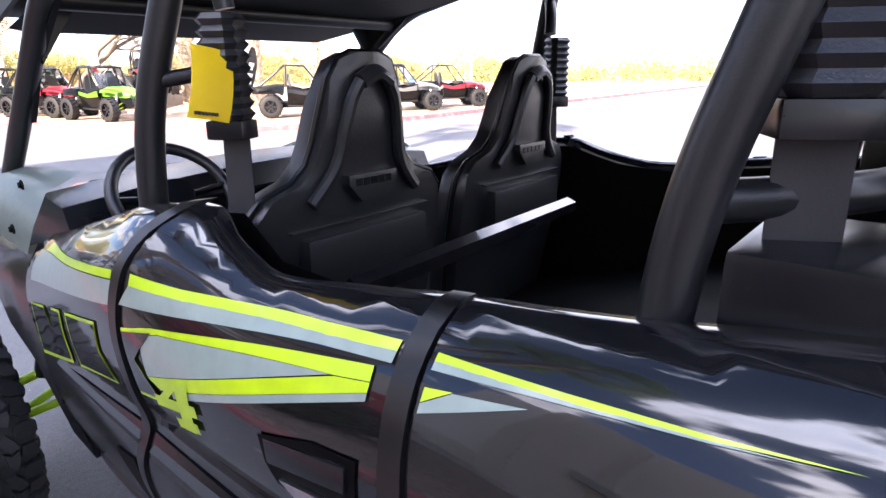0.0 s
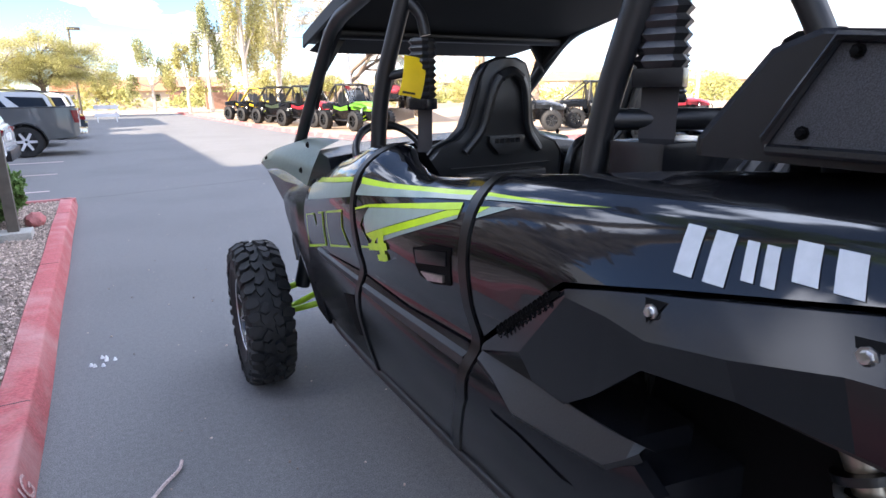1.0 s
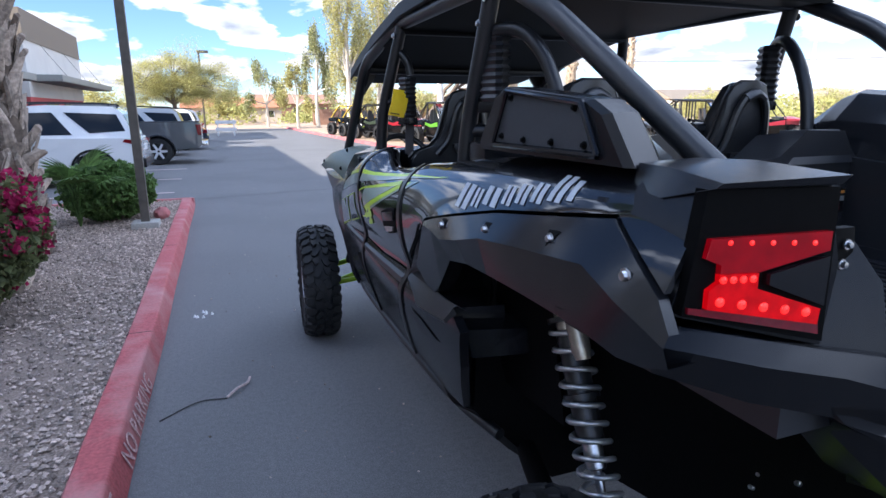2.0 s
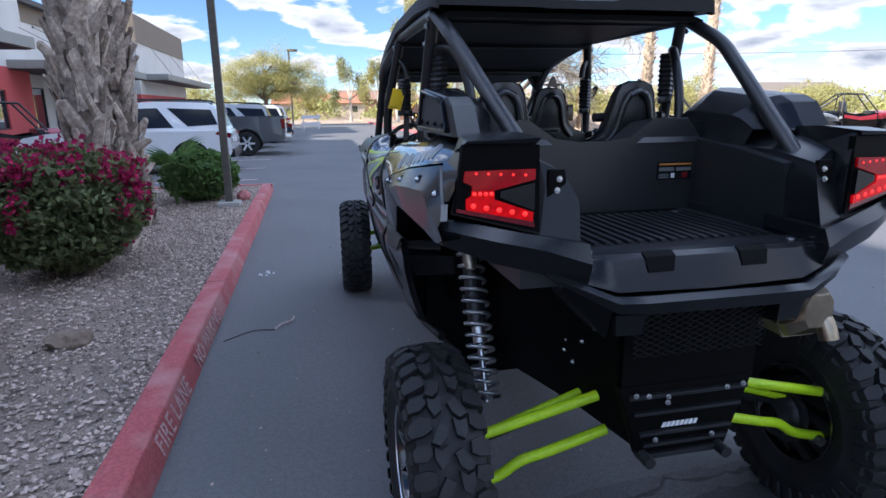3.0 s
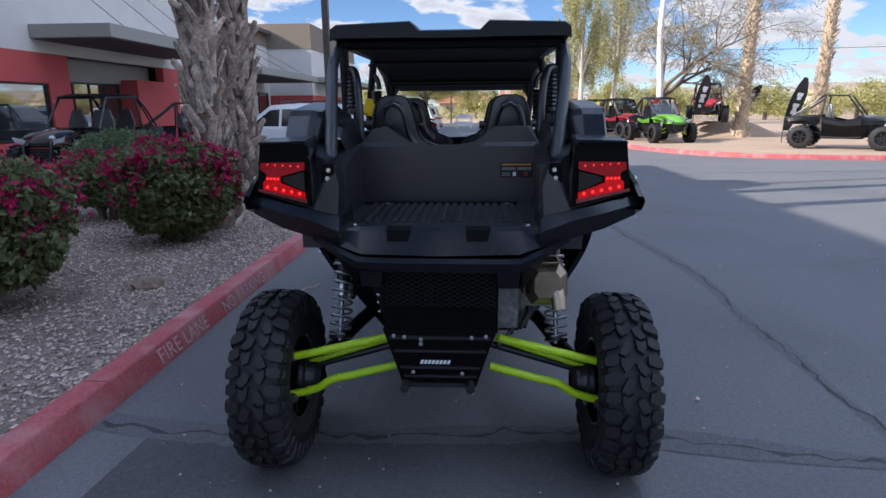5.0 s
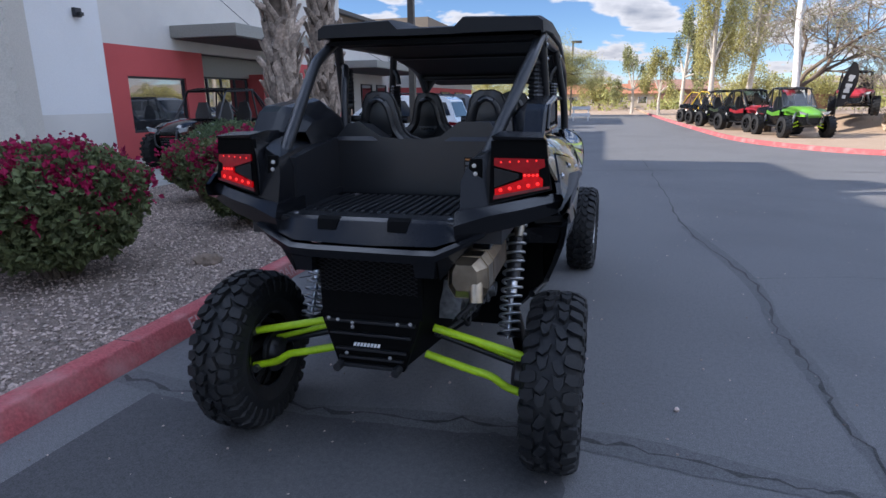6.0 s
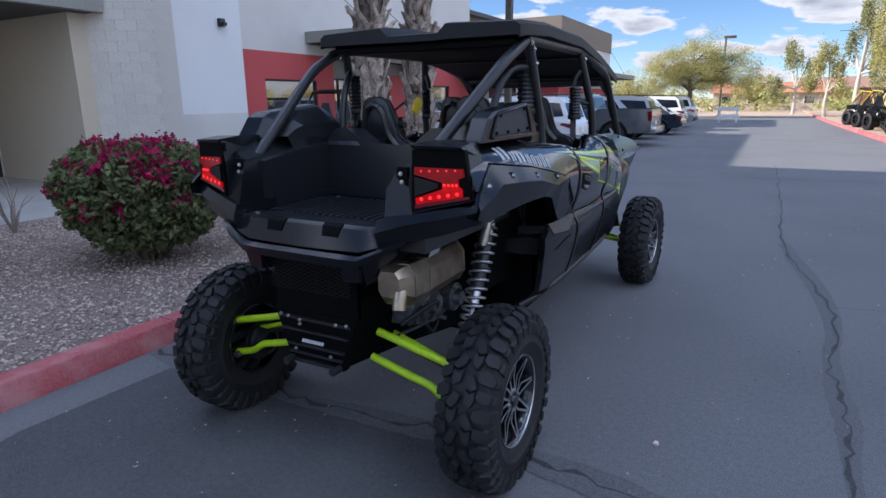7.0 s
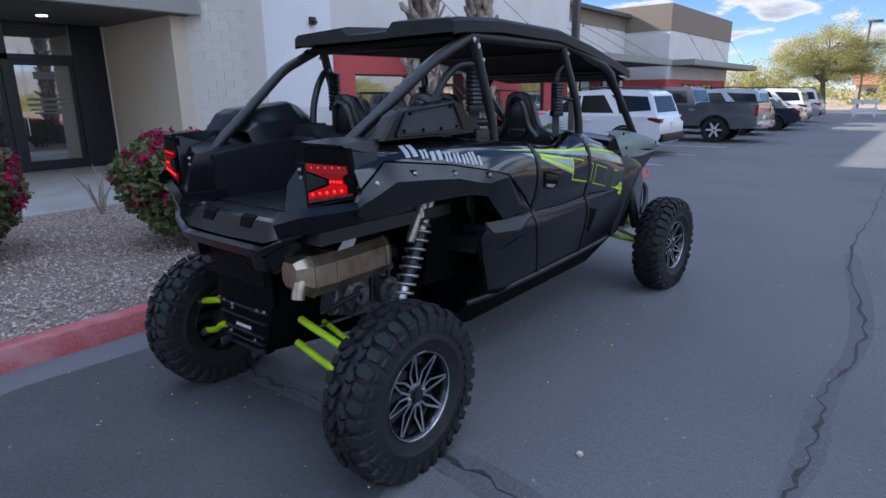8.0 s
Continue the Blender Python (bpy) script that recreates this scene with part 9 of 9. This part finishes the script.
# ---- distance and street furniture ----
bm = bmesh.new()
tube(bm, [(-2.45, 7.95, 0.1), (-2.45, 7.95, 8.2)], 0.075, 4)
pole = group("lamp_post", "dark bronze square lamp post in gravel bed", "lamp post")
part("post", bm, M_POLE, pole, "", 0)
bm = bmesh.new()
box(bm, -2.62, -2.28, 7.78, 8.12, 0.08, 0.2, 0.02)
part("base", bm, M_CONCRETE, pole, "", 30)
bm = bmesh.new()
box(bm, -2.7, -1.7, 7.75, 8.15, 8.2, 8.35, 0.03)
part("lamp_head", bm, M_POLE, pole, "", 30)
pole2 = group("lamp_post", "far lamp post with box head beside drive", "lamp post")
bm = bmesh.new()
tube(bm, [(-2.55, 60, 0), (-2.55, 60, 7.0)], 0.09, 6)
part("post", bm, M_POLE, pole2)
bm = bmesh.new()
box(bm, -2.7, -1.7, 59.7, 60.3, 6.95, 7.15, 0.03)
part("lamp_head", bm, M_POLE, pole2, "", 30)

# stone in the gravel and litter on the drive
bm = bmesh.new()
bmesh.ops.create_icosphere(bm, subdivisions=3, radius=1)
for v in bm.verts:
    v.co *= 1 + 0.35 * noise.noise(v.co * 1.6)
    v.co = Vector((v.co.x * 0.15 - 2.78, v.co.y * 0.11 + 2.25, v.co.z * 0.075 + 0.15))
tagged(part("landscape_rock", bm, M_ROCK), "brown landscape stone lying in gravel", "rock")
bm = bmesh.new()
bmesh.ops.create_icosphere(bm, subdivisions=3, radius=1)
for v in bm.verts:
    v.co *= 1 + 0.2 * noise.noise(v.co * 2)
    v.co = Vector((v.co.x * 0.11 - 2.3, v.co.y * 0.11 + 8.6, v.co.z * 0.10 + 0.19))
tagged(part("painted_rock", bm, M_KERB), "small red painted stone by the kerb end", "rock")


def curl(name, pts, r, material, label):
    bm = bmesh.new()
    tube(bm, smooth_path(pts, 5), r, 5)
    return tagged(part(name, bm, material), label, "litter")


curl("dry_leaf", [(-1.50, 2.50, 0.012), (-1.44, 2.56, 0.03), (-1.38, 2.66, 0.012), (-1.36, 2.70, 0.03)], 0.008, M_LETTER, "pale curled dry leaf on asphalt")
curl("twig", [(-1.85, 2.35, 0.006), (-1.66, 2.5, 0.01), (-1.50, 2.50, 0.006)], 0.004, M_CRACK, "thin dark twig on asphalt")
random.seed(77)
bm = bmesh.new()
for k in range(9):
    c = Vector((-1.667 + random.gauss(0, 0.03), 4.1 + random.gauss(0, 0.05), 0.012))
    bmesh.ops.create_cone(bm, cap_ends=True, segments=5, radius1=0.014, radius2=0.004, depth=0.02, matrix=Matrix.Translation(c))
tagged(part("paper_scrap", bm, M_WHITE), "crumpled white scrap on asphalt", "litter")
for k in range(150):
    bm = bmesh.new()
    px_, py_ = random.uniform(-1.7, 4.5), random.uniform(-1.4, 2.5 if k % 2 else 8.0)
    if k == 0:
        px_, py_ = 1.433, 0.542
    s_ = 0.016 if k == 0 else random.uniform(0.003, 0.008)
    bmesh.ops.create_icosphere(bm, subdivisions=1, radius=s_, matrix=Matrix.Translation((px_, py_, s_ * 0.6)))
    for v in bm.verts:
        v.co += Vector((random.gauss(0, s_ * 0.2), random.gauss(0, s_ * 0.2), 0))
    tagged(part("pebble", bm, M_STONE, None, "", 0), "loose pale pebble on asphalt", "pebble", "pebbles on the drive")
# fine grit scattered over the drive
rng_ = np.random.default_rng(77)
n_ = 1500
at_ = np.stack([rng_.uniform(-1.75, 5.5, n_), rng_.uniform(-3.5, 13.0, n_), np.full(n_, 0.0)], 1)
size_ = 0.0022 + 0.0085 * rng_.random(n_) ** 4
turn_ = rng_.uniform(0, 6.28, n_)
six_ = []
for ux_, uy_, uz_ in ((1, 0, 0.45), (0, 0.75, 0.4), (-1.1, 0, 0.45), (0, -0.8, 0.35), (0.1, 0, 1.0), (0, 0, 0.0)):
    six_.append(np.stack([at_[:, 0] + size_ * (ux_ * np.cos(turn_) - uy_ * np.sin(turn_)), at_[:, 1] + size_ * (ux_ * np.sin(turn_) + uy_ * np.cos(turn_)), 0.001 + size_ * uz_], 1))
grit_faces = [(6 * k + a, 6 * k + b, 6 * k + c) for k in range(n_) for a, b, c in ((0, 1, 4), (1, 2, 4), (2, 3, 4), (3, 0, 4), (1, 0, 5), (2, 1, 5), (3, 2, 5), (0, 3, 5))]
tagged(raw_mesh("grit", np.stack(six_, 1).reshape(-1, 3), grit_faces, M_STONE), "fine pale grit scattered over the asphalt", "grit", kind="stuff")

# barricade
bar = group("barricade", "white folding traffic barricade far down the drive", "barricade")
for sx in (-0.55, 0.55):
    for dy in (-0.25, 0.25):
        bm = bmesh.new()
        box(bm, -0.9 + sx - 0.04, -0.9 + sx + 0.04, 45 + dy - 0.03, 45 + dy + 0.03, 0, 1.1)
        part("leg", bm, M_WHITE, bar, "", 0)
for z in (0.45, 0.95):
    bm = bmesh.new()
    box(bm, -1.6, -0.2, 44.7, 44.74, z - 0.12, z + 0.12)
    part("board", bm, M_WHITE, bar, "", 0)


# feather banners
def banner(x, y, z0, bow, h, yaw, label):
    """A bowed pole with a leaf-shaped cloth hanging on its hollow side."""
    g = group("feather_banner", label, "banner")
    n = 16
    left, right, pole_pts = [], [], []
    for k in range(n):
        t = k / (n - 1)
        b = bow * t ** 2.2
        z = z0 + h * t - 0.22 * bow * t ** 4
        left.append((b, 0, z))
        w = 0.55 * math.sin(math.pi * min(1.0, 0.10 + 0.86 * t)) ** 0.75
        right.append((b + w, 0.05 * math.sin(6 * t), z - 0.30 * w * t))
        pole_pts.append((b - 0.01, 0, z))
    bm = bmesh.new()
    loft(bm, [left, right])
    bmesh.ops.solidify(bm, geom=bm.faces[:], thickness=0.008)
    cloth = part("cloth", bm, M_FLAG, g, "", 60)
    bm = bmesh.new()
    for k in range(6):
        t = 0.26 + 0.085 * k
        i = int(t * (n - 1))
        p, q = Vector(left[i]), Vector(right[i])
        c = p.lerp(q, 0.5)
        d = (Vector(left[i + 1]) - p).normalized() * 0.07
        e = (q - p) * (0.22 if k % 2 else 0.15)
        bm.faces.new([bm.verts.new(u + Vector((0, -0.014, 0))) for u in (c - d - e, c + d - e, c + d + e, c - d + e)])
    part("print", bm, M_SILVERDECAL, cloth, "pale plain print bars", 0)
    bm = bmesh.new()
    tube(bm, [(-0.02, 0, -0.6)] + pole_pts, 0.016, 6)
    part("banner_pole", bm, M_TUBE, g)
    g.matrix_basis = xf((x, y, 0.72), yaw)
    return g


banner(10.35, 26.5, 0.55, 0.42, 1.85, 0, "black feather banner with pale print on dirt")
banner(12.75, 22.9, -0.1, 0.62, 2.25, 0, "black feather banner beside black side-by-side")
banner(13.1, 28.3, 0.35, 0.95, 1.75, 0, "black bowed feather banner behind palm trunk")


# low buildings beyond the road
def house(x, y, w, d, h, label, roof_mat, wall_mat, n=3):
    g = group("house", label, "house")
    bm = bmesh.new()
    box(bm, x - w / 2, x + w / 2, y, y + d, 0, h)
    part("wall", bm, wall_mat, g, "", 0)
    bm = bmesh.new()
    e = 0.5
    prism(bm, [(y - e, h), (y + d + e, h), (y + d / 2, h + d * 0.22)], "x", x - w / 2 - e, x + w / 2 + e)
    part("roof", bm, roof_mat, g, "", 0)
    for k in range(n):
        xx = x - w / 2 + w * (k + 0.5) / n
        win = group("window", "", "", parent=g)
        bm = bmesh.new()
        box(bm, xx - 0.6, xx + 0.6, y - 0.03, y + 0.05, h * 0.38, h * 0.78)
        part("pane", bm, M_WINDOW, win, "", 0)
        bm = bmesh.new()
        for q in ((xx - 0.66, xx - 0.6), (xx + 0.6, xx + 0.66)):
            box(bm, q[0], q[1], y - 0.05, y + 0.05, h * 0.36, h * 0.80)
        part("frame", bm, M_WHITE, win, "", 0)
    return g


house(1.0, 96, 14, 7, 2.3, "low building with red tile roof far down the drive", M_ROOFTILE, M_HOUSE, 4)
house(12.0, 110, 14, 8, 3.0, "long brown building behind roadside trees", M_FARWALL, M_FARWALL, 3)
house(66, 104, 16, 9, 3.4, "beige house with tan roof beyond the road", M_TANROOF, M_HOUSE, 3)
house(92, 96, 18, 9, 3.6, "beige house with tile roof beyond the road", M_BROWNCAP, M_HOUSE, 4)
house(44, 118, 15, 9, 3.2, "beige house with tan roof beyond the road", M_TANROOF, M_HOUSE, 3)
house(120, 84, 18, 9, 3.6, "beige house with tan roof beyond the road", M_TANROOF, M_HOUSE, 3)
wall_block("wall_far", 9, 24, 70, 70.3, 0, 1.9, M_FARWALL, "low brown block wall beyond the road")

# scrub band and low rise at the horizon
rng1 = np.random.default_rng(91)
n = 760
ang = rng1.uniform(radians(-55), radians(100), n)
dist = rng1.uniform(78, 170, n)
pts = []
for a_, d_ in zip(ang, dist):
    w_, h_ = rng1.uniform(1.2, 3.2), rng1.uniform(1.0, 4.2)
    c_ = np.array((d_ * math.sin(a_), d_ * math.cos(a_), h_ * 0.5))
    u_ = rng1.normal(size=(70, 3))
    u_ /= np.linalg.norm(u_, axis=1)[:, None]
    pts.append(c_ + u_ * rng1.uniform(0.5, 1.1, (70, 1)) * np.array((w_, w_, h_ * 0.55)))
pts = np.concatenate(pts)
v, f = leaf_cloud(rng1, pts, 0.28, 0.3, 0.6)
tagged(raw_mesh("far_scrub", v, f, M_HILL, None, "distant belt of desert scrub and trees"), "distant belt of desert scrub and trees", "scrub", kind="stuff")

# wires over the road
for za, zb in ((6.9, 8.0),):
    bm = bmesh.new()
    a, b = Vector((6, 58, za)), Vector((90, 34, zb))
    tube(bm, [a.lerp(b, t) - Vector((0, 0, 1.2 * 4 * t * (1 - t))) for t in np.linspace(0, 1, 24)], 0.025, 4)
    tagged(part("overhead_wire", bm, M_TUBE), "thin overhead power wire", "wire")
up_ = group("utility_pole", "slim pale utility pole beyond the island", "pole")
bm = bmesh.new()
tube(bm, [(90, 34, 0), (90, 34, 10.5)], 0.13, 8)
part("post", bm, M_GREYTWIG, up_)
bm = bmesh.new()
box(bm, 89.1, 90.9, 33.95, 34.05, 9.4, 9.55)
part("crossarm", bm, M_GREYTWIG, up_, "", 0)
bm = bmesh.new()
tube(bm, [(33.5, 27.0, 0.1), (33.55, 27.0, 4.0), (33.9, 27.0, 11.0)], [0.10, 0.09, 0.05], 10)
fpole = tagged(part("flag_pole", bm, M_WHITE), "slim white flag pole on the dirt island", "pole")
bm = bmesh.new()
revolve(bm, [(0.08, 0.0), (0.08, 0.26), (0.16, 0.24), (0.18, 0.10)], 14, "z", (33.5, 27.0, 0.05))
part("pole_base", bm, M_CONCRETE, fpole)


# ---- loose gravel ----
rng2 = np.random.default_rng(5)
n = 46000
gx = -2.09 - 5.1 * rng2.random(n) ** 1.35
gy = rng2.uniform(-2.6, 10.5, n)
gs = rng2.uniform(0.009, 0.022, n)
OCT = np.array([(1, 0, 0), (-1, 0, 0), (0, 1, 0), (0, -1, 0), (0, 0, 1), (0, 0, -1)], float)
OCT_F = [(0, 2, 4), (2, 1, 4), (1, 3, 4), (3, 0, 4), (2, 0, 5), (1, 2, 5), (3, 1, 5), (0, 3, 5)]
ca, sa = np.cos(rng2.uniform(0, 6.28, n)), np.sin(rng2.uniform(0, 6.28, n))
base = OCT[None] * gs[:, None, None] * rng2.uniform(0.55, 1.25, (n, 6, 1)) * np.array((1, 0.8, 0.6))
tx = base[..., 0] * ca[:, None] - base[..., 1] * sa[:, None]
ty = base[..., 0] * sa[:, None] + base[..., 1] * ca[:, None]
verts = np.stack([tx + gx[:, None], ty + gy[:, None], base[..., 2] + 0.120 + rng2.uniform(0, 0.012, n)[:, None]], -1).reshape(-1, 3)
faces = [tuple(6 * i + k for k in f) for i in range(n) for f in OCT_F]
tagged(raw_mesh("loose_gravel", verts, faces, M_STONE), "loose crushed granite gravel in planting bed", "gravel", kind="stuff")
